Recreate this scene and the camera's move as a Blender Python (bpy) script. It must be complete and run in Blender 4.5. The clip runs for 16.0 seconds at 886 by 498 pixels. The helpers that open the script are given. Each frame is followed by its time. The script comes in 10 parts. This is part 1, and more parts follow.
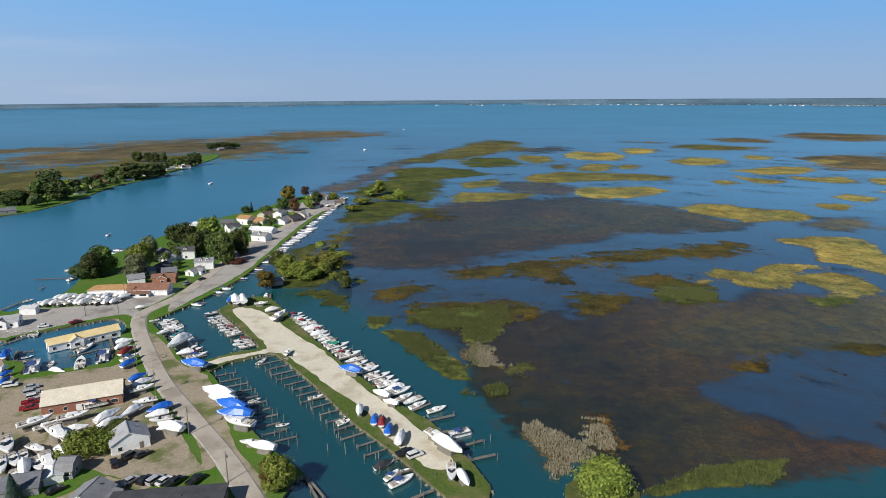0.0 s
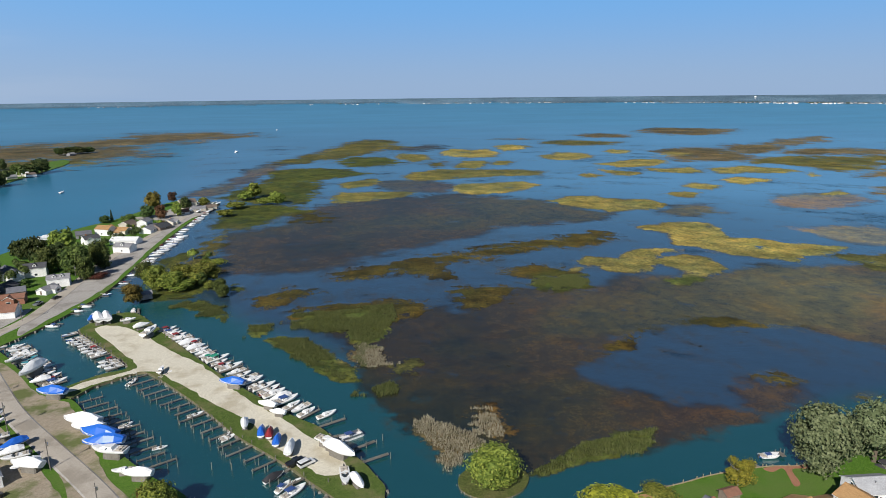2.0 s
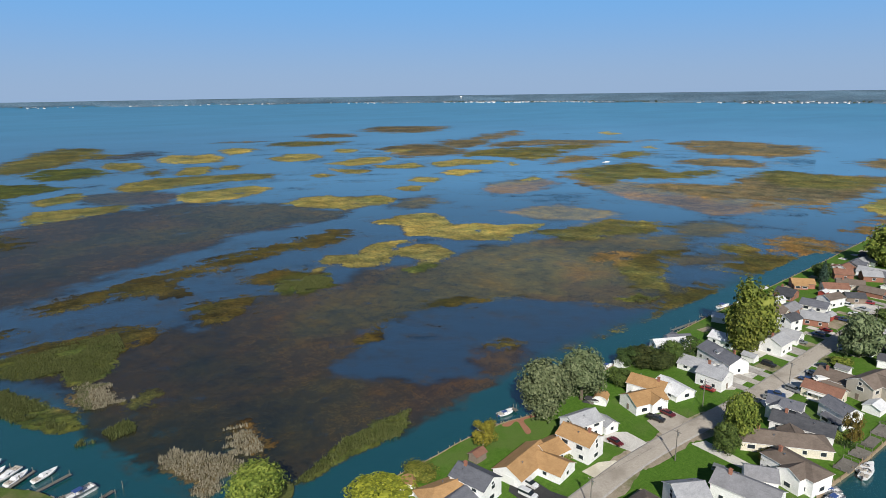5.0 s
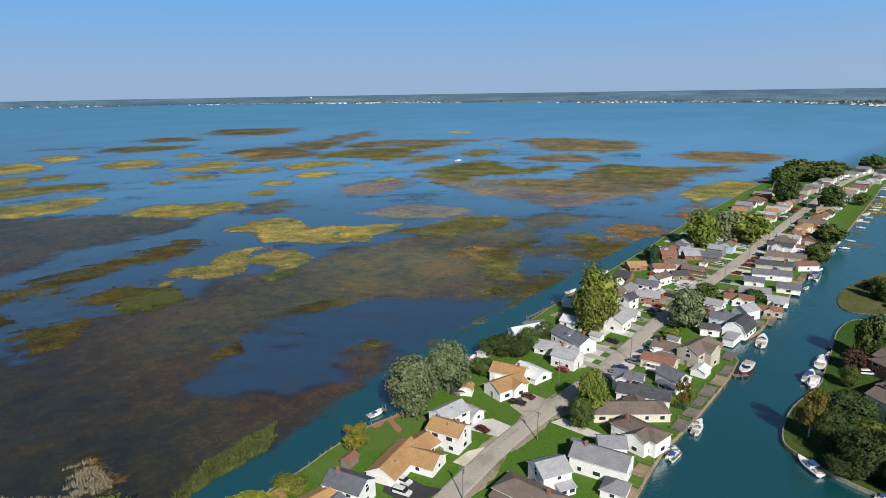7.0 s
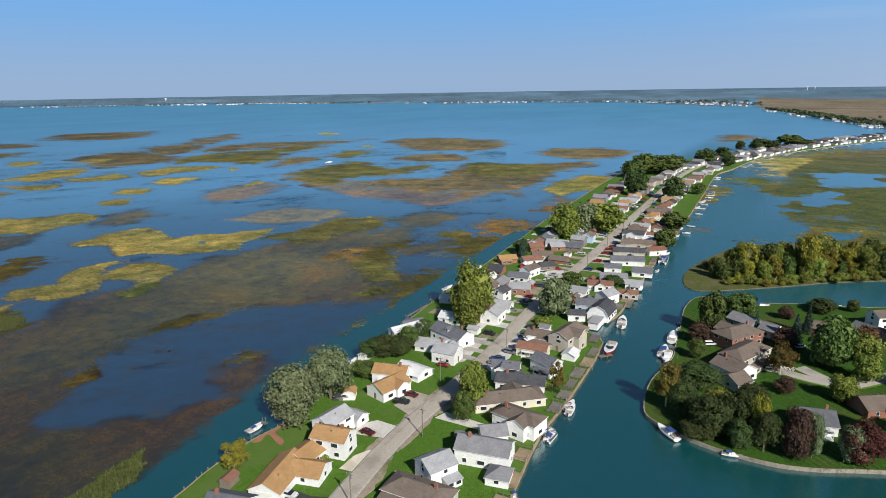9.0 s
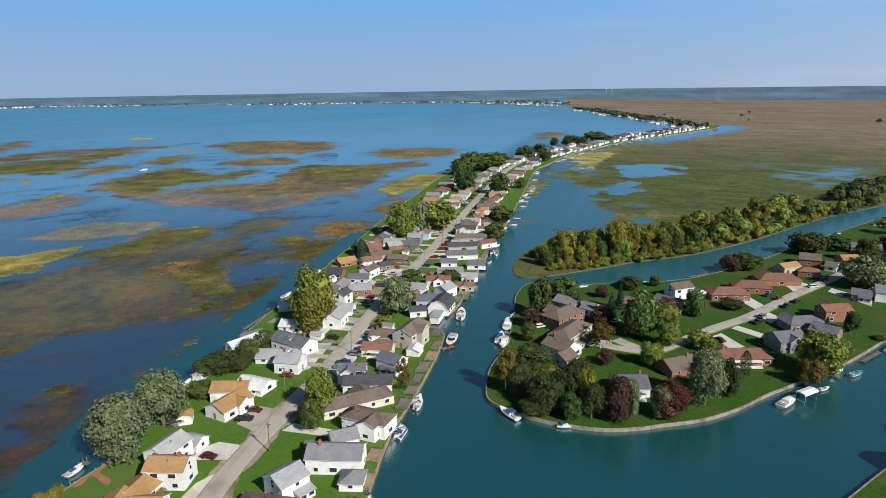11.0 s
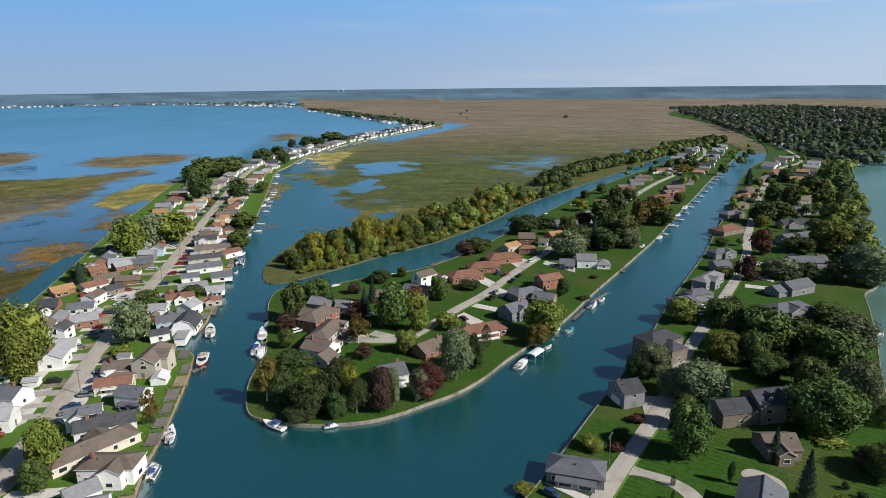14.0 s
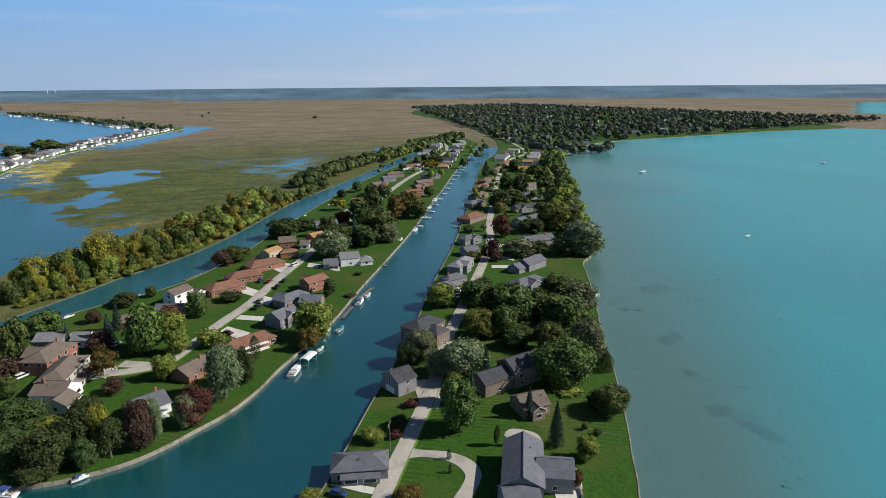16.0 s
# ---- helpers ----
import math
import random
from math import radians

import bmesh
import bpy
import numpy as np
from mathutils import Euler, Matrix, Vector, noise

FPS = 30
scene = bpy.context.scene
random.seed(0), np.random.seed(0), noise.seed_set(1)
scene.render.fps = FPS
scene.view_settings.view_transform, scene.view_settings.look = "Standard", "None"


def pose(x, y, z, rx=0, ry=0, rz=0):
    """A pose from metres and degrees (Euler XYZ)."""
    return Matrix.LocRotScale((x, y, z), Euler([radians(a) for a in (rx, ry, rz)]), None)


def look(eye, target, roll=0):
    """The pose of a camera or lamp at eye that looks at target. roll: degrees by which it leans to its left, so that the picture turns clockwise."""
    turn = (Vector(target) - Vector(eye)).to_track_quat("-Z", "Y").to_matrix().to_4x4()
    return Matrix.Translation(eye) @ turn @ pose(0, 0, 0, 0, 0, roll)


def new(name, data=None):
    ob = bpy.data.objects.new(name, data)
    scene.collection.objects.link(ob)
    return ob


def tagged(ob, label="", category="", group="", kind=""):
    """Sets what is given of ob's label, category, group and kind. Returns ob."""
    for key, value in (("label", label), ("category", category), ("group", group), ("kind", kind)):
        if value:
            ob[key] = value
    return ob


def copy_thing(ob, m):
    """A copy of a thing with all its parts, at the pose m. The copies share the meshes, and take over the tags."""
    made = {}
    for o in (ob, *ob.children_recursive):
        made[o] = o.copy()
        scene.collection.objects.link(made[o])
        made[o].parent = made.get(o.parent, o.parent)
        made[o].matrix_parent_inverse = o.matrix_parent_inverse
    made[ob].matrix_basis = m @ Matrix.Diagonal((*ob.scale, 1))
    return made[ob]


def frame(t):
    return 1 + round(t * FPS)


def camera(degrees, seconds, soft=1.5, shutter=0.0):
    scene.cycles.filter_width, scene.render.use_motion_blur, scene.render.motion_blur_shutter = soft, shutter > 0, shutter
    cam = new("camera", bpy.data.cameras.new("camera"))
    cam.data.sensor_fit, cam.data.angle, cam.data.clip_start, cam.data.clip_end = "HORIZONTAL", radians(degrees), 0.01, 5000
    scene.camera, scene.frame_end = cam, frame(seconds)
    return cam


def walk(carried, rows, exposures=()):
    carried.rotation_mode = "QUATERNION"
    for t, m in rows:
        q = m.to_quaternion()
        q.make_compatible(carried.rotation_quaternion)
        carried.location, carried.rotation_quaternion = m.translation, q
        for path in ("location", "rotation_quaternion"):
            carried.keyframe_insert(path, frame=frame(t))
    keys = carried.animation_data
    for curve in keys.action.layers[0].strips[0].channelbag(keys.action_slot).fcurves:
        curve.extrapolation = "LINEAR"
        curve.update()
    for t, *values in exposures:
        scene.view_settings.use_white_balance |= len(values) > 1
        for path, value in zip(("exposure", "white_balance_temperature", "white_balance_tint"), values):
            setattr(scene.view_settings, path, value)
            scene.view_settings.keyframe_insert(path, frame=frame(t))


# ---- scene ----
cam = camera(71.27, 16.0, 0.6)
PATH = [
    (0, pose(0, 0, 100, 76.028, 0.379, 0.765)),
    (0.5, pose(0, 0, 100, 75.981, 0.431, 0.120)),
    (1, pose(0, 0, 100, 75.936, 0.478, -2.163)),
    (1.5, pose(0, 0, 100, 75.894, 0.522, -6.172)),
    (2, pose(0, 0, 100, 75.854, 0.562, -10.466)),
    (2.5, pose(0, 0, 100, 75.816, 0.599, -14.611)),
    (3, pose(0, 0, 100, 75.780, 0.632, -18.429)),
    (3.5, pose(0, 0, 100, 75.746, 0.662, -22.244)),
    (4, pose(0, 0, 100, 75.714, 0.688, -26.445)),
    (4.5, pose(0, 0, 100, 75.683, 0.711, -30.643)),
    (5, pose(0, 0, 100, 75.654, 0.731, -34.982)),
    (7.5, pose(0, 0, 100, 75.521, 0.782, -50.853)),
    (8, pose(0, 0, 100, 75.496, 0.784, -53.344)),
    (8.5, pose(0, 0, 100, 75.472, 0.782, -56.435)),
    (9, pose(0, 0, 100, 75.447, 0.777, -60.176)),
    (11.5, pose(0, 0, 100, 75.317, 0.713, -78.802)),
    (12, pose(0, 0, 100, 75.289, 0.693, -81.831)),
    (12.5, pose(0, 0, 100, 75.259, 0.670, -85.502)),
    (13, pose(0, 0, 100, 75.228, 0.644, -89.492)),
    (13.5, pose(0, 0, 100, 75.196, 0.616, -94.024)),
    (14, pose(0, 0, 100, 75.162, 0.586, -99.259)),
    (14.5, pose(0, 0, 100, 75.126, 0.554, -105.351)),
    (15, pose(0, 0, 100, 75.088, 0.519, -111.406)),
    (15.5, pose(0, 0, 100, 75.048, 0.482, -117.105)),
    (16, pose(0, 0, 100, 75.005, 0.443, -121.721)),
]
walk(cam, PATH, exposures=[(0, 0.12), (16, 0.12)])

# ---- world and sun ----
SUN_BEARING, SUN_HEIGHT = 213.0, 36.0
world = bpy.data.worlds.new("sky")
scene.world = world
world.use_nodes = True
wn = world.node_tree
wn.nodes.clear()
sky = wn.nodes.new("ShaderNodeTexSky")
sky.sky_type = 'NISHITA'
sky.sun_disc = False
sky.sun_elevation = radians(SUN_HEIGHT)
sky.sun_rotation = radians(SUN_BEARING)
sky.altitude = 100
sky.air_density, sky.dust_density, sky.ozone_density = 1.0, 0.2, 6.0
bg = wn.nodes.new("ShaderNodeBackground")
bg.inputs["Strength"].default_value = 0.068
wo = wn.nodes.new("ShaderNodeOutputWorld")
# the haze over the horizon: a pale blue veil, bluer upwards and whiter towards the sun's side, with faint high cloud there


def world_node(kind, **given):
    q = wn.nodes.new(kind)
    for key, v in given.items():
        q.inputs[key.replace("_", " ")].default_value = v
    return q


def world_range(value, lo, hi, out0=0.0, out1=1.0):
    q = world_node("ShaderNodeMapRange", From_Min=lo, From_Max=hi, To_Min=out0, To_Max=out1)
    q.interpolation_type = 'SMOOTHSTEP'
    wn.links.new(value, q.inputs["Value"])
    return q.outputs["Result"]


def world_mix(fac, a, b):
    q = wn.nodes.new("ShaderNodeMix")
    q.data_type = 'RGBA'
    wn.links.new(fac, q.inputs[0])
    for sock, v in ((6, a), (7, b)):
        if isinstance(v, tuple):
            q.inputs[sock].default_value = (*v, 1)
        else:
            wn.links.new(v, q.inputs[sock])
    return q.outputs[2]


wt = wn.nodes.new("ShaderNodeTexCoord")
ws = wn.nodes.new("ShaderNodeSeparateXYZ")
wn.links.new(wt.outputs["Generated"], ws.inputs[0])
wd = wn.nodes.new("ShaderNodeVectorMath")
wd.operation = 'DOT_PRODUCT'
wd.inputs[1].default_value = (math.sin(radians(SUN_BEARING)), math.cos(radians(SUN_BEARING)), 0)
wn.links.new(wt.outputs["Generated"], wd.inputs[0])
sunward = world_range(wd.outputs["Value"], -0.9, 0.8)
height = world_range(ws.outputs["Z"], 0.0, 0.15)
veil = world_mix(height, world_mix(sunward, (4.1, 6.0, 9.1), (7.9, 9.3, 11.3)), world_mix(sunward, (2.4, 5.9, 11.3), (5.6, 8.6, 12.0)))
wm = world_node("ShaderNodeMapping", Scale=(1.4, 1.4, 16.0), Rotation=(0.05, 0.0, 0.0))
wc = world_node("ShaderNodeTexNoise", Scale=2.0, Detail=6.0)
wn.links.new(wt.outputs["Generated"], wm.inputs["Vector"])
wn.links.new(wm.outputs[0], wc.inputs["Vector"])
wl = wn.nodes.new("ShaderNodeMath")
wl.operation = 'MULTIPLY'
wn.links.new(world_range(wc.outputs["Fac"], 0.5, 0.72, 0.0, 0.75), wl.inputs[0])
wn.links.new(sunward, wl.inputs[1])
veil = world_mix(wl.outputs[0], veil, (8.6, 9.3, 10.6))
dim = wn.nodes.new("ShaderNodeVectorMath")
dim.operation = 'SCALE'
dim.inputs["Scale"].default_value = 0.8
wn.links.new(sky.outputs[0], dim.inputs[0])
wn.links.new(world_mix(world_range(ws.outputs["Z"], 0.12, 0.35, 0.92, 0.0), dim.outputs[0], veil), bg.inputs["Color"])
wn.links.new(bg.outputs[0], wo.inputs["Surface"])

sun = new("sun", bpy.data.lights.new("sun", 'SUN'))
sun.data.energy = 5.0
sun.data.angle = radians(0.55)
sun.data.color = (1.0, 0.95, 0.87)
sb, sh = radians(SUN_BEARING), radians(SUN_HEIGHT)
SUN_WAY = Vector((math.sin(sb) * math.cos(sh), math.cos(sb) * math.cos(sh), math.sin(sh)))
sun.matrix_world = look(SUN_WAY * 900, (0, 0, 0))

# ---- materials ----
MATS = {}


def nodes_of(name):
    m = bpy.data.materials.new(name)
    m.use_nodes = True
    n = m.node_tree
    n.nodes.clear()
    o = n.nodes.new("ShaderNodeOutputMaterial")
    b = n.nodes.new("ShaderNodeBsdfPrincipled")
    n.links.new(b.outputs[0], o.inputs["Surface"])
    MATS[name] = m
    return m, n, b


def noise_node(n, scale, detail=4.0, rough=0.6, stretch=None):
    g = n.nodes.new("ShaderNodeNewGeometry")
    t = n.nodes.new("ShaderNodeTexNoise")
    t.inputs["Scale"].default_value = scale
    t.inputs["Detail"].default_value = detail
    t.inputs["Roughness"].default_value = rough
    if stretch:
        mp = n.nodes.new("ShaderNodeMapping")
        mp.inputs["Scale"].default_value = stretch
        n.links.new(g.outputs["Position"], mp.inputs["Vector"])
        n.links.new(mp.outputs[0], t.inputs["Vector"])
    else:
        n.links.new(g.outputs["Position"], t.inputs["Vector"])
    return t.outputs["Fac"]


def ramp(n, fac, stops):
    r = n.nodes.new("ShaderNodeValToRGB")
    e = r.color_ramp.elements
    while len(e) < len(stops):
        e.new(0.5)
    for k, (p, c) in zip(e, stops):
        k.position = p
        k.color = (*c, 1) if len(c) == 3 else c
    n.links.new(fac, r.inputs["Fac"])
    return r.outputs["Color"]


def step(n, fac, lo, hi):
    r = n.nodes.new("ShaderNodeMapRange")
    r.interpolation_type = 'SMOOTHSTEP'
    r.inputs["From Min"].default_value, r.inputs["From Max"].default_value = lo, hi
    n.links.new(fac, r.inputs["Value"])
    return r.outputs["Result"]


def mix(n, fac, a, b, mode='MIX'):
    x = n.nodes.new("ShaderNodeMix")
    x.data_type, x.blend_type = 'RGBA', mode
    for sock, v in ((0, fac), (6, a), (7, b)):
        if isinstance(v, (int, float)):
            x.inputs[sock].default_value = v
        elif isinstance(v, tuple):
            x.inputs[sock].default_value = (*v, 1)
        else:
            n.links.new(v, x.inputs[sock])
    return x.outputs[2]


def maths(n, op, a, b=0.0):
    x = n.nodes.new("ShaderNodeMath")
    x.operation = op
    for i, v in enumerate((a, b)):
        if isinstance(v, (int, float)):
            x.inputs[i].default_value = v
        else:
            n.links.new(v, x.inputs[i])
    return x.outputs[0]


def bump(n, b, height, strength, dist):
    x = n.nodes.new("ShaderNodeBump")
    x.inputs["Strength"].default_value = strength
    x.inputs["Distance"].default_value = dist
    n.links.new(height, x.inputs["Height"])
    n.links.new(x.outputs[0], b.inputs["Normal"])


def surf(name, c1, c2, fine=1.5, big=0.06, c3=None, rough=0.85, relief=0.3, metal=0.0, spread=0.12, stretch=None, rnd=0.0, speck=0.16, mown=0.0):
    """A plain outdoor surface: grain at the scale fine, patches at the scale big, a third colour in the patches."""
    m, n, b = nodes_of(name)
    f = noise_node(n, fine, 5, 0.7, stretch)
    col = ramp(n, f, [(0.5 - spread * 1.6, c1), (0.5 + spread * 1.6, c2)])
    g = noise_node(n, big, 4, 0.65)
    if c3:
        col = mix(n, step(n, g, 0.47, 0.66), col, c3)
    else:
        col = mix(n, 0.35, col, ramp(n, g, [(0.3, tuple(v * 0.75 for v in c1)), (0.7, tuple(min(1, v * 1.2) for v in c2))]))
    if rnd:
        i = n.nodes.new("ShaderNodeObjectInfo")
        h = n.nodes.new("ShaderNodeHueSaturation")
        n.links.new(col, h.inputs["Color"])
        n.links.new(maths(n, 'ADD', maths(n, 'MULTIPLY', i.outputs["Random"], rnd), 1.0 - rnd / 2), h.inputs["Value"])
        col = h.outputs[0]
    dots = noise_node(n, fine * 3.4, 4, 0.75)
    col = mix(n, 1.0, col, ramp(n, dots, [(0.36, (1 - speck,) * 3), (0.5, (1.0, 1.0, 1.0)), (0.64, (1 + speck,) * 3)]), 'MULTIPLY')
    if mown:
        g2 = n.nodes.new("ShaderNodeNewGeometry")
        mp = n.nodes.new("ShaderNodeMapping")
        mp.inputs["Rotation"].default_value = (0, 0, radians(43))
        wv = n.nodes.new("ShaderNodeTexWave")
        wv.inputs["Scale"].default_value, wv.inputs["Distortion"].default_value = 0.16, 0.3
        n.links.new(g2.outputs["Position"], mp.inputs["Vector"])
        n.links.new(mp.outputs[0], wv.inputs["Vector"])
        col = mix(n, step(n, noise_node(n, 0.019, 2), 0.52, 0.6), col, mix(n, 1.0, col, ramp(n, wv.outputs["Fac"], [(0.4, (1 - mown,) * 3), (0.6, (1 + mown,) * 3)]), 'MULTIPLY'))
    n.links.new(col, b.inputs["Base Color"])
    b.inputs["Roughness"].default_value = rough
    b.inputs["Metallic"].default_value = metal
    b.inputs["Specular IOR Level"].default_value = 0.2
    if relief:
        bump(n, b, f, relief, 0.06)
    return m


surf("turf", (0.048, 0.12, 0.009), (0.088, 0.172, 0.022), 0.9, 0.045, (0.092, 0.15, 0.03), 0.95, 0.5, speck=0.34)
surf("rough_grass", (0.05, 0.07, 0.015), (0.11, 0.12, 0.035), 0.6, 0.05, (0.13, 0.115, 0.05), 0.95, 0.6, speck=0.35)
surf("lawn", (0.02, 0.06, 0.005), (0.042, 0.105, 0.01), 0.7, 0.03, (0.06, 0.085, 0.016), 0.95, 0.4, speck=0.34, mown=0.15)
surf("bank", (0.06, 0.07, 0.03), (0.2, 0.17, 0.11), 1.2, 0.1, None, 0.95, 0.6)
surf("asphalt", (0.36, 0.32, 0.27), (0.46, 0.415, 0.355), 2.2, 0.09, (0.3, 0.265, 0.22), 0.9, 0.2)
surf("asphalt_dark", (0.035, 0.035, 0.037), (0.06, 0.06, 0.06), 1.5, 0.1, None, 0.8, 0.2)
surf("concrete_road", (0.36, 0.33, 0.29), (0.46, 0.43, 0.38), 2.0, 0.12, (0.3, 0.28, 0.25), 0.9, 0.2)
surf("concrete", (0.5, 0.48, 0.44), (0.64, 0.62, 0.57), 1.4, 0.12, (0.4, 0.38, 0.35), 0.9, 0.2)
surf("gravel", (0.52, 0.48, 0.385), (0.68, 0.64, 0.53), 1.6, 0.1, (0.46, 0.41, 0.31), 0.95, 0.5)
surf("verge_grass", (0.05, 0.088, 0.014), (0.1, 0.138, 0.032), 0.9, 0.07, (0.16, 0.145, 0.07), 0.95, 0.5, speck=0.36)
surf("gravel_grey", (0.3, 0.28, 0.26), (0.42, 0.4, 0.37), 1.2, 0.08, (0.24, 0.22, 0.2), 0.95, 0.4)
surf("dirt", (0.26, 0.21, 0.15), (0.36, 0.31, 0.24), 0.9, 0.08, (0.12, 0.14, 0.05), 0.95, 0.5)
surf("timber_grey", (0.115, 0.105, 0.09), (0.22, 0.205, 0.18), 2.5, 0.3, None, 0.9, 0.4, rnd=0.3)
surf("timber_tan", (0.2, 0.15, 0.095), (0.34, 0.265, 0.175), 2.5, 0.3, None, 0.9, 0.4, rnd=0.3)
surf("brick_paving", (0.26, 0.12, 0.075), (0.36, 0.18, 0.11), 2.0, 0.2, None, 0.9, 0.3)
surf("seawall", (0.22, 0.195, 0.155), (0.36, 0.32, 0.26), 1.5, 0.2, (0.15, 0.13, 0.1), 0.9, 0.3)
surf("rock", (0.12, 0.11, 0.095), (0.26, 0.24, 0.21), 0.8, 0.2, None, 0.95, 0.8)
for key, a, c in (("tan", (0.31, 0.18, 0.08), (0.4, 0.245, 0.115)), ("brown", (0.125, 0.098, 0.08), (0.185, 0.15, 0.125)),
                  ("redbrown", (0.17, 0.085, 0.06), (0.25, 0.13, 0.09)), ("grey", (0.18, 0.18, 0.19), (0.25, 0.25, 0.265)),
                  ("dark", (0.045, 0.047, 0.055), (0.085, 0.087, 0.095)), ("bluegrey", (0.1, 0.104, 0.122), (0.155, 0.16, 0.182)),
                  ("white", (0.52, 0.53, 0.54), (0.64, 0.65, 0.66)), ("lightgrey", (0.28, 0.285, 0.3), (0.38, 0.385, 0.4)),
                  ("yellow", (0.55, 0.43, 0.22), (0.66, 0.53, 0.29)), ("sand", (0.55, 0.5, 0.4), (0.66, 0.6, 0.49))):
    surf("roof_" + key, a, c, 1.1, 0.35, None, 0.88, 0.35, stretch=(0.5, 0.5, 3.0), rnd=0.22)
for key, a, c in (("white", (0.7, 0.7, 0.69), (0.8, 0.8, 0.79)), ("cream", (0.58, 0.53, 0.43), (0.68, 0.63, 0.52)),
                  ("brick", (0.22, 0.1, 0.07), (0.34, 0.16, 0.11)), ("grey", (0.2, 0.2, 0.21), (0.27, 0.27, 0.28)),
                  ("blue", (0.4, 0.5, 0.62), (0.48, 0.58, 0.7)), ("brown", (0.18, 0.145, 0.115), (0.25, 0.2, 0.165)),
                  ("beige", (0.42, 0.38, 0.32), (0.5, 0.46, 0.39)), ("red", (0.3, 0.05, 0.04), (0.4, 0.08, 0.06))):
    surf("wall_" + key, a, c, 1.6, 0.3, None, 0.8, 0.2, stretch=(0.4, 0.4, 5.0), rnd=0.12)


def paint(name, c, rough=0.35, metal=0.0, rnd=0.0, coat=0.0):
    m, n, b = nodes_of(name)
    f = noise_node(n, 3.0, 4)
    col = ramp(n, f, [(0.3, tuple(v * 0.86 for v in c)), (0.7, tuple(min(1, v * 1.06) for v in c))])
    n.links.new(col, b.inputs["Base Color"])
    b.inputs["Roughness"].default_value = rough
    b.inputs["Metallic"].default_value = metal
    b.inputs["Coat Weight"].default_value = coat
    return m


paint("trim_white", (0.78, 0.78, 0.76), 0.5)
paint("gelcoat", (0.78, 0.78, 0.77), 0.25)
paint("gelcoat_blue", (0.05, 0.12, 0.32), 0.25)
paint("gelcoat_red", (0.35, 0.03, 0.03), 0.25)
paint("gelcoat_teal", (0.05, 0.3, 0.36), 0.3)
paint("wrap_white", (0.76, 0.77, 0.78), 0.45)
paint("wrap_blue", (0.02, 0.13, 0.55), 0.4)
paint("canvas_blue", (0.03, 0.07, 0.22), 0.8)
paint("canvas_green", (0.02, 0.25, 0.16), 0.8)
paint("canvas_red", (0.25, 0.02, 0.025), 0.8)
paint("canvas_black", (0.03, 0.03, 0.035), 0.8)
paint("cockpit", (0.42, 0.38, 0.33), 0.7)
paint("rubber", (0.02, 0.02, 0.02), 0.8)
paint("engine", (0.06, 0.06, 0.065), 0.4)
paint("metal", (0.55, 0.55, 0.56), 0.35, 0.9)
paint("glass_dark", (0.02, 0.025, 0.03), 0.08)
paint("pane", (0.03, 0.038, 0.046), 0.12)
MATS["pane"].node_tree.nodes["Principled BSDF"].inputs["Specular IOR Level"].default_value = 0.25
paint("chrome", (0.6, 0.6, 0.6), 0.2, 1.0)
for key, c in (("white", (0.75, 0.75, 0.75)), ("black", (0.02, 0.02, 0.022)), ("grey", (0.2, 0.21, 0.22)), ("silver", (0.45, 0.46, 0.48)),
               ("red", (0.28, 0.015, 0.02)), ("blue", (0.03, 0.06, 0.16)), ("maroon", (0.13, 0.015, 0.02))):
    paint("car_" + key, c, 0.3, 0.1, coat=0.6)


def leaves(name, c1, c2, c3, rough=0.7):
    """Foliage that varies from leaf clump to leaf clump and from tree to tree."""
    m, n, b = nodes_of(name)
    g = n.nodes.new("ShaderNodeNewGeometry")
    col = ramp(n, g.outputs["Random Per Island"], [(0.0, c1), (0.55, c2), (1.0, c3)])
    i = n.nodes.new("ShaderNodeObjectInfo")
    h = n.nodes.new("ShaderNodeHueSaturation")
    n.links.new(maths(n, 'ADD', maths(n, 'MULTIPLY', i.outputs["Random"], 0.05), 0.475), h.inputs["Hue"])
    n.links.new(maths(n, 'ADD', maths(n, 'MULTIPLY', i.outputs["Random"], 0.5), 0.75), h.inputs["Value"])
    n.links.new(col, h.inputs["Color"])
    n.links.new(h.outputs[0], b.inputs["Base Color"])
    b.inputs["Roughness"].default_value = rough
    b.inputs["Specular IOR Level"].default_value = 0.25
    # daylight through the leaves
    t = n.nodes.new("ShaderNodeBsdfTranslucent")
    n.links.new(h.outputs[0], t.inputs["Color"])
    s = n.nodes.new("ShaderNodeMixShader")
    s.inputs[0].default_value = 0.14
    n.links.new(b.outputs[0], s.inputs[1])
    n.links.new(t.outputs[0], s.inputs[2])
    out = next(q for q in n.nodes if q.type == 'OUTPUT_MATERIAL')
    n.links.new(s.outputs[0], out.inputs["Surface"])
    return m


leaves("leaf_green", (0.038, 0.062, 0.014), (0.072, 0.108, 0.024), (0.13, 0.168, 0.038))
leaves("leaf_dark", (0.024, 0.044, 0.012), (0.05, 0.076, 0.02), (0.09, 0.115, 0.032))
leaves("leaf_olive", (0.072, 0.098, 0.016), (0.148, 0.178, 0.028), (0.25, 0.265, 0.05))
leaves("leaf_silver", (0.075, 0.1, 0.045), (0.14, 0.17, 0.08), (0.21, 0.24, 0.125))
leaves("leaf_yellow", (0.11, 0.118, 0.014), (0.21, 0.205, 0.024), (0.34, 0.3, 0.036))
leaves("leaf_orange", (0.075, 0.06, 0.012), (0.13, 0.1, 0.02), (0.2, 0.15, 0.03))
leaves("leaf_red", (0.055, 0.024, 0.014), (0.105, 0.04, 0.024), (0.165, 0.075, 0.042))
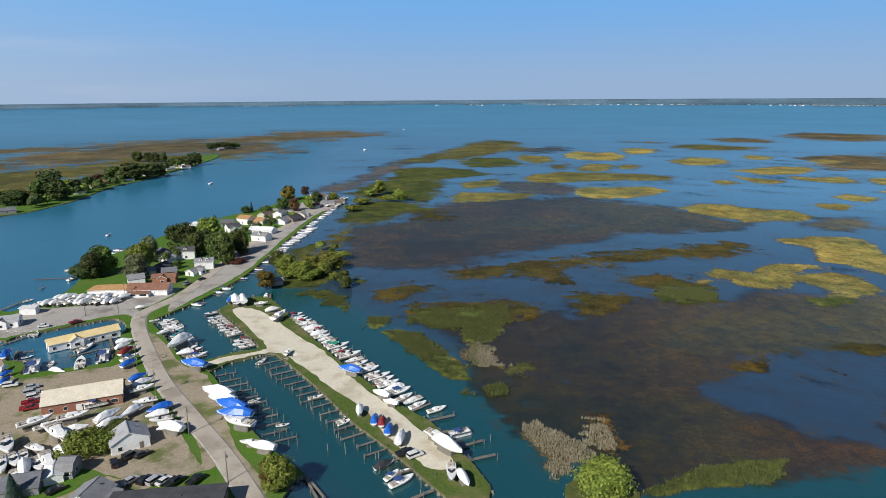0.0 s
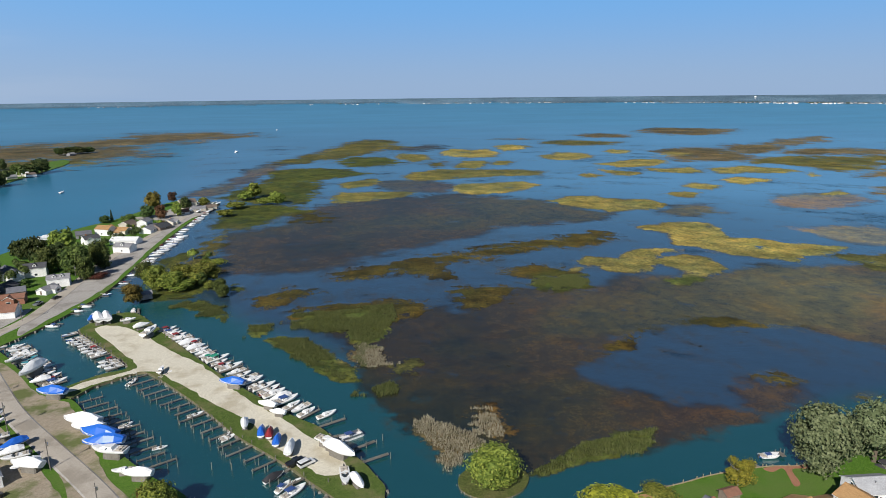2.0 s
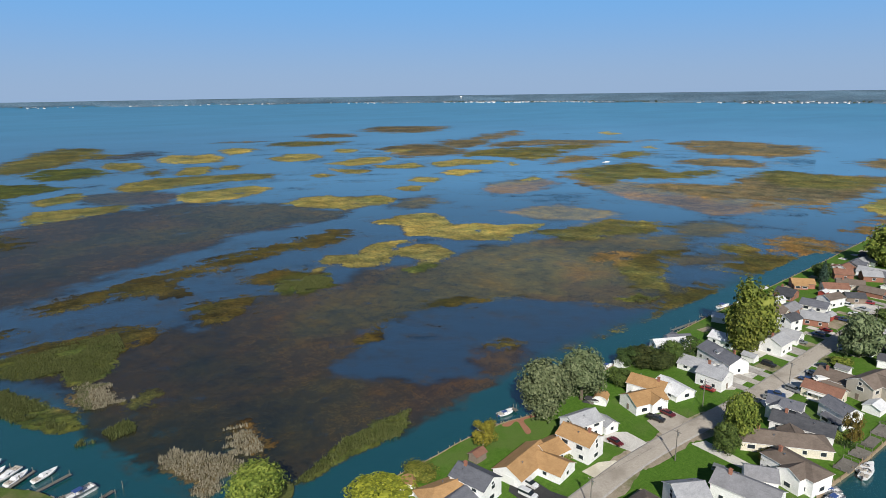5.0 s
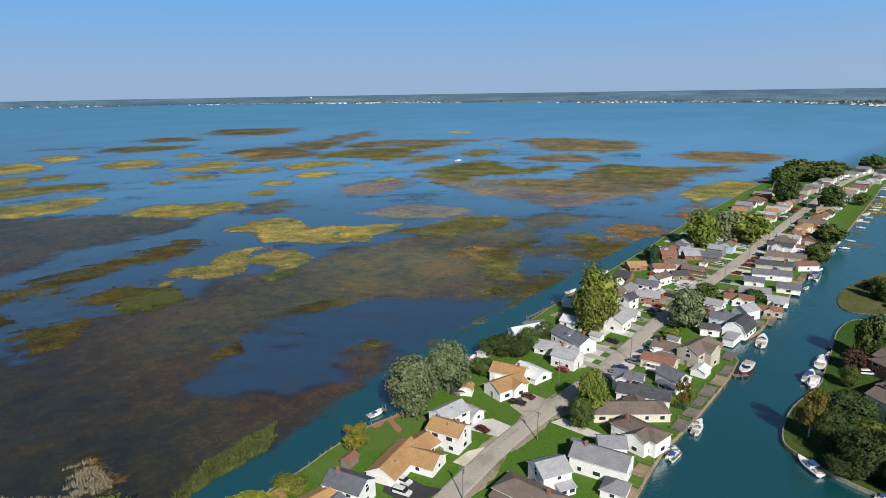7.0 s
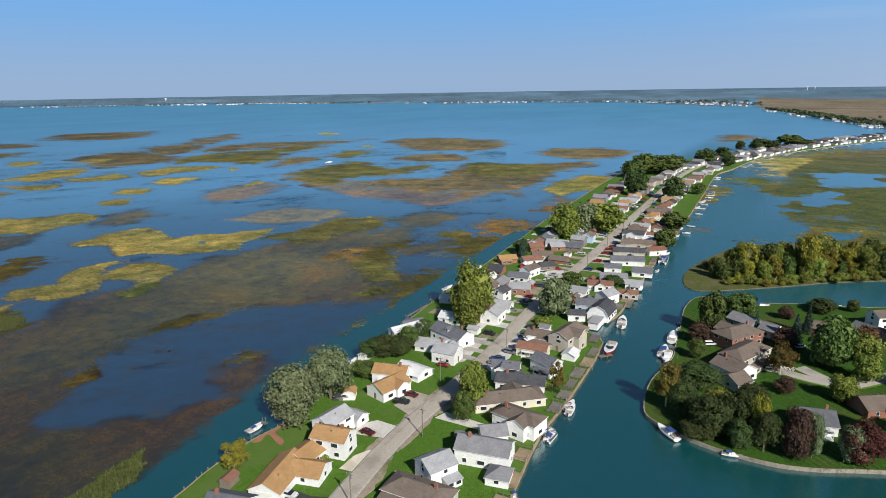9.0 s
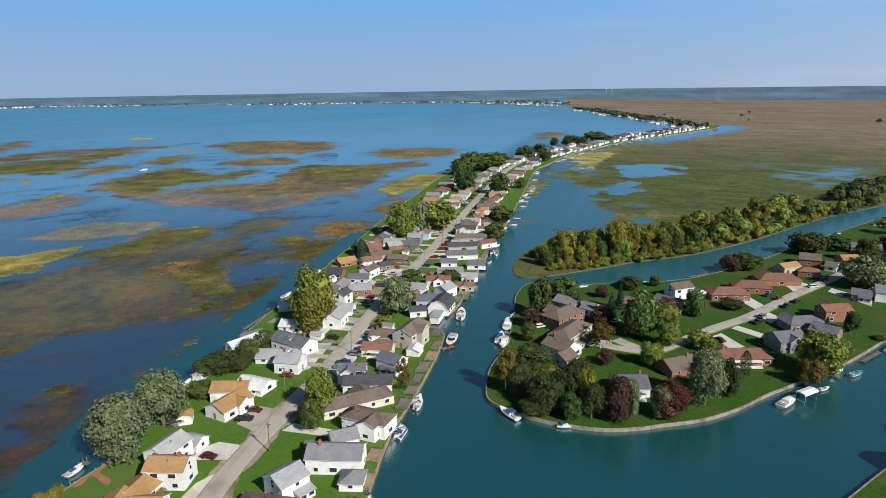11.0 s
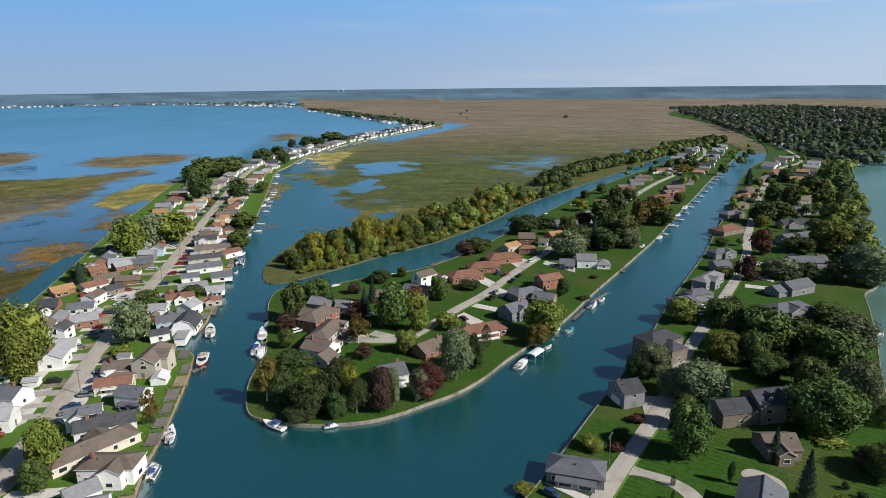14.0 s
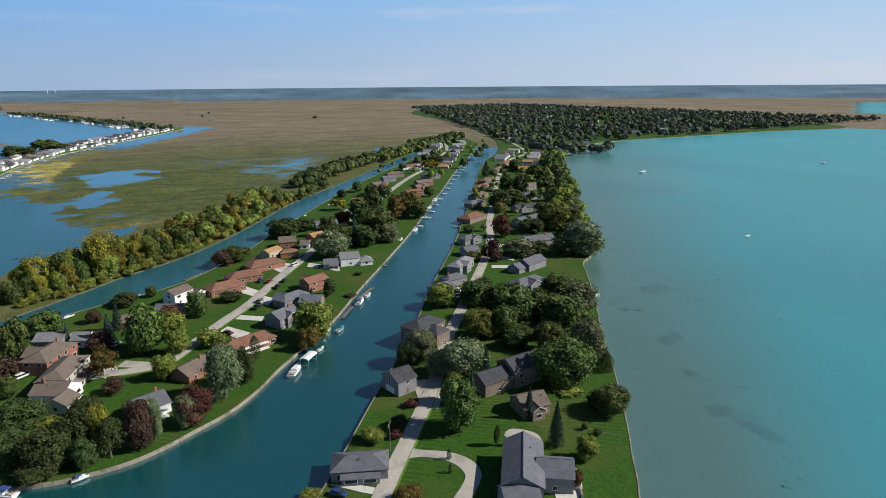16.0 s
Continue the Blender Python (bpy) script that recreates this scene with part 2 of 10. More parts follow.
# muted bluish leaves for far trees, distance haze put into the colour
leaves("leaf_town_haze", (0.04, 0.057, 0.038), (0.07, 0.088, 0.058), (0.11, 0.122, 0.08))
leaves("leaf_plum", (0.035, 0.02, 0.016), (0.062, 0.034, 0.024), (0.1, 0.055, 0.035))
leaves("leaf_fir", (0.0242, 0.0544, 0.0363), (0.0424, 0.0788, 0.0544), (0.0725, 0.121, 0.085))
leaves("reed_blades", (0.0676, 0.0769, 0.0173), (0.125, 0.125, 0.0337), (0.211, 0.183, 0.0676))
leaves("reed_green", (0.062, 0.085, 0.025), (0.11, 0.145, 0.045), (0.18, 0.21, 0.075))
leaves("reed_tan", (0.154, 0.125, 0.0862), (0.25, 0.211, 0.154), (0.365, 0.317, 0.25))
surf("bark", (0.09, 0.07, 0.05), (0.17, 0.14, 0.11), 4.0, 0.5, None, 0.95, 0.5)
surf("bark_pale", (0.4, 0.37, 0.32), (0.55, 0.52, 0.46), 4.0, 0.5, None, 0.9, 0.4)

# ---- building helpers ----


def part(name, bm, material, parent=None, label=""):
    """One mesh from a bmesh, under a thing or a part."""
    me = bpy.data.meshes.new(name)
    bm.to_mesh(me)
    bm.free()
    return hang(name, me, material, parent, label)


def hang(name, me, material, parent=None, label=""):
    if not me.materials:
        for k in ([material] if isinstance(material, str) else material):
            me.materials.append(MATS[k])
    ob = new(name, me)
    if parent is not None:
        ob.parent = parent
    return tagged(ob, label) if label else ob


def box(bm, x0, x1, y0, y1, z0, z1, taper=0.0, mat=0):
    t = taper
    v = [bm.verts.new(p) for p in ((x0, y0, z0), (x1, y0, z0), (x1, y1, z0), (x0, y1, z0),
                                   (x0 + t, y0 + t, z1), (x1 - t, y0 + t, z1), (x1 - t, y1 - t, z1), (x0 + t, y1 - t, z1))]
    for q in ((3, 2, 1, 0), (4, 5, 6, 7), (0, 1, 5, 4), (1, 2, 6, 5), (2, 3, 7, 6), (3, 0, 4, 7)):
        bm.faces.new([v[i] for i in q]).material_index = mat
    return v


def tube(bm, x, y, z0, z1, r0, r1, sides=7, lean=(0, 0)):
    a = [bm.verts.new((x + r0 * math.cos(k * math.tau / sides), y + r0 * math.sin(k * math.tau / sides), z0)) for k in range(sides)]
    b = [bm.verts.new((x + lean[0] + r1 * math.cos(k * math.tau / sides), y + lean[1] + r1 * math.sin(k * math.tau / sides), z1)) for k in range(sides)]
    for k in range(sides):
        bm.faces.new((a[k], a[(k + 1) % sides], b[(k + 1) % sides], b[k]))
    bm.faces.new(b)


def loft(bm, rings, cap=True):
    """Skin over rings of points, each ring a closed loop of the same count."""
    vs = [[bm.verts.new(p) for p in r] for r in rings]
    k = len(rings[0])
    for a, b in zip(vs, vs[1:]):
        for i in range(k):
            bm.faces.new((a[i], a[(i + 1) % k], b[(i + 1) % k], b[i]))
    if cap:
        bm.faces.new(list(reversed(vs[0])))
        bm.faces.new(vs[-1])


def smooth_line(pts, per=4, closed=False):
    """A Catmull-Rom line through the plan's points."""
    n, res = len(pts), []
    for i in range(n if closed else n - 1):
        p = [Vector(pts[j % n] if closed else pts[min(max(j, 0), n - 1)]) for j in (i - 1, i, i + 1, i + 2)]
        for k in range(per):
            t = k / per
            res.append(0.5 * ((2 * p[1]) + (p[2] - p[0]) * t + (2 * p[0] - 5 * p[1] + 4 * p[2] - p[3]) * t * t + (3 * p[1] - p[0] - 3 * p[2] + p[3]) * t ** 3))
    if not closed:
        res.append(Vector(pts[-1]))
    return res


def lattice(ix, iy, seed):
    h = (ix.astype(np.int64) * 374761393 + iy.astype(np.int64) * 668265263 + seed * 1442695041) & 0xFFFFFFFF
    h = ((h ^ (h >> 13)) * 1274126177) & 0xFFFFFFFF
    return ((h ^ (h >> 16)) & 0xFFFF) / 65535.0


def value_noise(x, y, seed=0):
    ix, iy = np.floor(x), np.floor(y)
    fx, fy = x - ix, y - iy
    fx, fy = fx * fx * (3 - 2 * fx), fy * fy * (3 - 2 * fy)
    a, b = lattice(ix, iy, seed), lattice(ix + 1, iy, seed)
    c, d = lattice(ix, iy + 1, seed), lattice(ix + 1, iy + 1, seed)
    return (a * (1 - fx) + b * fx) * (1 - fy) + (c * (1 - fx) + d * fx) * fy


def fractal(x, y, size, seed=0, octaves=4):
    s, amp, tot = 0.0, 1.0, 0.0
    for k in range(octaves):
        s = s + amp * value_noise(x / size * 2 ** k + 17.3 * k, y / size * 2 ** k - 9.1 * k, seed + k)
        tot += amp
        amp *= 0.55
    return s / tot

# ---- ground, water and plant beds ----
LAND_Z = 1.0
OUTLINES = {}
PATCHES = []
LAYER = [0]


def fill(name, pts, z, skirt, material, lift=0.0):
    bm = bmesh.new()
    top = [bm.verts.new((p[0], p[1], z)) for p in pts]
    f = bm.faces.new(top)
    f.normal_update()
    if f.normal.z < 0:
        f.normal_flip()
    low = [bm.verts.new((p[0], p[1], z - skirt)) for p in pts]
    for i in range(len(pts)):
        j = (i + 1) % len(pts)
        bm.faces.new((top[i], top[j], low[j], low[i])).material_index = 1 if len(material) > 1 else 0
    bmesh.ops.recalc_face_normals(bm, faces=bm.faces)
    bmesh.ops.triangulate(bm, faces=[f])
    return part(name, bm, material)


def land(name, pts, z, top, edge, words=""):
    """A piece of dry land with its bank, a seawall or a rough stone edge along the water."""
    line = smooth_line(pts, 4, True)
    OUTLINES[name] = np.array([(p[0], p[1]) for p in line])
    ob = fill(name, line, z, 2.2, [top, "bank" if edge == "rock" else "seawall"])
    tagged(ob, words or "low flat land with grass and worn banks" if edge == "rock" else "low flat land with lawns behind a seawall", "ground", kind="structure")
    bm = bmesh.new()
    rng = random.Random(len(name) * 7 + int(pts[0][0]))
    ns = len(line)
    width = 0.17 if edge != "rock" else 0.9
    for i in range(ns):
        a, b = line[i], line[(i + 1) % ns]
        if (a - b).length > 60 or math.hypot(*a) > 900:
            continue
        d = (b - a).normalized()
        nrm = Vector((-d.y, d.x)) * width
        if edge == "rock":
            k = max(1, int((b - a).length / 1.6))
            for q in range(k):
                c = a.lerp(b, (q + rng.random()) / k) + Vector((rng.uniform(-.5, .5), rng.uniform(-.5, .5)))
                s = rng.uniform(0.12, 0.3) if z < 0.6 else rng.uniform(0.25, 0.6)
                box(bm, c.x - s, c.x + s, c.y - s * .8, c.y + s * .8, -0.3, rng.uniform(0.35, 0.55 if z < 0.6 else 1.0), s * 0.4)
        else:
            v = [bm.verts.new((*(a + nrm * s).to_tuple(), h)) for s, h in ((-1, 0), (-1, z + .12), (1, z + .12), (1, 0))]
            w = [bm.verts.new((*(b + nrm * s).to_tuple(), h)) for s, h in ((-1, 0), (-1, z + .12), (1, z + .12), (1, 0))]
            for q in range(3):
                bm.faces.new((v[q], v[q + 1], w[q + 1], w[q]))
            if edge == "piling":
                k = max(1, int((b - a).length / 2.6))
                for q in range(k):
                    c = a.lerp(b, q / k) + Vector((rng.uniform(-.3, .3), rng.uniform(-.3, .3)))
                    tube(bm, c.x, c.y, -0.8, rng.uniform(1.3, 2.1), 0.15, 0.13, 6)
            else:
                k = max(1, int((b - a).length / 2.4))
                for q in range(k):
                    c = a.lerp(b, q / k)
                    box(bm, c.x - .2, c.x + .2, c.y - .2, c.y + .2, -0.5, z + 0.2)
    cap = part("shore_stones" if edge == "rock" else "seawall_cap", bm, "rock" if edge == "rock" else ("timber_tan" if edge == "piling" else "seawall"), ob,
               "broken grey stones along the bank" if edge == "rock" else "weathered seawall with posts")
    cap["kind"] = "stuff"
    return ob


def sheet(name, pts, material, z=None):
    """A thin surfaced area on the land: a yard or a drive, with a ragged edge."""
    LAYER[0] += 1
    line = [Vector(p) for p in pts] if name == "driveway" else smooth_line(pts, 5, True)
    rng = random.Random(LAYER[0])
    rough = 0.5 if material in ("gravel", "dirt", "gravel_grey") else 0.05
    line = [p + Vector((rng.uniform(-rough, rough), rng.uniform(-rough, rough))) for p in line]
    ob = fill(name, line, LAND_Z + 0.03 + (LAYER[0] % 40) * 0.004, 0.3, [material])
    what = {"gravel": "pale crushed-stone yard", "dirt": "bare trodden dirt with weeds", "gravel_grey": "grey gravel parking area", "concrete": "pale concrete driveway",
            "asphalt": "worn grey asphalt driveway", "asphalt_dark": "fresh black asphalt driveway", "concrete_road": "beige concrete driveway", "brick_paving": "red-brown brick paving"}[material]
    return tagged(ob, what + " beside the grass", "driveway" if name == "driveway" else "yard", kind="structure")


def road(name, pts, width, material):
    """A road with a slight crown and gravel shoulders."""
    line = smooth_line(pts, 6)
    bm = bmesh.new()
    rows = []
    for i, p in enumerate(line):
        d = (line[min(i + 1, len(line) - 1)] - line[max(i - 1, 0)]).normalized()
        s = Vector((-d.y, d.x))
        w = width / 2
        rows.append([bm.verts.new((*(p + s * k * w).to_tuple(), LAND_Z + h)) for k, h in
                     ((-1.22, 0.0), (-1.0, 0.22), (0, 0.30), (1.0, 0.22), (1.22, 0.0))])
    for a, b in zip(rows, rows[1:]):
        for k in range(4):
            bm.faces.new((a[k], a[k + 1], b[k + 1], b[k])).material_index = 0 if k in (1, 2) else 1
    bmesh.ops.recalc_face_normals(bm, faces=bm.faces)
    ob = part(name, bm, [material, "gravel_grey" if material == "asphalt" else "turf"])
    return tagged(ob, "worn grey two-lane road with gravel shoulders" if material == "asphalt" else "pale concrete residential street", "road", kind="structure")


TONES = {"weed": (0.05, 0.04, 0.017), "rust": (0.048, 0.036, 0.021), "mud": (0.09, 0.075, 0.055), "olive": (0.1, 0.095, 0.03), "green": (0.066, 0.08, 0.018),
         "bright": (0.085, 0.108, 0.03), "gold": (0.25, 0.215, 0.07), "gold2": (0.165, 0.152, 0.05), "tan": (0.118, 0.096, 0.054), "plain": (0.2, 0.165, 0.125), "umber": (0.07, 0.058, 0.015), "rust2": (0.16, 0.1, 0.035)}
SUNKEN = ("weed", "rust", "mud")
EDGE = {"gold": 0.010, "gold2": 0.012, "bright": 0.014, "mud": 0.02, "rust2": 0.04, "umber": 0.032, "olive": 0.026, "tan": 0.026}
BEDS = []


def patch(x, y, a, b, turn, kind, amp=1):
    """A loose oval bed of plants: centre, half-length, half-width, turn in degrees."""
    PATCHES.append((x, y, max(a, 4.0), max(b, 4.0), radians(turn), kind, amp))


def bed(kind, outline):
    """A bed of water plants within an outline."""
    BEDS.append((kind, np.array(outline, dtype=float)))

# the boatyard headland
shore_line = [(-105.6, 608.3), (-109.7, 563.3), (-113.9, 509.1), (-116.8, 444.2), (-117.4, 387.3), (-117.9, 342.7), (-121.4, 315.6), (-127.3, 292.2), (-133.5, 274.1), (-136.6, 263.6), (-127.2, 251.1), (-117.1, 237.2), (-107.5, 224.7), (-98.7, 215.3), (-89.5, 209.4), (-80.7, 196.8), (-73.1, 183.9), (-63.1, 171.4), (-52.1, 158.6), (-40.7, 147.6), (-42.3, 144.1), (-43.3, 136.5), (-48, 118), (-60, 95), (-150, 80), (-330, 120), (-330, 180), (-215, 215), (-170.3, 220.5)]
shore_line += [(-159.8, 208.5), (-153.9, 210.4), (-146.8, 213.3), (-138.2, 216.3), (-132.1, 220.5), (-138.2, 236.1), (-141.9, 245.9), (-144.9, 256.6), (-151.9, 265.1), (-159, 266.6), (-173.5, 256), (-186.6, 245.4), (-189.8, 241.1), (-215, 258), (-260, 300), (-217, 277.6), (-208.2, 280.8), (-207, 291.8), (-202.8, 303.5), (-208.2, 327.7), (-218.4, 350.8), (-221.5, 381.3), (-216.4, 403.9), (-213.3, 434.5), (-206.5, 467.7), (-192.7, 515.7), (-175.8, 547.4), (-158, 609.7), (-140.6, 634.5)]
land('ground_headland', shore_line, 1.0, 'turf', edge='rock')
# the spit between the two mooring canals, with its causeway
shore_line = [(-111.1, 282.8), (-106.8, 294.7), (-95, 298.2), (-81.5, 280.2), (-68, 257.7), (-56.7, 240.1), (-43.7, 220.3), (-32.9, 205.6), (-21.1, 190.2), (-13.9, 181.7), (-6.9, 174.6), (-1.9, 165.4), (4.9, 153.4), (7.7, 146.8), (9.8, 141.4), (9.3, 137.6), (8, 128), (-4, 126), (-1.6, 135.8)]
shore_line += [(-3.8, 139.9), (-9.3, 147.2), (-16.3, 156.7), (-23.9, 165.7), (-32.2, 175.6), (-39.6, 186.6), (-47.8, 198.5), (-56.6, 210.3), (-66.2, 222.5), (-72.6, 227.9), (-79.8, 223.6), (-85.9, 218.8), (-91.2, 210.4), (-98.2, 215.8), (-93, 223), (-86.1, 229.1), (-78.8, 233.6), (-90.1, 249.7), (-103.7, 267.1), (-111.3, 277.9)]
land('ground_spit', shore_line, 1.0, 'verge_grass', edge='rock')
# the long street between marsh and canal
shore_line = [(18, 113), (36, 120), (55.5, 124.4), (67, 125.3), (75, 126.3), (86, 127.6), (95, 129.2), (107, 129.9), (114, 129.7), (123, 128.5), (136, 131.5), (151, 133.8), (168, 136.5), (212, 142), (269, 148), (373, 157), (439, 164), (560, 172), (720, 178), (850, 158), (960, 112), (1140, 40), (1312, -40)]
shore_line += [(1460, -130), (1600, -215), (1640, -250), (1600, -262), (1440, -182), (1331, -120), (1200, -48), (1066, 12), (940, 52), (824, 69), (759, 80), (633, 75), (449, 68), (367, 66), (298, 64), (262, 63), (240, 70), (230, 60), (183, 57), (155, 57), (124, 53), (100, 48), (60, 10), (0, 20)]
land('ground_street', shore_line, 1.0, 'turf', edge='piling')
# the small marsh tip with its bush
shore_line = [(29, 137), (33, 132.5), (40, 131.5), (46, 135)]
shore_line += [(48, 141), (43, 146), (36, 147), (30, 143)]
land('ground_tip', shore_line, 0.5, 'rough_grass', edge='rock', words='low wild marsh bank with rough grass')
# the rounded residential point
shore_line = [(185, 34), (178, 29), (173, 18), (171, 8), (171, -4), (174, -14), (178, -22), (184, -34), (194, -46), (206, -57), (236, -88), (273, -119), (320, -160), (373, -205), (440, -258), (503, -309), (600, -386), (700, -470), (840, -580)]
shore_line += [(960, -640), (1040, -600), (1010, -560), (900, -520), (734, -401), (640, -310), (566, -241), (495, -182), (430, -129), (380, -92), (343, -58), (326, -35), (318, -10), (309, 12), (308, 33), (290, 38), (265, 36), (240, 34), (227, 33), (205, 36)]
land('ground_point', shore_line, 1.0, 'lawn', edge='wall')
# the shore strip towards the lake
shore_line = [(70, -8), (106, -22), (133, -46), (150, -61), (166, -75), (196, -102), (220, -122), (248, -144), (280, -171), (314, -200), (345, -225), (379, -251), (440, -300), (520, -360), (604, -425), (680, -490), (743, -553), (860, -640), (1000, -720), (1400, -900), (2000, -1100), (2300, -1500), (2000, -1800), (1400, -1680)]
shore_line += [(1000, -1600), (709, -1485), (740, -1250), (758, -980), (770, -860), (755, -761), (705, -680), (657, -609), (580, -530), (516, -470), (410, -390), (316, -312), (280, -280), (257, -263), (246, -245), (226, -229), (198, -206), (167, -179), (142, -159), (114, -135), (100, -122), (87, -110), (60, -80), (30, -60), (40, -20)]
land('ground_shore', shore_line, 1.0, 'lawn', edge='wall')
# the wooded bank of the outer canal
shore_line = [(361, 46), (339, 47), (322, 43), (319, 35), (328, 21), (348, -4), (363, -21), (388, -56), (436, -101), (515, -162), (585, -230), (674, -316), (773.7, -409.6), (900.1, -533.6), (975.9, -577.2)]
shore_line += [(855.4, -422.8), (769.6, -323.3), (645.3, -211.8), (575, -125), (481.5, -42), (447.3, -5), (425.6, 25), (392.5, 38)]
land('ground_wood', shore_line, 0.45, 'rough_grass', edge='rock', words='low wild bank with rough grass beside the canal')
# the island across the river
shore_line = [(-399.6, 493.2), (-392.4, 522.4), (-379.9, 540.9), (-376.3, 575.9), (-375.9, 612.1), (-388.4, 699.6), (-379.7, 762.9), (-382.3, 832.4), (-386.4, 938.5)]
shore_line += [(-395.2, 1044.5), (-423.8, 1108.1), (-439.4, 1046.9), (-435.8, 933), (-442.8, 860.9), (-440.7, 770.5), (-444.5, 706), (-442.6, 643.2), (-453.1, 607.2), (-462.6, 574.9)]
land('ground_island', shore_line, 0.8, 'turf', edge='rock')
# roads, yards and drives
road('road_marina', [(-48.7, 132.9), (-63.8, 153.7), (-82.8, 176.6), (-103, 201.1), (-121.9, 228.6), (-137.4, 253.1), (-145.2, 269.5), (-145.1, 280.5), (-140.3, 295.8), (-138.7, 316.7), (-139.6, 366.6), (-138.5, 419.3), (-131.1, 466.3), (-127.1, 504.5), (-121.2, 543.4)], 5.4, 'asphalt')
road('road_street', [(80, 86), (104, 90), (132, 93.5), (163, 94), (194, 94.5), (244, 98.5), (294, 101), (375, 103), (440, 106), (557, 110), (640, 113), (760, 114), (860, 104), (960, 76), (1142, 10), (1312, -72), (1460, -150), (1580, -222)], 5.6, 'asphalt')
road('road_point', [(240.6, -8.4), (232.4, -20.5), (240.5, -30.4), (260.7, -47.4), (280.7, -66.3), (312.9, -90.4), (347.6, -118.3), (398.6, -155.5), (479.9, -226.6), (526.4, -265.3), (591.2, -321.3), (676.7, -405.1), (700, -415), (800, -500), (900, -560)], 5.2, 'concrete_road')
road('road_point_close', [(240.5, -30.4), (231.8, -20.5), (232.9, -7), (238.7, 4.5), (242.9, 7.4)], 5.0, 'concrete_road')
road('road_shore', [(118.1, -53.4), (130.3, -64.7), (145.5, -79.3), (162.6, -95.3), (179.4, -109.5), (196.1, -122.4), (218.8, -143.6), (250.4, -173.1), (291.4, -210.4), (324.7, -237.1), (352.6, -256.3), (421.5, -309.7), (537.1, -401.8), (651.2, -503.4), (718.8, -586.9), (900, -690), (1100, -800)], 4.8, 'concrete_road')
sheet('yard_gravel', [(-104.9, 278.4), (-96.7, 280.7), (-83, 268.2), (-66.7, 247.3), (-51.6, 229.2), (-41.6, 213.4), (-36.6, 205.7), (-29.1, 195.1), (-19.7, 183.2), (-9.8, 169.2), (-1.5, 157), (0.1, 151.4), (-4.5, 148.7), (-12.7, 156.9), (-20.3, 167.5), (-29.3, 183.2), (-38.5, 193), (-49.4, 206.2), (-61.8, 221), (-71, 228.1), (-80, 224.3), (-87.2, 219.5), (-95.3, 213.4), (-97, 215.4), (-88.7, 223.8), (-78.2, 229.2), (-76, 235), (-87.6, 251.9)], 'gravel')
sheet('yard_boats', [(-191.2, 235.3), (-160, 205.8), (-144.8, 209.6), (-128.9, 215.5), (-124.5, 219.6), (-106.2, 196), (-90.8, 178.3), (-77.7, 160.3), (-69.9, 149), (-82.4, 142.6), (-93.5, 146.4), (-104.3, 148.9), (-120.9, 143.7), (-140.5, 157.1), (-178.9, 191.7)], 'dirt')
sheet('yard_parking', [(-211.3, 249.1), (-192.7, 243.8), (-187.6, 247), (-175, 258.4), (-160.8, 270), (-152.3, 271.5), (-141.8, 261.1), (-146.4, 273), (-154.9, 281.9), (-164.5, 281.9), (-174.9, 304), (-181.3, 302.2), (-178, 286.2), (-201.8, 279.7), (-208.9, 266.5)], 'gravel_grey')
sheet('yard_restaurant', [(-175.3, 296.6), (-161, 277.8), (-150.9, 279.4), (-144.6, 299.1), (-145.8, 315.5), (-148.6, 311.5), (-170, 300.2)], 'gravel_grey')
sheet('yard_point', [(-168, 548), (-150, 560), (-138, 600), (-118, 606), (-104, 590), (-106, 560), (-116, 536), (-126, 528), (-148, 536)], 'gravel_grey')
sheet('yard_shoulder', [(-134.4, 276.1), (-130.4, 296.3), (-124.2, 323.6), (-120.5, 350.9), (-120.4, 397.8), (-120.3, 458.1), (-116.7, 522.3), (-111.5, 573.3), (-122.1, 586.2), (-127.7, 527.8), (-132.3, 470.8), (-137.9, 417.6), (-139, 365.1), (-138.1, 315.4), (-139.7, 294.6)], 'gravel_grey')
sheet('yard_verge', [(-122.9, 242.4), (-131.5, 248.8), (-125.1, 233.3), (-104.7, 204.8), (-87.6, 183.9), (-66.7, 157.4), (-51.3, 139.1), (-48.9, 141.1), (-62.8, 160.3), (-71.9, 176.6), (-82.8, 196), (-90.1, 207.1), (-98.9, 213.4), (-107, 222.2)], 'dirt')
sheet('yard_track', [(-69.9, 149), (-83, 143.9), (-94.3, 145.1), (-98.3, 139), (-104.1, 132.2), (-88, 131.2), (-79.7, 140.2), (-66.8, 149), (-66, 153.1), (-76.3, 164.9)], 'dirt')
sheet('driveway', [(128.4, 106.4), (130.9, 96.7), (133.8, 92.8), (138.1, 93.2), (138.2, 104.2), (133.5, 107.6)], 'concrete')
sheet('patio', [(111.4, 129.4), (123, 128.5), (123.4, 126.5), (118.1, 127.4), (115.7, 121.5), (113.4, 121.2), (116, 128.1), (112.1, 127.3)], 'brick_paving')
sheet('driveway', [(112.7, 98.4), (113.6, 88.7), (125, 92.6), (124.1, 96.6), (119.3, 98.4)], 'gravel')
sheet('driveway', [(95.8, 107.6), (99.4, 107.2), (100, 97.2), (102.1, 92.4), (91.8, 93.7), (91.3, 103.5)], 'asphalt_dark')
sheet('driveway', [(148.3, 104.8), (144.4, 94), (159.4, 93.8), (159.6, 103.8), (153.3, 105.4)], 'asphalt')
sheet('driveway', [(180.5, 106.5), (188.8, 100.3), (212, 102.1), (209.9, 112.7), (186.5, 111.4)], 'concrete')
sheet('driveway', [(185.5, 88.4), (199.2, 86.7), (216.3, 89.5), (224.9, 89.7), (221.6, 97.9), (205.6, 95.7), (189.2, 92.7)], 'concrete')
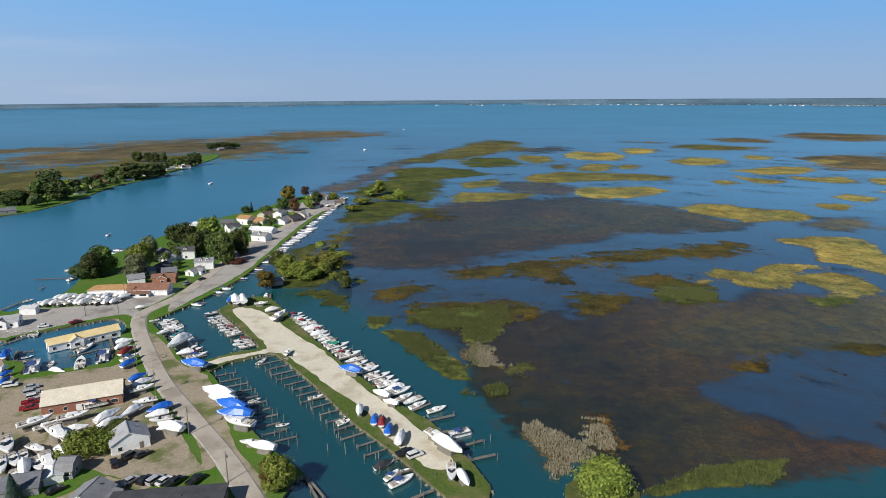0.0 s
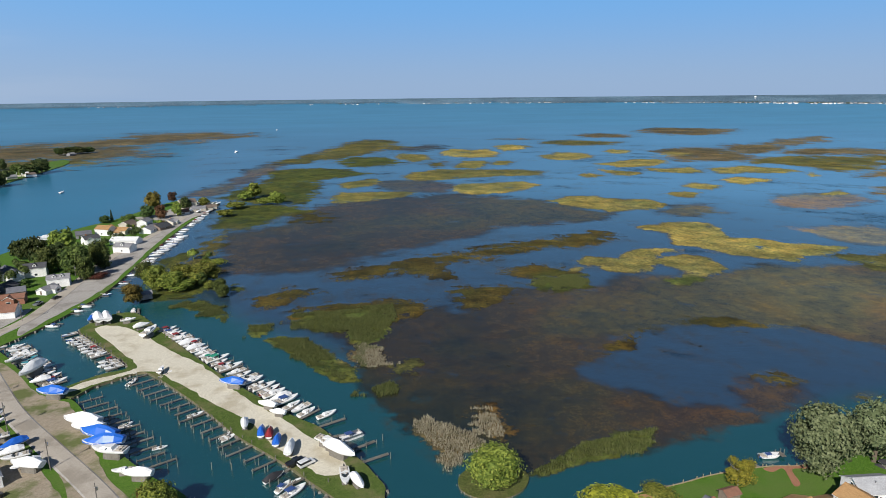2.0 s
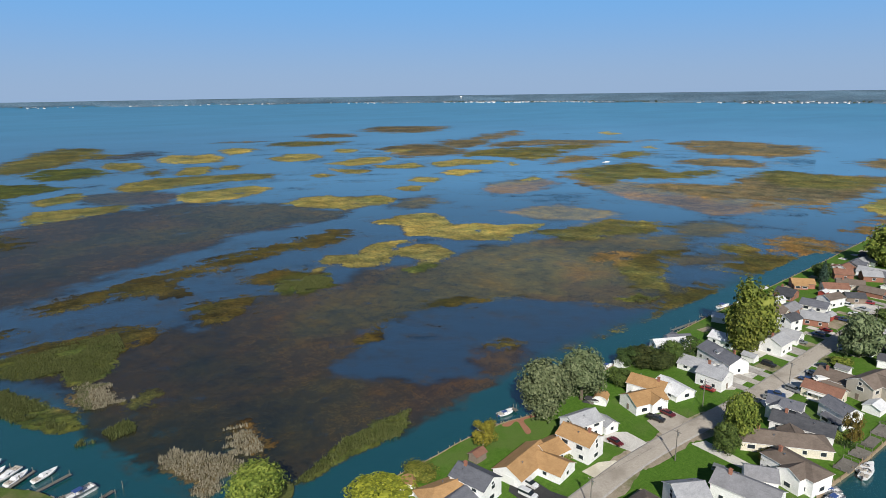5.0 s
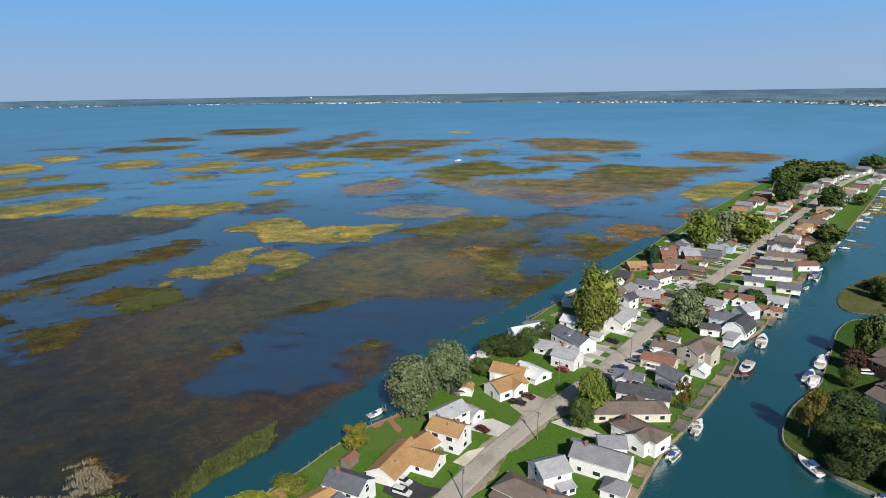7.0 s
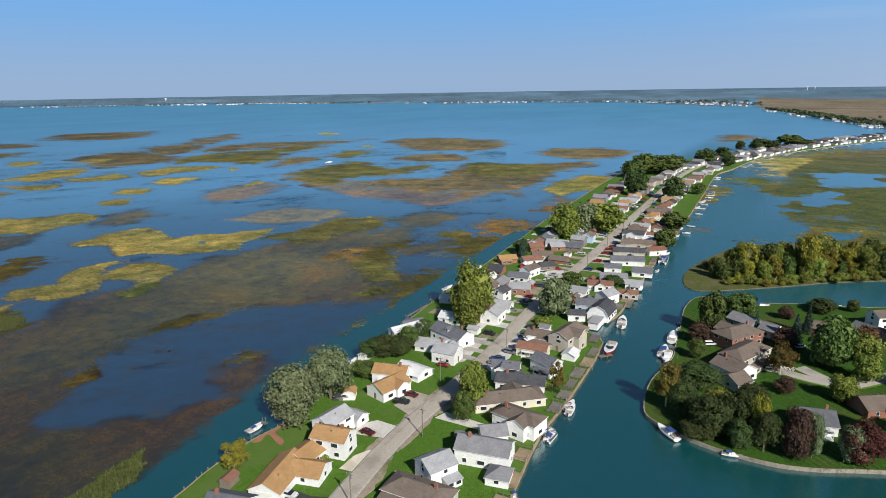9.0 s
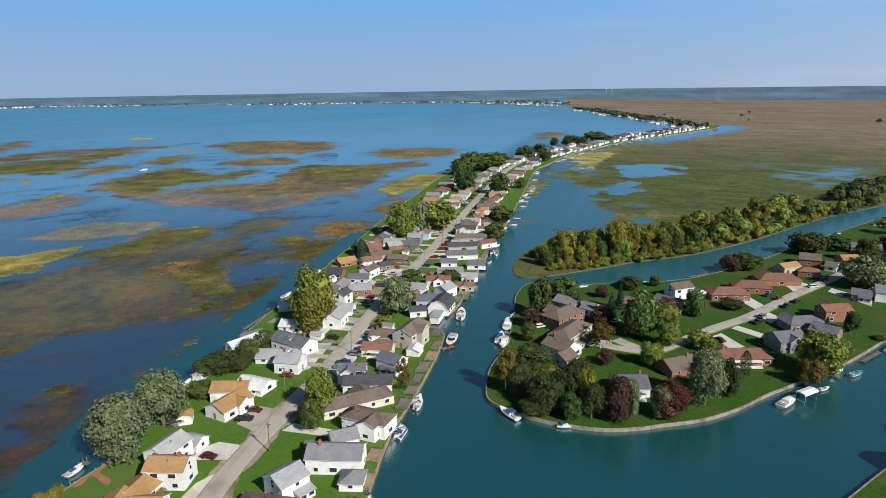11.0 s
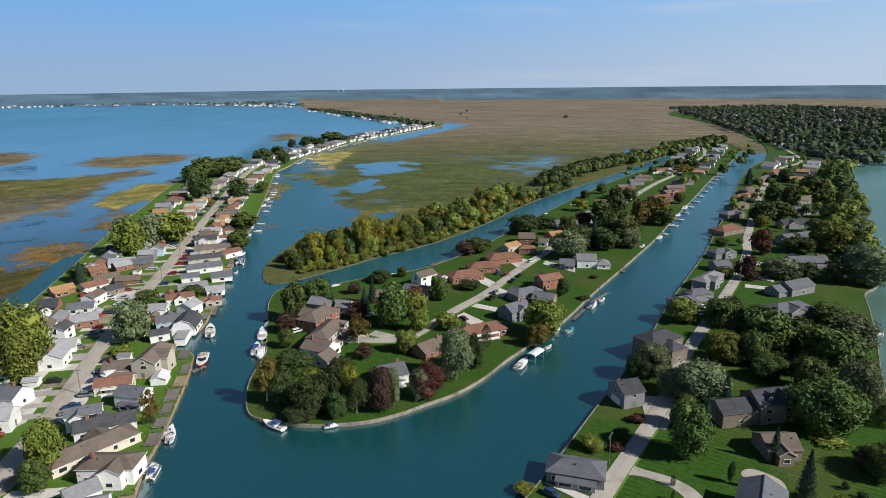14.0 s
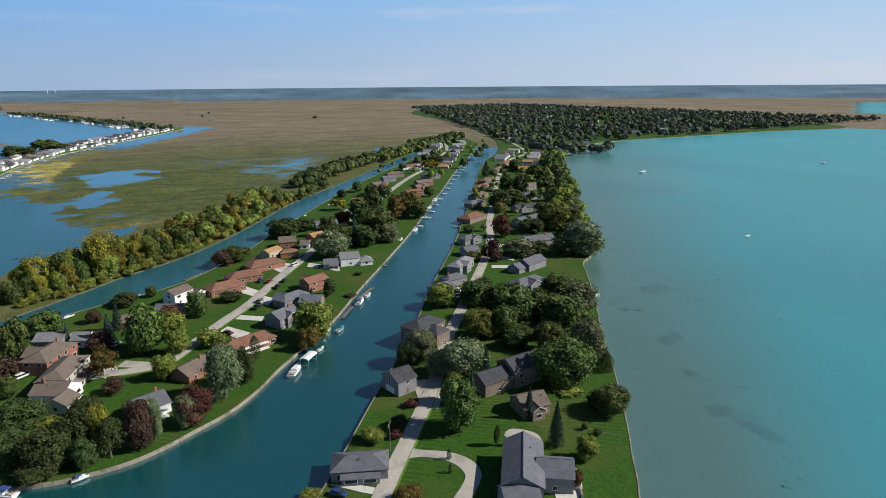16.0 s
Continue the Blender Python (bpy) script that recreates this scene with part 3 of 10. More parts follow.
sheet('driveway', [(221.7, 124.1), (218.7, 108.8), (237.2, 109.5), (243.6, 121.2), (229, 125.2)], 'concrete')
sheet('driveway', [(147.9, 89.2), (148.1, 73.6), (151.8, 73.5), (152.6, 87.8)], 'concrete')
sheet('driveway', [(274.9, 120.8), (273.2, 104.9), (286.9, 105.7), (286.7, 122.8)], 'dirt')
sheet('driveway', [(305.8, 114.4), (301.7, 100.2), (318.6, 101.2), (320.3, 114.9)], 'concrete')
sheet('driveway', [(109.8, 83.4), (115.6, 75.2), (119.3, 81), (118.8, 84.3)], 'dirt')
sheet('driveway', [(252.8, -46.1), (240.6, -50.9), (244.5, -56.7), (257, -50.4)], 'concrete')
sheet('driveway', [(305.8, -63.2), (284.6, -72.4), (291.4, -76.6), (310.8, -69.9)], 'concrete')
sheet('driveway', [(334, -91.4), (319.6, -93.6), (334.5, -103.6), (343.2, -98.3)], 'concrete')
sheet('driveway', [(324.3, -109.5), (305.6, -121.6), (315, -125), (330.6, -112.9)], 'concrete')
sheet('driveway', [(282.9, -69.4), (273, -72.2), (280.9, -78), (288, -74.5)], 'concrete')
sheet('driveway', [(248.3, 5.9), (233.1, 4.3), (230.7, -5.8), (239.6, -7.2)], 'concrete')
sheet('driveway', [(267.2, -58.4), (259.9, -66.7), (255.1, -64.4), (263.5, -55.2)], 'concrete')
sheet('carriage_drive', [(137.5, -70.6), (133.3, -74.2), (128.7, -79.8), (122.5, -83.2), (115.5, -82.4), (110.2, -76.9), (106.4, -70.9), (108.5, -67.5), (113.9, -75.2), (117.9, -78.6), (123.4, -78.3), (127.7, -75.5), (130.5, -72.1), (133.0, -67.4)], 'concrete_road')
sheet('patio', [(127.0, -98.6), (128.2, -102.6), (122.4, -106.8), (116.2, -103.8), (118.7, -100.8), (124, -98.6)], 'concrete_road')
sheet('patio', [(104.6, -98.7), (103.1, -103.3), (97.6, -101), (94.3, -95.9), (96.9, -91.8)], 'concrete')
sheet('driveway', [(132.7, -46.4), (125.1, -52.4), (120.5, -56.4), (122.1, -58.8), (127.6, -53.6)], 'concrete')
sheet('driveway', [(170.8, -92.3), (153.6, -85.8), (149.8, -89.8), (159.4, -98.9), (167.9, -100.8)], 'concrete_road')
sheet('driveway', [(203, -120.7), (187.5, -114), (194.3, -123.5), (205, -128.9)], 'concrete')
sheet('driveway', [(265, -194.6), (257.3, -206.3), (261.7, -209.7), (269.5, -197.8)], 'concrete')
sheet('driveway', [(288.8, -211.8), (273.5, -217), (269.8, -214.1), (284.6, -206.8)], 'concrete')
sheet('driveway', [(298.1, -234), (310.8, -227.9), (303.8, -222.8), (290.6, -230.4)], 'concrete')
# plant beds of the shallows: sunken weed, then brown and olive reeds, gold islands and green banks
bed('weed', [(-85, 469), (-41, 490), (-34, 525), (-13, 569), (7, 591), (71, 608), (122, 610), (167, 584), (203, 551), (220, 508), (233, 482), (209, 459), (181, 452), (150, 446), (127, 446), (105, 427), (80, 409), (59, 400), (44, 393), (28, 381), (14, 372), (-2, 360), (-18, 353), (-41, 357), (-62, 364), (-73, 380), (-71, 412)])
bed('weed', [(26, 275), (51, 279), (55, 269), (70, 290), (95, 293), (116, 290), (133, 292), (161, 307), (179, 305), (205, 298), (230, 312), (257, 309), (277, 307), (301, 304), (337, 303), (363, 300), (387, 287), (291, 212), (238, 183), (224, 188), (213, 198), (205, 206), (200, 218), (174, 225), (148, 231), (126, 227), (113, 221), (113, 212), (102, 207), (90, 200), (83, 194), (92, 186), (101, 176), (104, 170), (106, 163), (117, 163), (126, 162), (125, 158), (110, 152), (94, 146), (85, 144), (48, 141), (37, 157), (20, 169), (15, 182), (8, 200), (21, 214), (21, 249)])
bed('weed', [(335, 218), (357, 206), (361, 182), (342, 176), (325, 199), (282, 224), (274, 194), (287, 163), (258, 161), (238, 168), (223, 184), (214, 207), (248, 230), (284, 244), (321, 255), (372, 263), (381, 249)])
bed('weed', [(-23, 271), (-6, 291), (20, 290), (40, 282), (39, 242), (27, 202), (14, 186), (8, 204), (4, 242), (-6, 255)])
bed('weed', [(54, 296), (73, 303), (97, 300), (119, 297), (133, 292), (109, 271), (89, 273), (66, 273)])
bed('weed', [(93, 1333), (146, 1204), (194, 1237), (218, 1196), (192, 1129), (151, 1089), (118, 1140)])
bed('weed', [(285, 488), (307, 498), (327, 501), (334, 475), (322, 455), (306, 459), (283, 459), (273, 466)])
bed('mud', [(333, 397), (360, 396), (386, 388), (401, 358), (403, 338), (381, 330), (360, 350), (337, 377)])
bed('mud', [(405, 509), (436, 524), (482, 535), (508, 515), (486, 483), (440, 458), (403, 460), (392, 481)])
bed('mud', [(-152, 664), (-143, 696), (-129, 737), (-115, 800), (-107, 892), (-85, 966), (-68, 943), (-75, 837), (-97, 745), (-106, 688), (-121, 652)])
bed('mud', [(86, 730), (111, 720), (142, 677), (119, 626), (92, 638), (55, 669), (48, 732)])
bed('mud', [(543, 500), (562, 445), (576, 399), (592, 343), (650, 304), (551, 257), (489, 260), (460, 277), (469, 331), (466, 369), (483, 413)])
bed('mud', [(331, 395), (369, 394), (392, 389), (402, 371), (409, 337), (405, 316), (380, 326), (352, 350), (336, 372)])
bed('weed', [(395, 274), (438, 264), (437, 237), (417, 228), (391, 235), (378, 247)])
bed('mud', [(337, 397), (372, 395), (391, 374), (392, 326), (363, 324), (342, 352)])
bed('rust', [(105, 165), (118, 164), (129, 161), (136, 175), (138, 182), (146, 177), (158, 170), (154, 161), (140, 157), (120, 151), (104, 149), (92, 146), (91, 153)])
bed('rust2', [(39, 176), (48, 177), (52, 168), (48, 158), (43, 158), (40, 165)])
bed('olive', [(-88, 990), (-58, 1044), (-34, 1100), (2, 1195), (37, 1344), (87, 1421), (132, 1380), (151, 1288), (161, 1196), (137, 1131), (109, 1156), (76, 1113), (43, 1026), (8, 971), (-16, 982), (-39, 953), (-69, 951)])
bed('green', [(8, 963), (43, 1026), (86, 1016), (111, 951), (99, 892), (59, 880), (22, 890)])
bed('green', [(-82, 857), (-51, 887), (-8, 882), (28, 853), (54, 811), (42, 787), (18, 780), (-11, 756), (-11, 710), (-16, 651), (-13, 608), (-27, 583), (-47, 597), (-66, 599), (-86, 613), (-114, 643), (-105, 680), (-97, 704), (-75, 759)])
bed('green', [(-95, 549), (-94, 601), (-75, 593), (-46, 585), (-27, 571), (-11, 554), (-17, 530), (-39, 534), (-50, 508), (-56, 490), (-67, 484), (-90, 487), (-92, 514)])
bed('gold2', [(9, 715), (29, 735), (55, 749), (60, 726), (44, 687), (20, 675), (9, 688)])
bed('gold2', [(-3, 621), (8, 653), (41, 647), (75, 644), (90, 635), (71, 608), (42, 593), (11, 586), (-1, 591)])
bed('gold2', [(87, 762), (110, 805), (143, 823), (202, 811), (246, 798), (278, 764), (256, 736), (218, 734), (182, 732), (145, 721), (104, 718), (87, 735)])
bed('gold2', [(106, 1036), (129, 1067), (163, 1040), (159, 955), (127, 926), (109, 978)])
bed('olive', [(141, 904), (168, 916), (177, 880), (152, 854), (139, 867)])
bed('gold2', [(174, 882), (202, 918), (238, 919), (212, 835), (188, 817), (170, 846)])
bed('gold2', [(232, 880), (254, 912), (279, 901), (248, 848), (232, 848)])
bed('umber', [(-33, 502), (-26, 539), (-8, 547), (5, 517), (-4, 502), (-21, 504)])
bed('umber', [(-6, 338), (2, 350), (16, 353), (30, 361), (41, 369), (56, 378), (70, 377), (86, 382), (103, 390), (121, 397), (140, 404), (167, 417), (191, 421), (201, 410), (191, 394), (195, 385), (172, 377), (150, 373), (133, 372), (123, 364), (102, 360), (87, 356), (72, 355), (63, 341), (65, 327), (54, 327), (43, 337), (32, 338), (17, 329), (3, 328)])
bed('umber', [(93, 333), (103, 336), (118, 340), (130, 334), (135, 317), (125, 312), (109, 314), (95, 322)])
bed('green', [(110, 321), (125, 324), (126, 317), (113, 315)])
bed('green', [(98, 308), (118, 311), (134, 300), (133, 292), (115, 287), (105, 293)])
bed('umber', [(55, 303), (71, 306), (87, 306), (94, 298), (87, 283), (72, 274), (61, 271), (59, 287)])
bed('umber', [(-42, 309), (-30, 321), (-22, 325), (-11, 317), (-5, 311), (-14, 306), (-24, 305), (-26, 298), (-33, 291), (-39, 297)])
bed('umber', [(-25, 281), (-16, 291), (-3, 296), (7, 295), (20, 294), (31, 295), (47, 289), (39, 275), (30, 265), (22, 264), (8, 273), (-2, 268), (-13, 266), (-20, 265)])
bed('umber', [(104, 218), (115, 224), (132, 229), (127, 225), (115, 220), (113, 211), (103, 206)])
bed('umber', [(150, 239), (169, 239), (186, 229), (201, 219), (181, 222), (158, 227)])
bed('umber', [(147, 182), (158, 182), (160, 175), (148, 173)])
bed('olive', [(169, 160), (177, 163), (180, 160), (171, 156)])
bed('green', [(-109, 369), (-106, 402), (-95, 420), (-88, 456), (-87, 482), (-82, 446), (-88, 402), (-94, 374), (-98, 355)])
bed('green', [(-87, 371), (-87, 395), (-77, 407), (-68, 378), (-67, 345), (-77, 339), (-91, 347)])
bed('green', [(-57, 335), (-51, 344), (-47, 324), (-54, 316)])
bed('olive', [(304, 303), (332, 307), (363, 314), (384, 319), (394, 306), (404, 288), (373, 265), (356, 274), (315, 278), (297, 291)])
bed('olive', [(284, 235), (313, 239), (334, 233), (261, 178), (256, 193), (263, 214)])
bed('rust2', [(280, 251), (304, 253), (306, 238), (281, 235), (271, 239)])
bed('tan', [(535, 522), (598, 549), (653, 553), (711, 557), (721, 523), (593, 427), (578, 437), (582, 459), (542, 438), (511, 436), (503, 453), (516, 486)])
bed('olive', [(559, 543), (600, 552), (655, 560), (711, 564), (689, 507), (665, 462), (707, 454), (738, 442), (715, 418), (656, 413), (615, 418), (584, 446), (566, 457), (540, 428), (523, 447), (540, 496)])
bed('tan', [(546, 421), (580, 410), (612, 369), (659, 351), (642, 300), (573, 267), (561, 311), (541, 354), (528, 373)])
bed('rust2', [(528, 345), (548, 337), (542, 306), (523, 322)])
bed('rust2', [(634, 354), (671, 361), (659, 342), (622, 338)])
bed('rust2', [(533, 283), (546, 281), (536, 272), (524, 273)])
bed('green', [(738, 394), (769, 393), (773, 362), (749, 332), (724, 339), (709, 362)])
bed('tan', [(1008, 713), (1102, 722), (1131, 671), (1125, 590), (1120, 516), (1041, 458), (934, 439), (928, 486), (918, 522), (938, 591), (956, 651)])
bed('olive', [(763, 651), (822, 663), (856, 647), (832, 609), (778, 594), (739, 608)])
bed('tan', [(603, 618), (667, 664), (714, 680), (742, 651), (715, 616), (665, 610), (625, 607)])
bed('olive', [(611, 832), (680, 861), (747, 850), (803, 821), (860, 817), (910, 805), (874, 745), (777, 739), (724, 715), (702, 668), (649, 664), (624, 662), (616, 702), (613, 750), (579, 775)])
bed('tan', [(715, 905), (819, 965), (893, 945), (950, 903), (986, 840), (1056, 776), (975, 772), (880, 807), (809, 857), (729, 859)])
bed('tan', [(956, 1169), (1068, 1211), (1025, 1119), (929, 1073)])
bed('tan', [(742, 515), (808, 529), (857, 497), (833, 426), (785, 419), (754, 456)])
bed('olive', [(298, 320), (328, 320), (353, 314), (376, 316), (401, 300), (398, 280), (403, 269), (391, 271), (371, 278), (353, 286), (328, 303), (307, 301), (294, 304)])
bed('rust2', [(274, 240), (293, 253), (306, 248), (320, 239), (302, 231), (287, 233)])
bed('umber', [(297, 232), (321, 236), (339, 230), (338, 219), (319, 217), (296, 213), (287, 215)])
bed('umber', [(247, 175), (262, 175), (277, 180), (289, 177), (288, 165), (286, 160), (266, 159), (247, 161), (233, 165)])
bed('green', [(233, 191), (249, 186), (246, 177), (233, 181)])
bed('olive', [(365, 221), (377, 222), (389, 206), (372, 183), (362, 183), (356, 205)])
bed('olive', [(318, 192), (328, 185), (326, 175), (315, 181)])
bed('umber', [(323, 193), (350, 195), (377, 196), (388, 193), (387, 171), (411, 158), (377, 154), (342, 158), (323, 165), (320, 183)])
bed('rust2', [(402, 203), (429, 209), (441, 195), (431, 171), (417, 160), (387, 171), (383, 191)])
bed('tan', [(683, 380), (745, 371), (802, 305), (845, 255), (820, 230), (730, 248), (666, 246), (596, 238), (553, 245), (550, 293), (530, 335), (537, 412), (584, 383), (618, 351)])
bed('olive', [(694, 370), (763, 363), (778, 295), (742, 259), (677, 278), (652, 310)])
bed('gold2', [(580, 221), (639, 229), (711, 214), (699, 184), (659, 166), (608, 176), (559, 194)])
bed('olive', [(708, 186), (755, 177), (688, 163)])
bed('rust2', [(481, 186), (546, 192), (535, 180), (479, 168)])
bed('rust2', [(547, 249), (574, 234), (537, 225)])
bed('tan', [(933, 372), (999, 360), (1036, 294), (990, 208), (898, 222), (859, 259), (868, 312)])
bed('tan', [(962, 667), (1116, 674), (1157, 603), (1017, 459), (907, 462), (895, 541), (907, 594)])
bed('tan', [(1320, 148), (1428, 113), (1363, 70), (1257, 89), (1244, 125)])
bed('tan', [(754, 1085), (803, 1060), (958, 1166), (1026, 1173), (1005, 1081), (920, 1051), (833, 1029), (734, 920), (660, 884), (673, 950)])
bed('tan', [(579, 1411), (663, 1465), (718, 1385), (655, 1305), (584, 1321)])
bed('tan', [(782, 1509), (914, 1624), (997, 1575), (1061, 1504), (919, 1325), (836, 1321), (776, 1378)])
bed('olive', [(434, 1246), (511, 1279), (559, 1236), (590, 1202), (552, 1137), (475, 1129), (430, 1166)])
bed('tan', [(365, 1354), (421, 1364), (456, 1307), (405, 1314)])
bed('tan', [(556, 1006), (640, 1048), (682, 999), (668, 880), (608, 814), (555, 811), (505, 825), (522, 905)])
bed('gold', [(222, 420), (240, 434), (247, 426), (254, 436), (270, 437), (288, 427), (286, 404), (280, 390), (275, 375), (289, 374), (297, 359), (316, 347), (330, 338), (315, 329), (293, 323), (278, 319), (278, 311), (271, 308), (266, 321), (256, 328), (246, 335), (240, 344), (237, 357), (225, 364), (229, 379), (239, 396), (233, 404), (225, 412)])
bed('gold', [(144, 343), (155, 352), (172, 343), (181, 353), (196, 362), (210, 360), (222, 358), (217, 351), (204, 346), (195, 338), (203, 340), (217, 343), (227, 332), (225, 307), (215, 302), (204, 300), (196, 308), (191, 323), (184, 321), (178, 312), (165, 314), (156, 319), (152, 329), (144, 333)])
bed('gold', [(178, 298), (196, 303), (207, 301), (193, 291), (182, 286), (176, 288)])
bed('gold', [(133, 327), (144, 332), (143, 325), (134, 323)])
bed('gold', [(201, 552), (228, 570), (257, 573), (259, 557), (270, 541), (295, 535), (300, 515), (285, 491), (256, 490), (235, 487), (221, 511), (209, 529)])
bed('gold', [(126, 644), (144, 686), (169, 681), (196, 684), (222, 688), (234, 658), (213, 630), (185, 612), (162, 605), (144, 605), (127, 623)])
bed('gold', [(192, 1070), (218, 1129), (254, 1100), (288, 1109), (290, 1035), (263, 963), (232, 968), (201, 973), (185, 1009)])
bed('gold', [(313, 1164), (353, 1204), (383, 1145), (349, 1080), (307, 1063)])
bed('gold', [(330, 953), (384, 1014), (425, 984), (419, 932), (376, 893), (338, 892)])
bed('gold', [(373, 833), (413, 849), (455, 875), (495, 867), (481, 818), (433, 782), (391, 785), (378, 814)])
bed('gold', [(356, 778), (369, 758), (386, 723), (362, 696), (343, 704), (343, 735)])
bed('gold', [(304, 721), (326, 736), (334, 708), (314, 693), (302, 698)])
bed('gold', [(458, 1003), (497, 1035), (521, 1010), (486, 966), (459, 967)])
bed('gold', [(375, 613), (401, 628), (418, 600), (386, 571), (379, 583)])
bed('gold', [(330, 568), (351, 576), (369, 564), (344, 538), (328, 544)])
bed('gold', [(444, 643), (480, 663), (492, 645), (508, 633), (475, 612), (443, 595), (437, 613)])
bed('gold', [(492, 740), (515, 745), (557, 758), (573, 734), (588, 705), (583, 685), (548, 673), (519, 692), (478, 690)])
bed('gold', [(418, 765), (441, 748), (483, 759), (466, 708), (431, 704), (411, 726)])
bed('gold', [(566, 664), (595, 680), (575, 634), (554, 637)])
bed('gold', [(482, 535), (513, 545), (507, 524), (478, 515), (472, 521)])
bed('gold', [(526, 936), (566, 963), (583, 932), (552, 902), (527, 913)])
bed('gold', [(1145, 1008), (1216, 1030), (1151, 933), (1109, 938)])
bed('gold', [(914, 702), (957, 712), (958, 701), (904, 660), (895, 673)])
bed('bright', [(-18, 265), (-15, 277), (-4, 279), (6, 283), (21, 277), (24, 261), (20, 244), (10, 236), (4, 244), (3, 254), (-9, 255)])
bed('bright', [(-32, 253), (-24, 257), (-15, 249), (-7, 237), (1, 226), (7, 217), (7, 205), (-1, 206), (-11, 217), (-19, 232), (-28, 247)])
bed('bright', [(-41, 257), (-39, 270), (-32, 270), (-28, 263), (-34, 254)])
bed('bright', [(12, 200), (17, 204), (21, 200), (18, 194), (13, 193)])
bed('bright', [(2, 197), (5, 200), (8, 194), (4, 193)])
bed('olive', [(17, 217), (31, 224), (31, 210), (22, 205), (17, 209)])
bed('tan', [(2, 223), (6, 237), (17, 237), (20, 225), (13, 216)])
bed('tan', [(20, 169), (23, 175), (31, 171), (38, 163), (45, 154), (40, 152), (34, 154), (27, 146), (26, 157)])
bed('bright', [(48, 140), (61, 148), (71, 153), (82, 156), (93, 155), (87, 145), (77, 143), (65, 141), (52, 138)])
bed('bright', [(-82, 306), (-75, 316), (-60, 299), (-48, 284), (-50, 279), (-62, 284), (-74, 299)])
bed('olive', [(188, 159), (206, 162), (233, 158), (258, 158), (285, 162), (255, 156), (222, 153), (194, 155)])
bed('tan', [(1254, 143), (1332, 124), (1359, 92), (1323, 70), (1258, 98), (1223, 123)])
bed('bright', [(175, 297), (196, 298), (204, 294), (184, 284), (174, 289)])
bed('bright', [(111, 309), (132, 312), (137, 300), (113, 295)])
bed('green', [(-79, 304), (-69, 315), (-53, 299), (-49, 282), (-59, 288)])
bed('green', [(-100, 331), (-86, 371), (-70, 368), (-61, 333), (-75, 316), (-91, 315)])
bed('olive', [(-75, 382), (-77, 460), (-72, 499), (-81, 506), (-91, 413), (-96, 374)])
# reeds behind the island and inland
patch(-546, 1278, 204, 255, 29, 'tan', 1)
patch(-367, 1698, 148, 183, 36, 'tan', 1)
patch(-632, 1116, 167, 181, 4, 'tan', 1)
patch(-534, 854, 106, 94, 5, 'olive', 1)
patch(-520, 740, 64, 86, -2, 'olive', 1)
patch(-449, 1504, 152, 147, 35, 'tan', 1)
patch(-827, 1224, 74, 65, 6, 'tan', 1)
patch(-471, 1030, 128, 106, 59, 'olive', 1)
patch(-465, 650, 53, 67, 15, 'olive', 1)
patch(-575, 720, 70, 122, 14, 'olive', 1)
patch(-728, 898, 60, 132, 25, 'tan', 1)
patch(643, -5, 87, 115, -90, 'olive', 1)
patch(720, 47, 26, 57, -90, 'green', 1)
patch(899, -7, 73, 117, -91, 'gold', 1)
patch(1043, -82, 101, 97, -92, 'olive', 1)
patch(493, -58, 80, 60, -89, 'olive', 1)
patch(662, -112, 102, 201, -90, 'olive', 1)
patch(568, 6, 26, 42, -89, 'olive', 1)

# ---- the one sheet of water, marsh and far land ----
INLAND_POOLS = [[(641, 70), (702, 42), (646, 14), (569, 1), (499, -6), (462, 3), (454, 22), (459, 46), (533, 63)], [(778, -7), (844, -33), (847, -71), (817, -88), (741, -73), (726, -34), (730, -15)], [(622, 3), (673, -10), (688, -35), (664, -47), (606, -37), (590, -16)], [(495, -25), (519, -38), (504, -51), (472, -46), (471, -30)]]
DREDGED = [(-85, 293), (-64, 272), (-38, 238), (-17, 207), (0, 180), (13, 158), (17, 140), (26, 126), (40, 126), (56, 131), (75, 134), (96, 137), (125, 139), (186, 145), (246, 147), (305, 153), (393, 160)]
BAY_BLEND = (0.1, 0.42)
OUTER_CANAL = [(308, 32), (336, -12), (353, -36), (366, -54), (410, -95), (483, -152), (546, -215), (631, -297), (720, -385), (800, -460), (880, -545)]
SHORE_BEARING = [-48, -5, 20, 45, 62, 76, 86.3, 91.4, 97.6, 99]
SHORE_AWAY = [4760, 4720, 4660, 4350, 3950, 3830, 3120, 2172, 1614, 1500]


def inside(x, y, poly):
    """Signed distance to an outline, positive inside."""
    best, odd = np.full(x.shape, 1e9), np.zeros(x.shape, dtype=bool)
    for (x0, y0), (x1, y1) in zip(poly, np.roll(poly, -1, 0)):
        dx, dy = x1 - x0, y1 - y0
        t = np.clip(((x - x0) * dx + (y - y0) * dy) / (dx * dx + dy * dy + 1e-9), 0, 1)
        best = np.minimum(best, (x - x0 - t * dx) ** 2 + (y - y0 - t * dy) ** 2)
        odd ^= ((y0 > y) != (y1 > y)) & (x < (x1 - x0) * (y - y0) / (y1 - y0 + 1e-12) + x0)
    return np.sqrt(best) * np.where(odd, 1, -1)


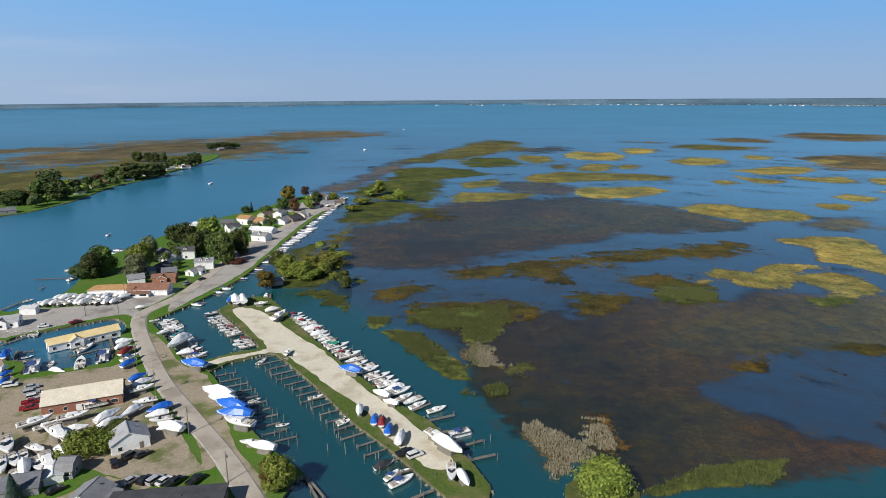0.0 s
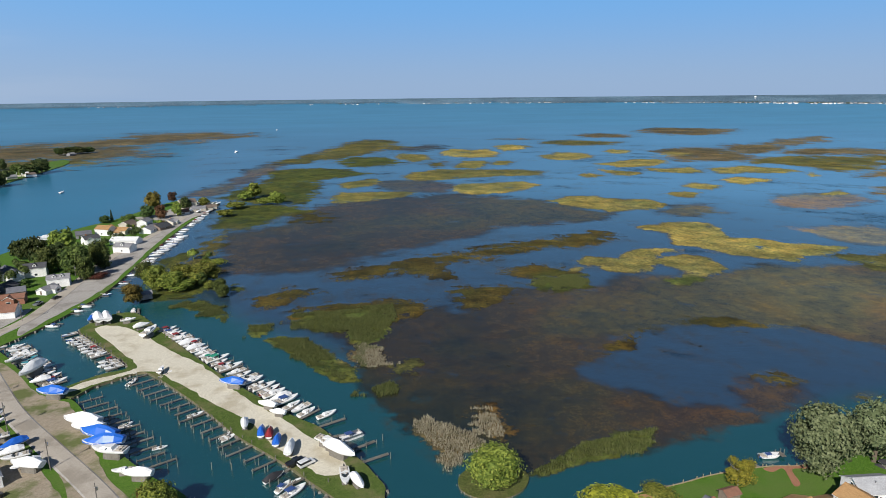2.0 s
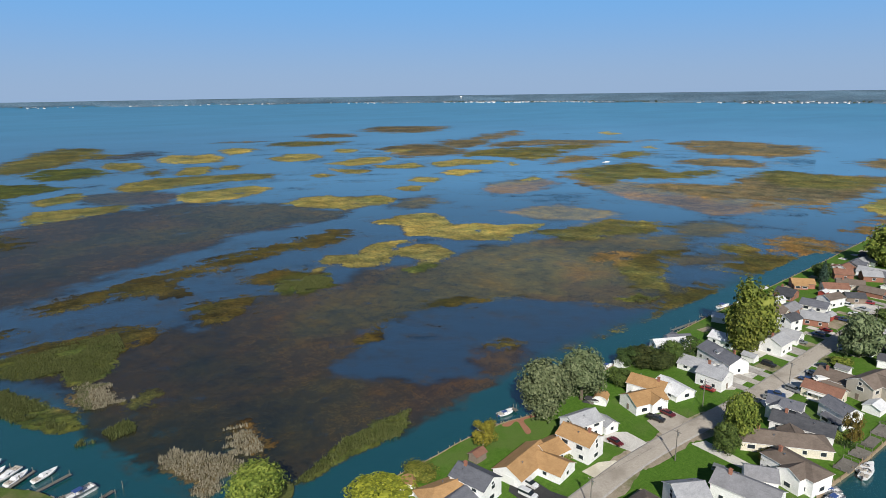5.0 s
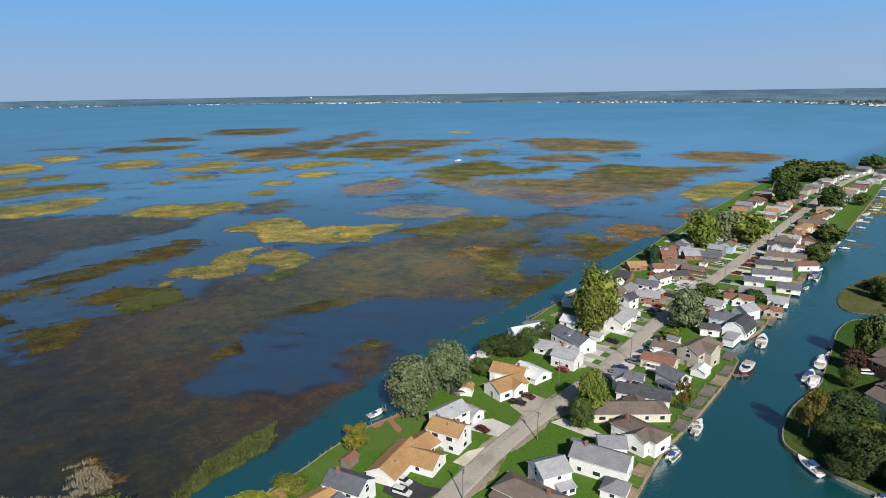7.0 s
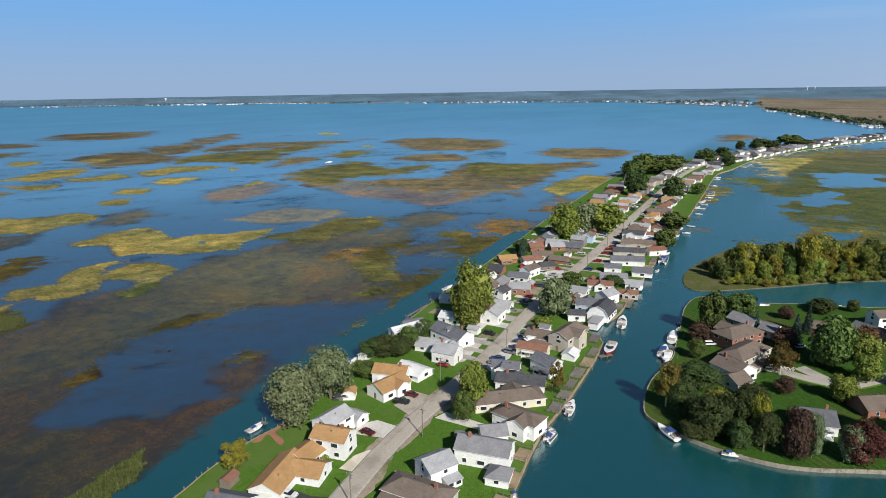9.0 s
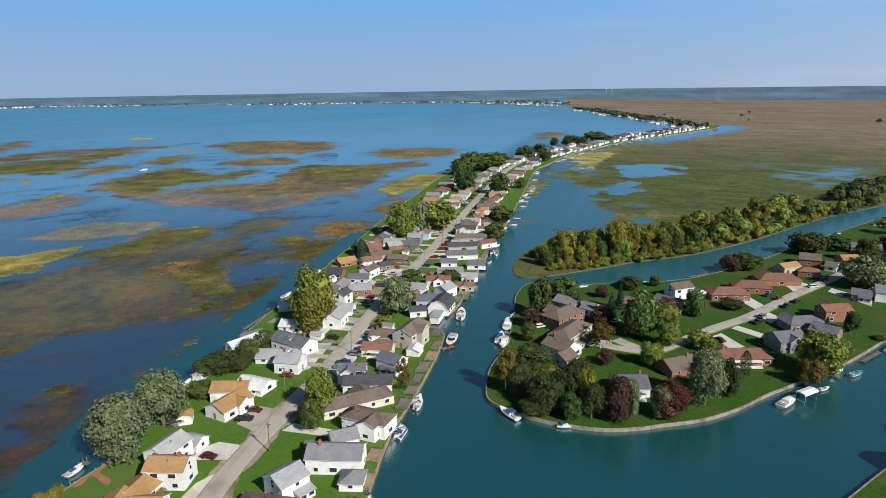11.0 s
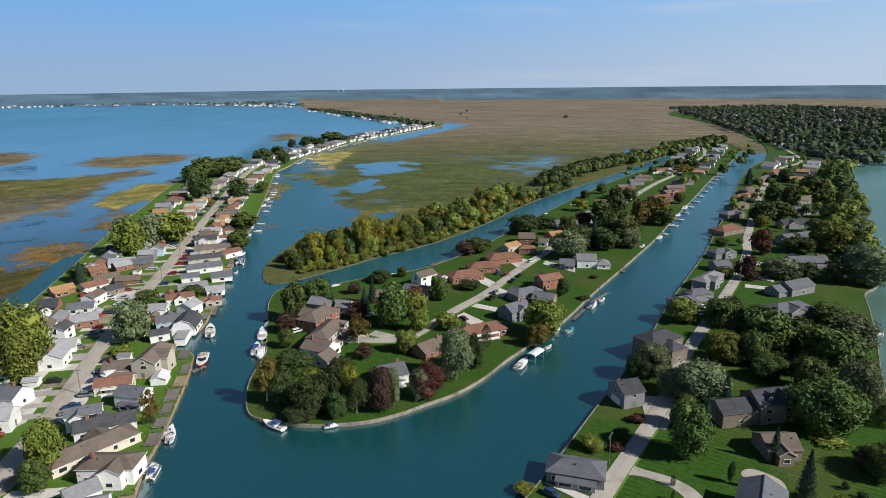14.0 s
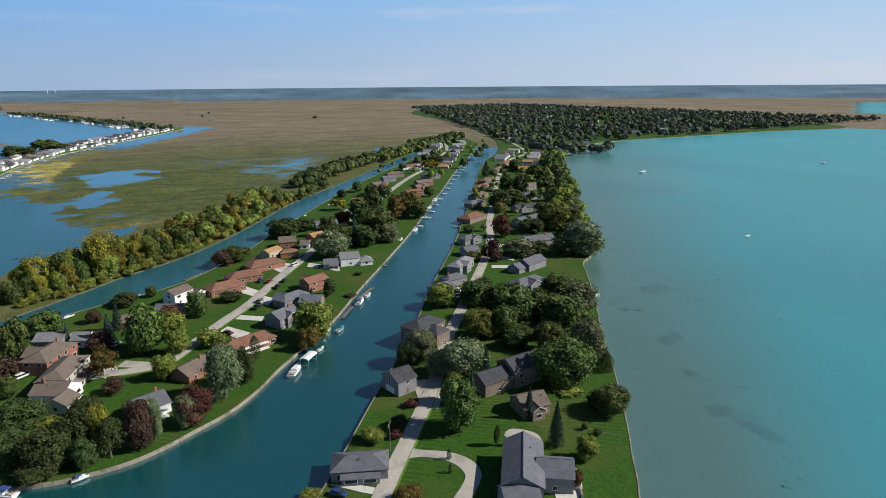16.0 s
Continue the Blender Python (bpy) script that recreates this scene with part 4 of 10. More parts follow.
def beds(x, y, sunken):
    """How deep inside a plant bed each place lies, and the colour of that bed."""
    away = np.hypot(x, y)
    wx = x + (fractal(x, y, 45, 3, 5) - 0.5) * 52 * np.clip(away / 500, .3, 2.2) + (fractal(x, y, 12, 5, 3) - 0.5) * 14
    wy = y + (fractal(x, y, 45, 11, 5) - 0.5) * 52 * np.clip(away / 500, .3, 2.2) + (fractal(x, y, 12, 13, 3) - 0.5) * 14
    best = np.full(x.shape, -1.0)
    tone = np.zeros(x.shape + (3,))
    weight = np.full(x.shape, 1e-6)
    for px, py, a, b, turn, kind, amp in PATCHES:
        if (kind in SUNKEN) != sunken:
            continue
        c, s = math.cos(turn), math.sin(turn)
        u, v = ((wx - px) * c + (wy - py) * s) / a, (-(wx - px) * s + (wy - py) * c) / b
        d = 1.0 - np.sqrt(u * u + v * v)
        best = np.maximum(best, np.minimum(d * 1.35 + 0.08, 1.0) * amp + (fractal(x, y, 95, 29, 4) - 0.5) * 0.9)
        w = np.clip(d + 0.25, 0, None) ** 2
        tone += w[..., None] * np.array(TONES[kind])
        weight += w
    tone /= weight[..., None]
    amp = 0.010 if sunken else 0.007
    wx = x + (fractal(x, y, 45, 3, 5) - 0.5) * away * 2 * amp + (fractal(x, y, 9, 5, 3) - 0.5) * away * amp
    wy = y + (fractal(x, y, 45, 11, 5) - 0.5) * away * 2 * amp + (fractal(x, y, 9, 13, 3) - 0.5) * away * amp
    for kind, poly in BEDS:
        if (kind in SUNKEN) != sunken:
            continue
        lo, hi = poly.min(0), poly.max(0)
        m = 30 + 0.05 * np.hypot(*poly.mean(0))
        near = (x > lo[0] - m) & (x < hi[0] + m) & (y > lo[1] - m) & (y < hi[1] + m)
        if not near.any():
            continue
        d = inside(wx[near], wy[near], poly) / np.maximum(1.5, away[near] * EDGE.get(kind, 0.030 if sunken else 0.02))
        best[near] = np.maximum(best[near], np.clip(d, -1.0, 0.9))
        w = soft(d, -1.0, 0.5)[:, None]
        tone[near] = tone[near] * (1 - w) + np.array(TONES[kind]) * w
    lr, an = np.log(away + 1) * 500, np.arctan2(x, y) * 500
    ragged = (fractal(lr, an, 24, 71, 4) - 0.5) * (1.6 if sunken else 0.7)
    ragged += (fractal(lr * 2.6, an * 0.9, 15, 73, 5) - 0.5) * (1.6 if sunken else 2.0)
    lively = np.clip(best + 1, 0, 0.5) * 2
    return best + ragged * lively, tone


def near_line(x, y, x0, y0, x1, y1):
    dx, dy = x1 - x0, y1 - y0
    t = np.clip(((x - x0) * dx + (y - y0) * dy) / (dx * dx + dy * dy), 0, 1)
    return np.hypot(x - x0 - t * dx, y - y0 - t * dy)


def soft(v, lo, hi):
    t = np.clip((v - lo) / (hi - lo), 0, 1)
    return t * t * (3 - 2 * t)


def water_sheet():
    """Rings that widen with the distance, out to the far shore; lake and shore are bent up to fit the camera's horizon.
    """
    bear = np.concatenate([np.arange(-48, -38, 0.4), np.arange(-38, 86, 0.17), np.arange(86, 172, 0.34), np.arange(172, 312, 5.0)])
    dist = [0.0, 30.0]
    while dist[-1] < 4940:
        dist.append(dist[-1] + max(1.5 if dist[-1] > 125 else 9.0, dist[-1] * (0.009 if dist[-1] < 1000 else 0.013 if dist[-1] < 2500 else 0.03)))
    dist = np.array([0.05, 9.0, 20.0] + dist[1:])
    dist[-1] = 4940
    A, R = np.meshgrid(np.radians(bear), dist)
    X, Y = R * np.sin(A), R * np.cos(A)
    deg = np.degrees(A)
    # distance of the far shore by bearing, and the land that rises behind it, shaped to fit the camera's view
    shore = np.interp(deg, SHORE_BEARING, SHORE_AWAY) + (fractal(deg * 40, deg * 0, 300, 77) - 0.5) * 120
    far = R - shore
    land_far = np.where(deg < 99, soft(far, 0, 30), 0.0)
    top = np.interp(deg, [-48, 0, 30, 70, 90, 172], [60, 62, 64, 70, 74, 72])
    # lake surface lifted past 2900 m so its far edge fits the camera's view
    water_height = np.where((deg < 99) | (deg > 200), 22 * np.clip((R - 2900) / 1800, 0, 1.2) ** 2, 0)
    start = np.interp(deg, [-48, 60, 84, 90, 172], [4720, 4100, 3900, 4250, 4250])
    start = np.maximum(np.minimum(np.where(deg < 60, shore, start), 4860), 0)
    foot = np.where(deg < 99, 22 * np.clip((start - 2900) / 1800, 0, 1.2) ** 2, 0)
    rise = np.maximum(water_height, np.where(R > start, foot + (top - foot) * np.clip((R - start) / (4940 - start), 0, 1), 0))
    cover, tone = beds(X, Y, False)
    sunk, stone = beds(X, Y, True)
    # a fringe of thin weed round every reed bed
    fringe = cover * 0.8 - 0.3 + (fractal(X, Y, 60, 87, 4) - 0.5) * 1.4
    fringe = -1 + (fringe + 1) * soft(cover, -1.0, -0.55)
    stone = np.where((fringe > sunk)[..., None], np.array((0.066, 0.058, 0.026)), stone)
    sunk = np.maximum(sunk, fringe)
    sunk = np.where((Y < np.interp(X, [300, 380, 470, 560, 700, 860, 1000, 1400, 2100, 4900], [16, -39, -109, -180, -294, -414, -494, -694, -994, -2600])) & (deg > 76), -1.5, sunk)
    sunk = np.where((deg > 78) & (R > 750) & (Y > 170), -1.5, sunk)
    # thin weed scattered over the floor of the shallow pools
    sunk = np.maximum(sunk, np.where((deg > -12) & (deg < 66) & (R < 1500), -0.7 + (fractal(np.log(R) * 1100, A * 500, 40, 89, 5) - 0.5) * np.interp(R, [250, 500], [1.3, 2.2]) - 0.5 * soft(R, 1000, 1500), -1.5))
    # older and younger growth within the beds
    age = fractal(X, Y, 38, 57, 5)[..., None]
    tone = tone * (0.55 + 0.9 * fractal(np.log(R) * 500, A * 500, 11, 83, 3))[..., None] * (0.68 + 0.64 * age) * (1 + (age - 0.5) * np.array((0.5, 0.1, -0.5)))
    # apart from growth, bed tones rise with bearing, from 1.0 to 1.45
    tone = tone * np.interp(deg, [30, 55], [1.0, 1.45])[..., None]
    # grass marsh and the brown plain inland, between the far street's canal, the wooded bank and the town
    north = np.interp(X, [560, 633, 759, 824, 940, 1066, 1200, 1331, 1440, 1600, 2172, 3114, 4900], [40, 40, 40, 36, 16, -28, -90, -160, -225, -300, -110, 140, 400])
    south = np.interp(X, [300, 380, 470, 560, 700, 860, 1000, 1400, 2100, 2600, 4900], [10, -45, -115, -185, -300, -420, -500, -700, -1000, -1400, -2600])
    grass = soft(north - Y, 0, 60) * soft(Y - south, 0, 30) * soft(X, 470, 560)
    pools = 1.7 * soft(fractal(X, Y, 130, 33, 4), 0.5, 0.62) * soft(-X, -1000, -640) * soft(Y - south, 40, 110)
    for qx, qy, qa, qb in ((767, -40, 60, 22), (634, -31, 42, 13), (501, -41, 26, 10), (700, -70, 40, 8), (590, -75, 26, 7)):
        pools = np.maximum(pools, 2.6 * soft(1.5 - np.hypot((X - qx) / qa, (Y - qy) / qb) + (fractal(X, Y, 22, 35, 3) - .5) * 1.2, 0.2, 0.8))
    cover = np.maximum(cover, grass * 1.6 - 0.6 - pools)
    dry = soft(R, 720, 1500)[..., None]
    tone = np.where((grass > 0.4)[..., None], tone * 0 + np.array((0.09, 0.108, 0.038)) * (1 - dry) + np.array(TONES["plain"]) * dry, tone)
    rest = np.where((Y < south) & (deg > 99), np.where(deg < 152, soft(R, 1500, 1700), soft(R, 1560, 1640) * (1 - soft(R, 2300, 2400) * soft(-R, -3700, -3500) * soft(deg, 153, 157))), 0)
    rest = np.maximum(rest, np.where((deg > 97) & (deg < 124), soft(R, 1650, 1760), 0))
    rest = np.maximum(rest, np.where((deg > 108) & (deg < 133) & (Y < south + 60), soft(R, 985, 1040), 0))
    cover = np.maximum(cover, rest * 2.2 - 1)
    tone = np.where((rest > 0.5)[..., None], np.array((0.09, 0.108, 0.038)) * (1 - dry) + np.array(TONES["plain"]) * dry, tone)
    wood_far = np.where(deg > 84, soft(R, 4200, 4280), 0) * (deg < 172)
    dryfar = land_far * soft(deg, 84, 88)
    cover = np.maximum(cover, dryfar * 2 - 1)
    tone = np.where((dryfar > 0.5)[..., None], np.array(TONES["plain"]), tone)
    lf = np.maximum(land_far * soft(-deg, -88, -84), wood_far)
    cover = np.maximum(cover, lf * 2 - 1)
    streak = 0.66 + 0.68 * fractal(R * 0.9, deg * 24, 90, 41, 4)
    # far land painted blue: distance haze put into its base colour
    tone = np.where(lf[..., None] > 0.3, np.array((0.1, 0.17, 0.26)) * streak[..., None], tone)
    # streaks in the plain
    tone = tone * (0.5 + 1.0 * fractal(np.log(R) * 900, A * 260, 12, 23, 5))[..., None]
    # water colours: open lake, river, marsh pools, canals, the turquoise lake behind the shore strip; some reflected
    # sky is painted in
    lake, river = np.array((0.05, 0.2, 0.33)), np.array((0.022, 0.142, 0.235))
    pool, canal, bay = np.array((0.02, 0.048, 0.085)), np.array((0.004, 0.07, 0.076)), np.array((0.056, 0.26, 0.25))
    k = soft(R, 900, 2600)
    # pools brighten with distance and bearing: reflected sky put into their colour
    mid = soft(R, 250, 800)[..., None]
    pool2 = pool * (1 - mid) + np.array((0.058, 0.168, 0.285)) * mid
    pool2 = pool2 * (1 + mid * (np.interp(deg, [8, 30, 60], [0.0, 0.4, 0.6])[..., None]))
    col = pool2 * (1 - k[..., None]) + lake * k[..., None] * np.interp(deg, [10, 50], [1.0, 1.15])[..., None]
    kr = soft(-(X + Y * 0.12), 60, 150) * soft(-R, -2200, -1200)
    col = col * (1 - kr[..., None]) + river * kr[..., None]
    kc = np.maximum.reduce([1 - soft(near_line(X, Y, 60, 90, 640, 70), 40, 70) * 1.0, soft(-Y, -140, -128) * soft(-(X - 330), -300, 0),
                            1 - soft(near_line(X, Y, -120, 300, 30, 130), 28, 60), 1 - soft(near_line(X, Y, 0, 118, 420, 150), 10, 26)])
    kc = np.maximum(kc, 0.9 * soft(deg, 70, 76) * soft(-R, -1500, -900) * soft(-Y, -175, -135) * (1 - 0.7 * grass))
    # canals lighten with distance, a sky reflection painted into the water colour
    canal_sky = canal + (np.array((0.022, 0.115, 0.15)) - canal) * soft(R, 150, 480)[..., None]
    col = col * (1 - kc[..., None]) + canal_sky * kc[..., None]
    kb = soft(-(Y + 60 + X * 0.66), 0, 60) * soft(deg, 118, 122)
    kb = np.maximum(kb, soft(deg, 127, 130))
    shallow = (0.75 + 0.5 * fractal(X, Y, 120, 61, 3))[..., None]
    off = -(Y + 60 + X * 0.66) + (fractal(X, Y, 90, 63, 4) - 0.5) * 0.12 * R
    # grey-green to cyan by offshore angle, placed to fit the camera's view
    far_bay = (0.8 * soft(off / R, BAY_BLEND[0], BAY_BLEND[1]) + 0.2 * soft(R, 300, 1300))[..., None]
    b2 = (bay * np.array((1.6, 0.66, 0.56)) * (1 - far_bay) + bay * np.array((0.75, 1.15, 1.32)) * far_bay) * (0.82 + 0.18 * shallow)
    b2 = b2 * (1 - 0.22 * soft(fractal(X, Y, 15, 65, 5), 0.62, 0.74) * soft(-off, -90, -30))[..., None]
    col = col * (1 - kb[..., None]) + b2 * kb[..., None]
    col = col * (0.88 + 0.24 * fractal(X, Y * 2.2, 240, 51, 4))[..., None]
    # the dredged canal along the marsh stays open
    open_water = np.min([near_line(X, Y, *p, *q) for p, q in zip(DREDGED, DREDGED[1:])], 0) + (fractal(X, Y, 30, 19, 3) - .5) * 9
    free = np.where((X > 8) & (X < 115), 1 - soft(open_water, 2, 7), 1 - soft(open_water, 8, 15))
    outer = np.min([near_line(X, Y, *p, *q) for p, q in zip(OUTER_CANAL, OUTER_CANAL[1:])], 0)
    free = np.maximum(free, 1 - soft(outer, 20, 27))
    for pool_line in INLAND_POOLS:
        free = np.maximum(free, 0.95 * soft(inside(X, Y, np.array(pool_line, dtype=float)) / (R * 0.02) + (fractal(np.log(R) * 500, A * 500, 13, 91, 4) - .5) * 5.0, -.3, 1.1))
    sunk, cover = sunk - 2.2 * free, cover - 2.2 * free
    kd = (1 - soft(open_water, 10, 26))[..., None]
    col = col * (1 - kd) + canal * kd
    # weed brightens by bearing and distance, haze painted into its colour
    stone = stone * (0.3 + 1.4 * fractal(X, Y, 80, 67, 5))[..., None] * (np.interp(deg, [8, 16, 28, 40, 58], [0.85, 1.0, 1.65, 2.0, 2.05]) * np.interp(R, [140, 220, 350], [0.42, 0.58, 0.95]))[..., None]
    tinge = (soft(fractal(X, Y, 60, 69, 5), 0.42, 0.62))[..., None]
    stone = stone * (1 - tinge) * np.array((1.06, 0.95, 0.9)) + stone * tinge * np.array((0.96, 1.06, 0.95))
    stone = np.where((sunk > -0.4)[..., None], stone, np.array(TONES["weed"]))
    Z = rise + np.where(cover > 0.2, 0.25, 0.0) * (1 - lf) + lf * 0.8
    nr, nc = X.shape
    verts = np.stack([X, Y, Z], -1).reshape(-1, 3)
    i, j = np.meshgrid(np.arange(nr - 1), np.arange(nc), indexing='ij')
    j2 = (j + 1) % nc
    faces = np.stack([i * nc + j, i * nc + j2, (i + 1) * nc + j2, (i + 1) * nc + j], -1).reshape(-1, 4)
    me = bpy.data.meshes.new("water")
    nv, nf = len(verts), len(faces)
    me.vertices.add(nv)
    me.vertices.foreach_set("co", verts.ravel())
    me.loops.add(nf * 4)
    me.loops.foreach_set("vertex_index", faces[:, ::-1].ravel())
    me.polygons.add(nf)
    me.polygons.foreach_set("loop_start", np.arange(nf) * 4)
    for name, field in (("cover", cover), ("sunk", sunk)):
        me.attributes.new(name, 'FLOAT', 'POINT').data.foreach_set("value", field.ravel().astype(np.float32))
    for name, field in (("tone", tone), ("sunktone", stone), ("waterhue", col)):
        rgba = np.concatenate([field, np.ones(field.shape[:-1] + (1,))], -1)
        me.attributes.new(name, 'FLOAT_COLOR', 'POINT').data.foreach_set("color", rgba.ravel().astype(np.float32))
    me.update()
    me.validate()
    me.polygons.foreach_set("use_smooth", np.ones(nf, dtype=bool))
    me.materials.append(MATS["waterland"])
    ob = new("water", me)
    return tagged(ob, "blue-green lake, canals and marsh with beds of reeds and water plants", "water", kind="structure")


def waterland():
    m, n, b = nodes_of("waterland")
    out = next(q for q in n.nodes if q.type == 'OUTPUT_MATERIAL')

    def attr(name):
        a = n.nodes.new("ShaderNodeAttribute")
        a.attribute_name = name
        return a
    f1 = noise_node(n, 0.045, 6, 0.72)
    f2 = noise_node(n, 0.55, 7, 0.78)
    ripple = noise_node(n, 0.9, 4, 0.6)
    water_height = noise_node(n, 0.11, 3, 0.6)
    f5 = noise_node(n, 0.13, 6, 0.75, (1.0, 0.8, 1.0))
    detail = maths(n, 'ADD', maths(n, 'MULTIPLY', maths(n, 'SUBTRACT', f1, 0.5), 2.4), maths(n, 'MULTIPLY', maths(n, 'SUBTRACT', f2, 0.5), 2.4))
    detail = maths(n, 'ADD', detail, maths(n, 'MULTIPLY', maths(n, 'SUBTRACT', f5, 0.5), 2.6))
    emergent = step(n, maths(n, 'ADD', attr("cover").outputs["Fac"], detail), -0.12, 0.45)
    sunken = step(n, maths(n, 'ADD', attr("sunk").outputs["Fac"], maths(n, 'MULTIPLY', detail, 0.72)), -0.85, 0.5)
    # water over the sunken plants
    speck = ramp(n, f2, [(0.34, (0.72, 0.74, 0.78)), (0.52, (1.0, 1.0, 1.0)), (0.7, (1.4, 1.34, 1.15))])
    f3 = noise_node(n, 1.9, 5, 0.8)
    f4 = noise_node(n, 0.16, 5, 0.7)
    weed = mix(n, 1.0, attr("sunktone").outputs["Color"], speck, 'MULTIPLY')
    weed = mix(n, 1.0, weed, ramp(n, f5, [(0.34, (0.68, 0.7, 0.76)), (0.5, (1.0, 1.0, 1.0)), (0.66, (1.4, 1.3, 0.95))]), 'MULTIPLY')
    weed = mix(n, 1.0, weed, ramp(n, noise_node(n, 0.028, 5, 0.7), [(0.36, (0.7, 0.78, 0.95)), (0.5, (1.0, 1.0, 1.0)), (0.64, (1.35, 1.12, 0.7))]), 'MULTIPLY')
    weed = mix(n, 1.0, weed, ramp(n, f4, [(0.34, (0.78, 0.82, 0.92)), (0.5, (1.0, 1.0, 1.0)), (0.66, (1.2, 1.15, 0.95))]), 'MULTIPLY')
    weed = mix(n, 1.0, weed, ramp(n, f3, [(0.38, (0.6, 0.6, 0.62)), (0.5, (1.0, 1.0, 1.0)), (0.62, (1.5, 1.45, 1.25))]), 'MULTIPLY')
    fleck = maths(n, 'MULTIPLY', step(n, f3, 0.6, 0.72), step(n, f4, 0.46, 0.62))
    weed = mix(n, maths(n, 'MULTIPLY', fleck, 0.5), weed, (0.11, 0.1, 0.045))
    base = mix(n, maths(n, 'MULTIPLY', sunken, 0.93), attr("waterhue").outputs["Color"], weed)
    n.links.new(base, b.inputs["Base Color"])
    b.inputs["IOR"].default_value = 1.33
    n.links.new(maths(n, 'ADD', maths(n, 'MULTIPLY', sunken, 0.22), 0.2), b.inputs["Roughness"])
    b.inputs["Specular IOR Level"].default_value = 0.0
    # the sky on a ruffled surface: less of it at a flat angle than a still pool would show
    gloss = n.nodes.new("ShaderNodeBsdfGlossy")
    gloss.inputs["Roughness"].default_value = 0.22
    fres = n.nodes.new("ShaderNodeFresnel")
    fres.inputs["IOR"].default_value = 1.33
    shine = maths(n, 'MINIMUM', maths(n, 'MULTIPLY', fres.outputs[0], 0.62), 0.3)
    shine = maths(n, 'MULTIPLY', shine, maths(n, 'SUBTRACT', 1.0, maths(n, 'MULTIPLY', sunken, 0.55)))
    wet = n.nodes.new("ShaderNodeMixShader")
    n.links.new(shine, wet.inputs[0])
    n.links.new(b.outputs[0], wet.inputs[1])
    n.links.new(gloss.outputs[0], wet.inputs[2])
    bump(n, gloss, maths(n, 'ADD', maths(n, 'MULTIPLY', ripple, 0.35), water_height), 0.35, 0.5)
    # plants above the water
    p = n.nodes.new("ShaderNodeBsdfPrincipled")
    tuft = ramp(n, f2, [(0.32, (0.38, 0.4, 0.4)), (0.5, (1.0, 1.0, 1.0)), (0.68, (1.8, 1.65, 1.4))])
    drift = mix(n, 1.0, ramp(n, f1, [(0.35, (0.68, 0.82, 0.78)), (0.65, (1.3, 1.15, 1.05))]), ramp(n, f5, [(0.36, (0.6, 0.68, 0.7)), (0.52, (1.0, 1.0, 1.0)), (0.66, (1.35, 1.25, 1.0))]), 'MULTIPLY')
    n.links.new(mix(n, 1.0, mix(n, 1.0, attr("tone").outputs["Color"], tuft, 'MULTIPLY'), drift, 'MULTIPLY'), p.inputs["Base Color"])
    p.inputs["Roughness"].default_value = 0.95
    p.inputs["Specular IOR Level"].default_value = 0.15
    bump(n, p, f2, 0.8, 1.2)
    s = n.nodes.new("ShaderNodeMixShader")
    n.links.new(emergent, s.inputs[0])
    n.links.new(wet.outputs[0], s.inputs[1])
    n.links.new(p.outputs[0], s.inputs[2])
    n.links.new(s.outputs[0], out.inputs["Surface"])


waterland()
water_sheet()


def tufts():
    """Reed stems where the beds lie near the shores: small fans of blades, one object a kind of reed."""
    rng = np.random.default_rng(5)
    for material, kinds, words in (("reed_green", ("bright", "green"), "dense green reeds standing in the shallows"),
                                   ("reed_tan", ("tan",), "dry pale cattails standing in the shallows")):
        pts = []
        for kind, poly in BEDS:
            c = poly.mean(0)
            if kind not in kinds or np.hypot(*c) > 330:
                continue
            lo, hi = poly.min(0) - 3, poly.max(0) + 3
            n = int(min(40000, (hi - lo).prod() * 9.0))
            pts.append(lo + rng.random((n, 2)) * (hi - lo))
        if not pts:
            continue
        p = np.concatenate(pts)
        cover, _ = beds(p[:, 0], p[:, 1], False)
        p = p[cover + (fractal(p[:, 0], p[:, 1], 11, 8, 4) - .5) * 3.2 > 0.35]
        n = len(p)
        verts, faces = np.zeros((n, 9, 3)), []
        for k in range(3):
            ang = rng.random(n) * math.tau
            w, h, lean = 0.06 + 0.08 * rng.random(n), 0.4 + 0.9 * rng.random(n) ** 2, 0.5 * rng.random(n)
            dx, dy = np.cos(ang), np.sin(ang)
            for q, (sgn, up) in enumerate(((-1, 0), (1, 0), (0, 1))):
                verts[:, k * 3 + q, 0] = p[:, 0] + dx * w * sgn - dy * lean * up
                verts[:, k * 3 + q, 1] = p[:, 1] + dy * w * sgn + dx * lean * up
                verts[:, k * 3 + q, 2] = 0.15 + up * h
        idx = np.arange(n * 9).reshape(-1, 3)
        me = bpy.data.meshes.new("reeds")
        me.from_pydata(verts.reshape(-1, 3).tolist(), [], idx.tolist())
        me.materials.append(MATS[material])
        tagged(new("reeds", me), words, "reeds", kind="stuff")


tufts()

# ---- kinds of things ----
SHARED = {}


def shared(key, build):
    """A mesh that alike parts share."""
    if key not in SHARED:
        bm = bmesh.new()
        build(bm)
        bmesh.ops.recalc_face_normals(bm, faces=bm.faces)
        me = bpy.data.meshes.new(key)
        bm.to_mesh(me)
        bm.free()
        SHARED[key] = me
    return SHARED[key]


def put(name, key, build, material, parent, m, label=""):
    ob = hang(name, shared(key, build), material, parent, label)
    ob.matrix_basis = m
    return ob


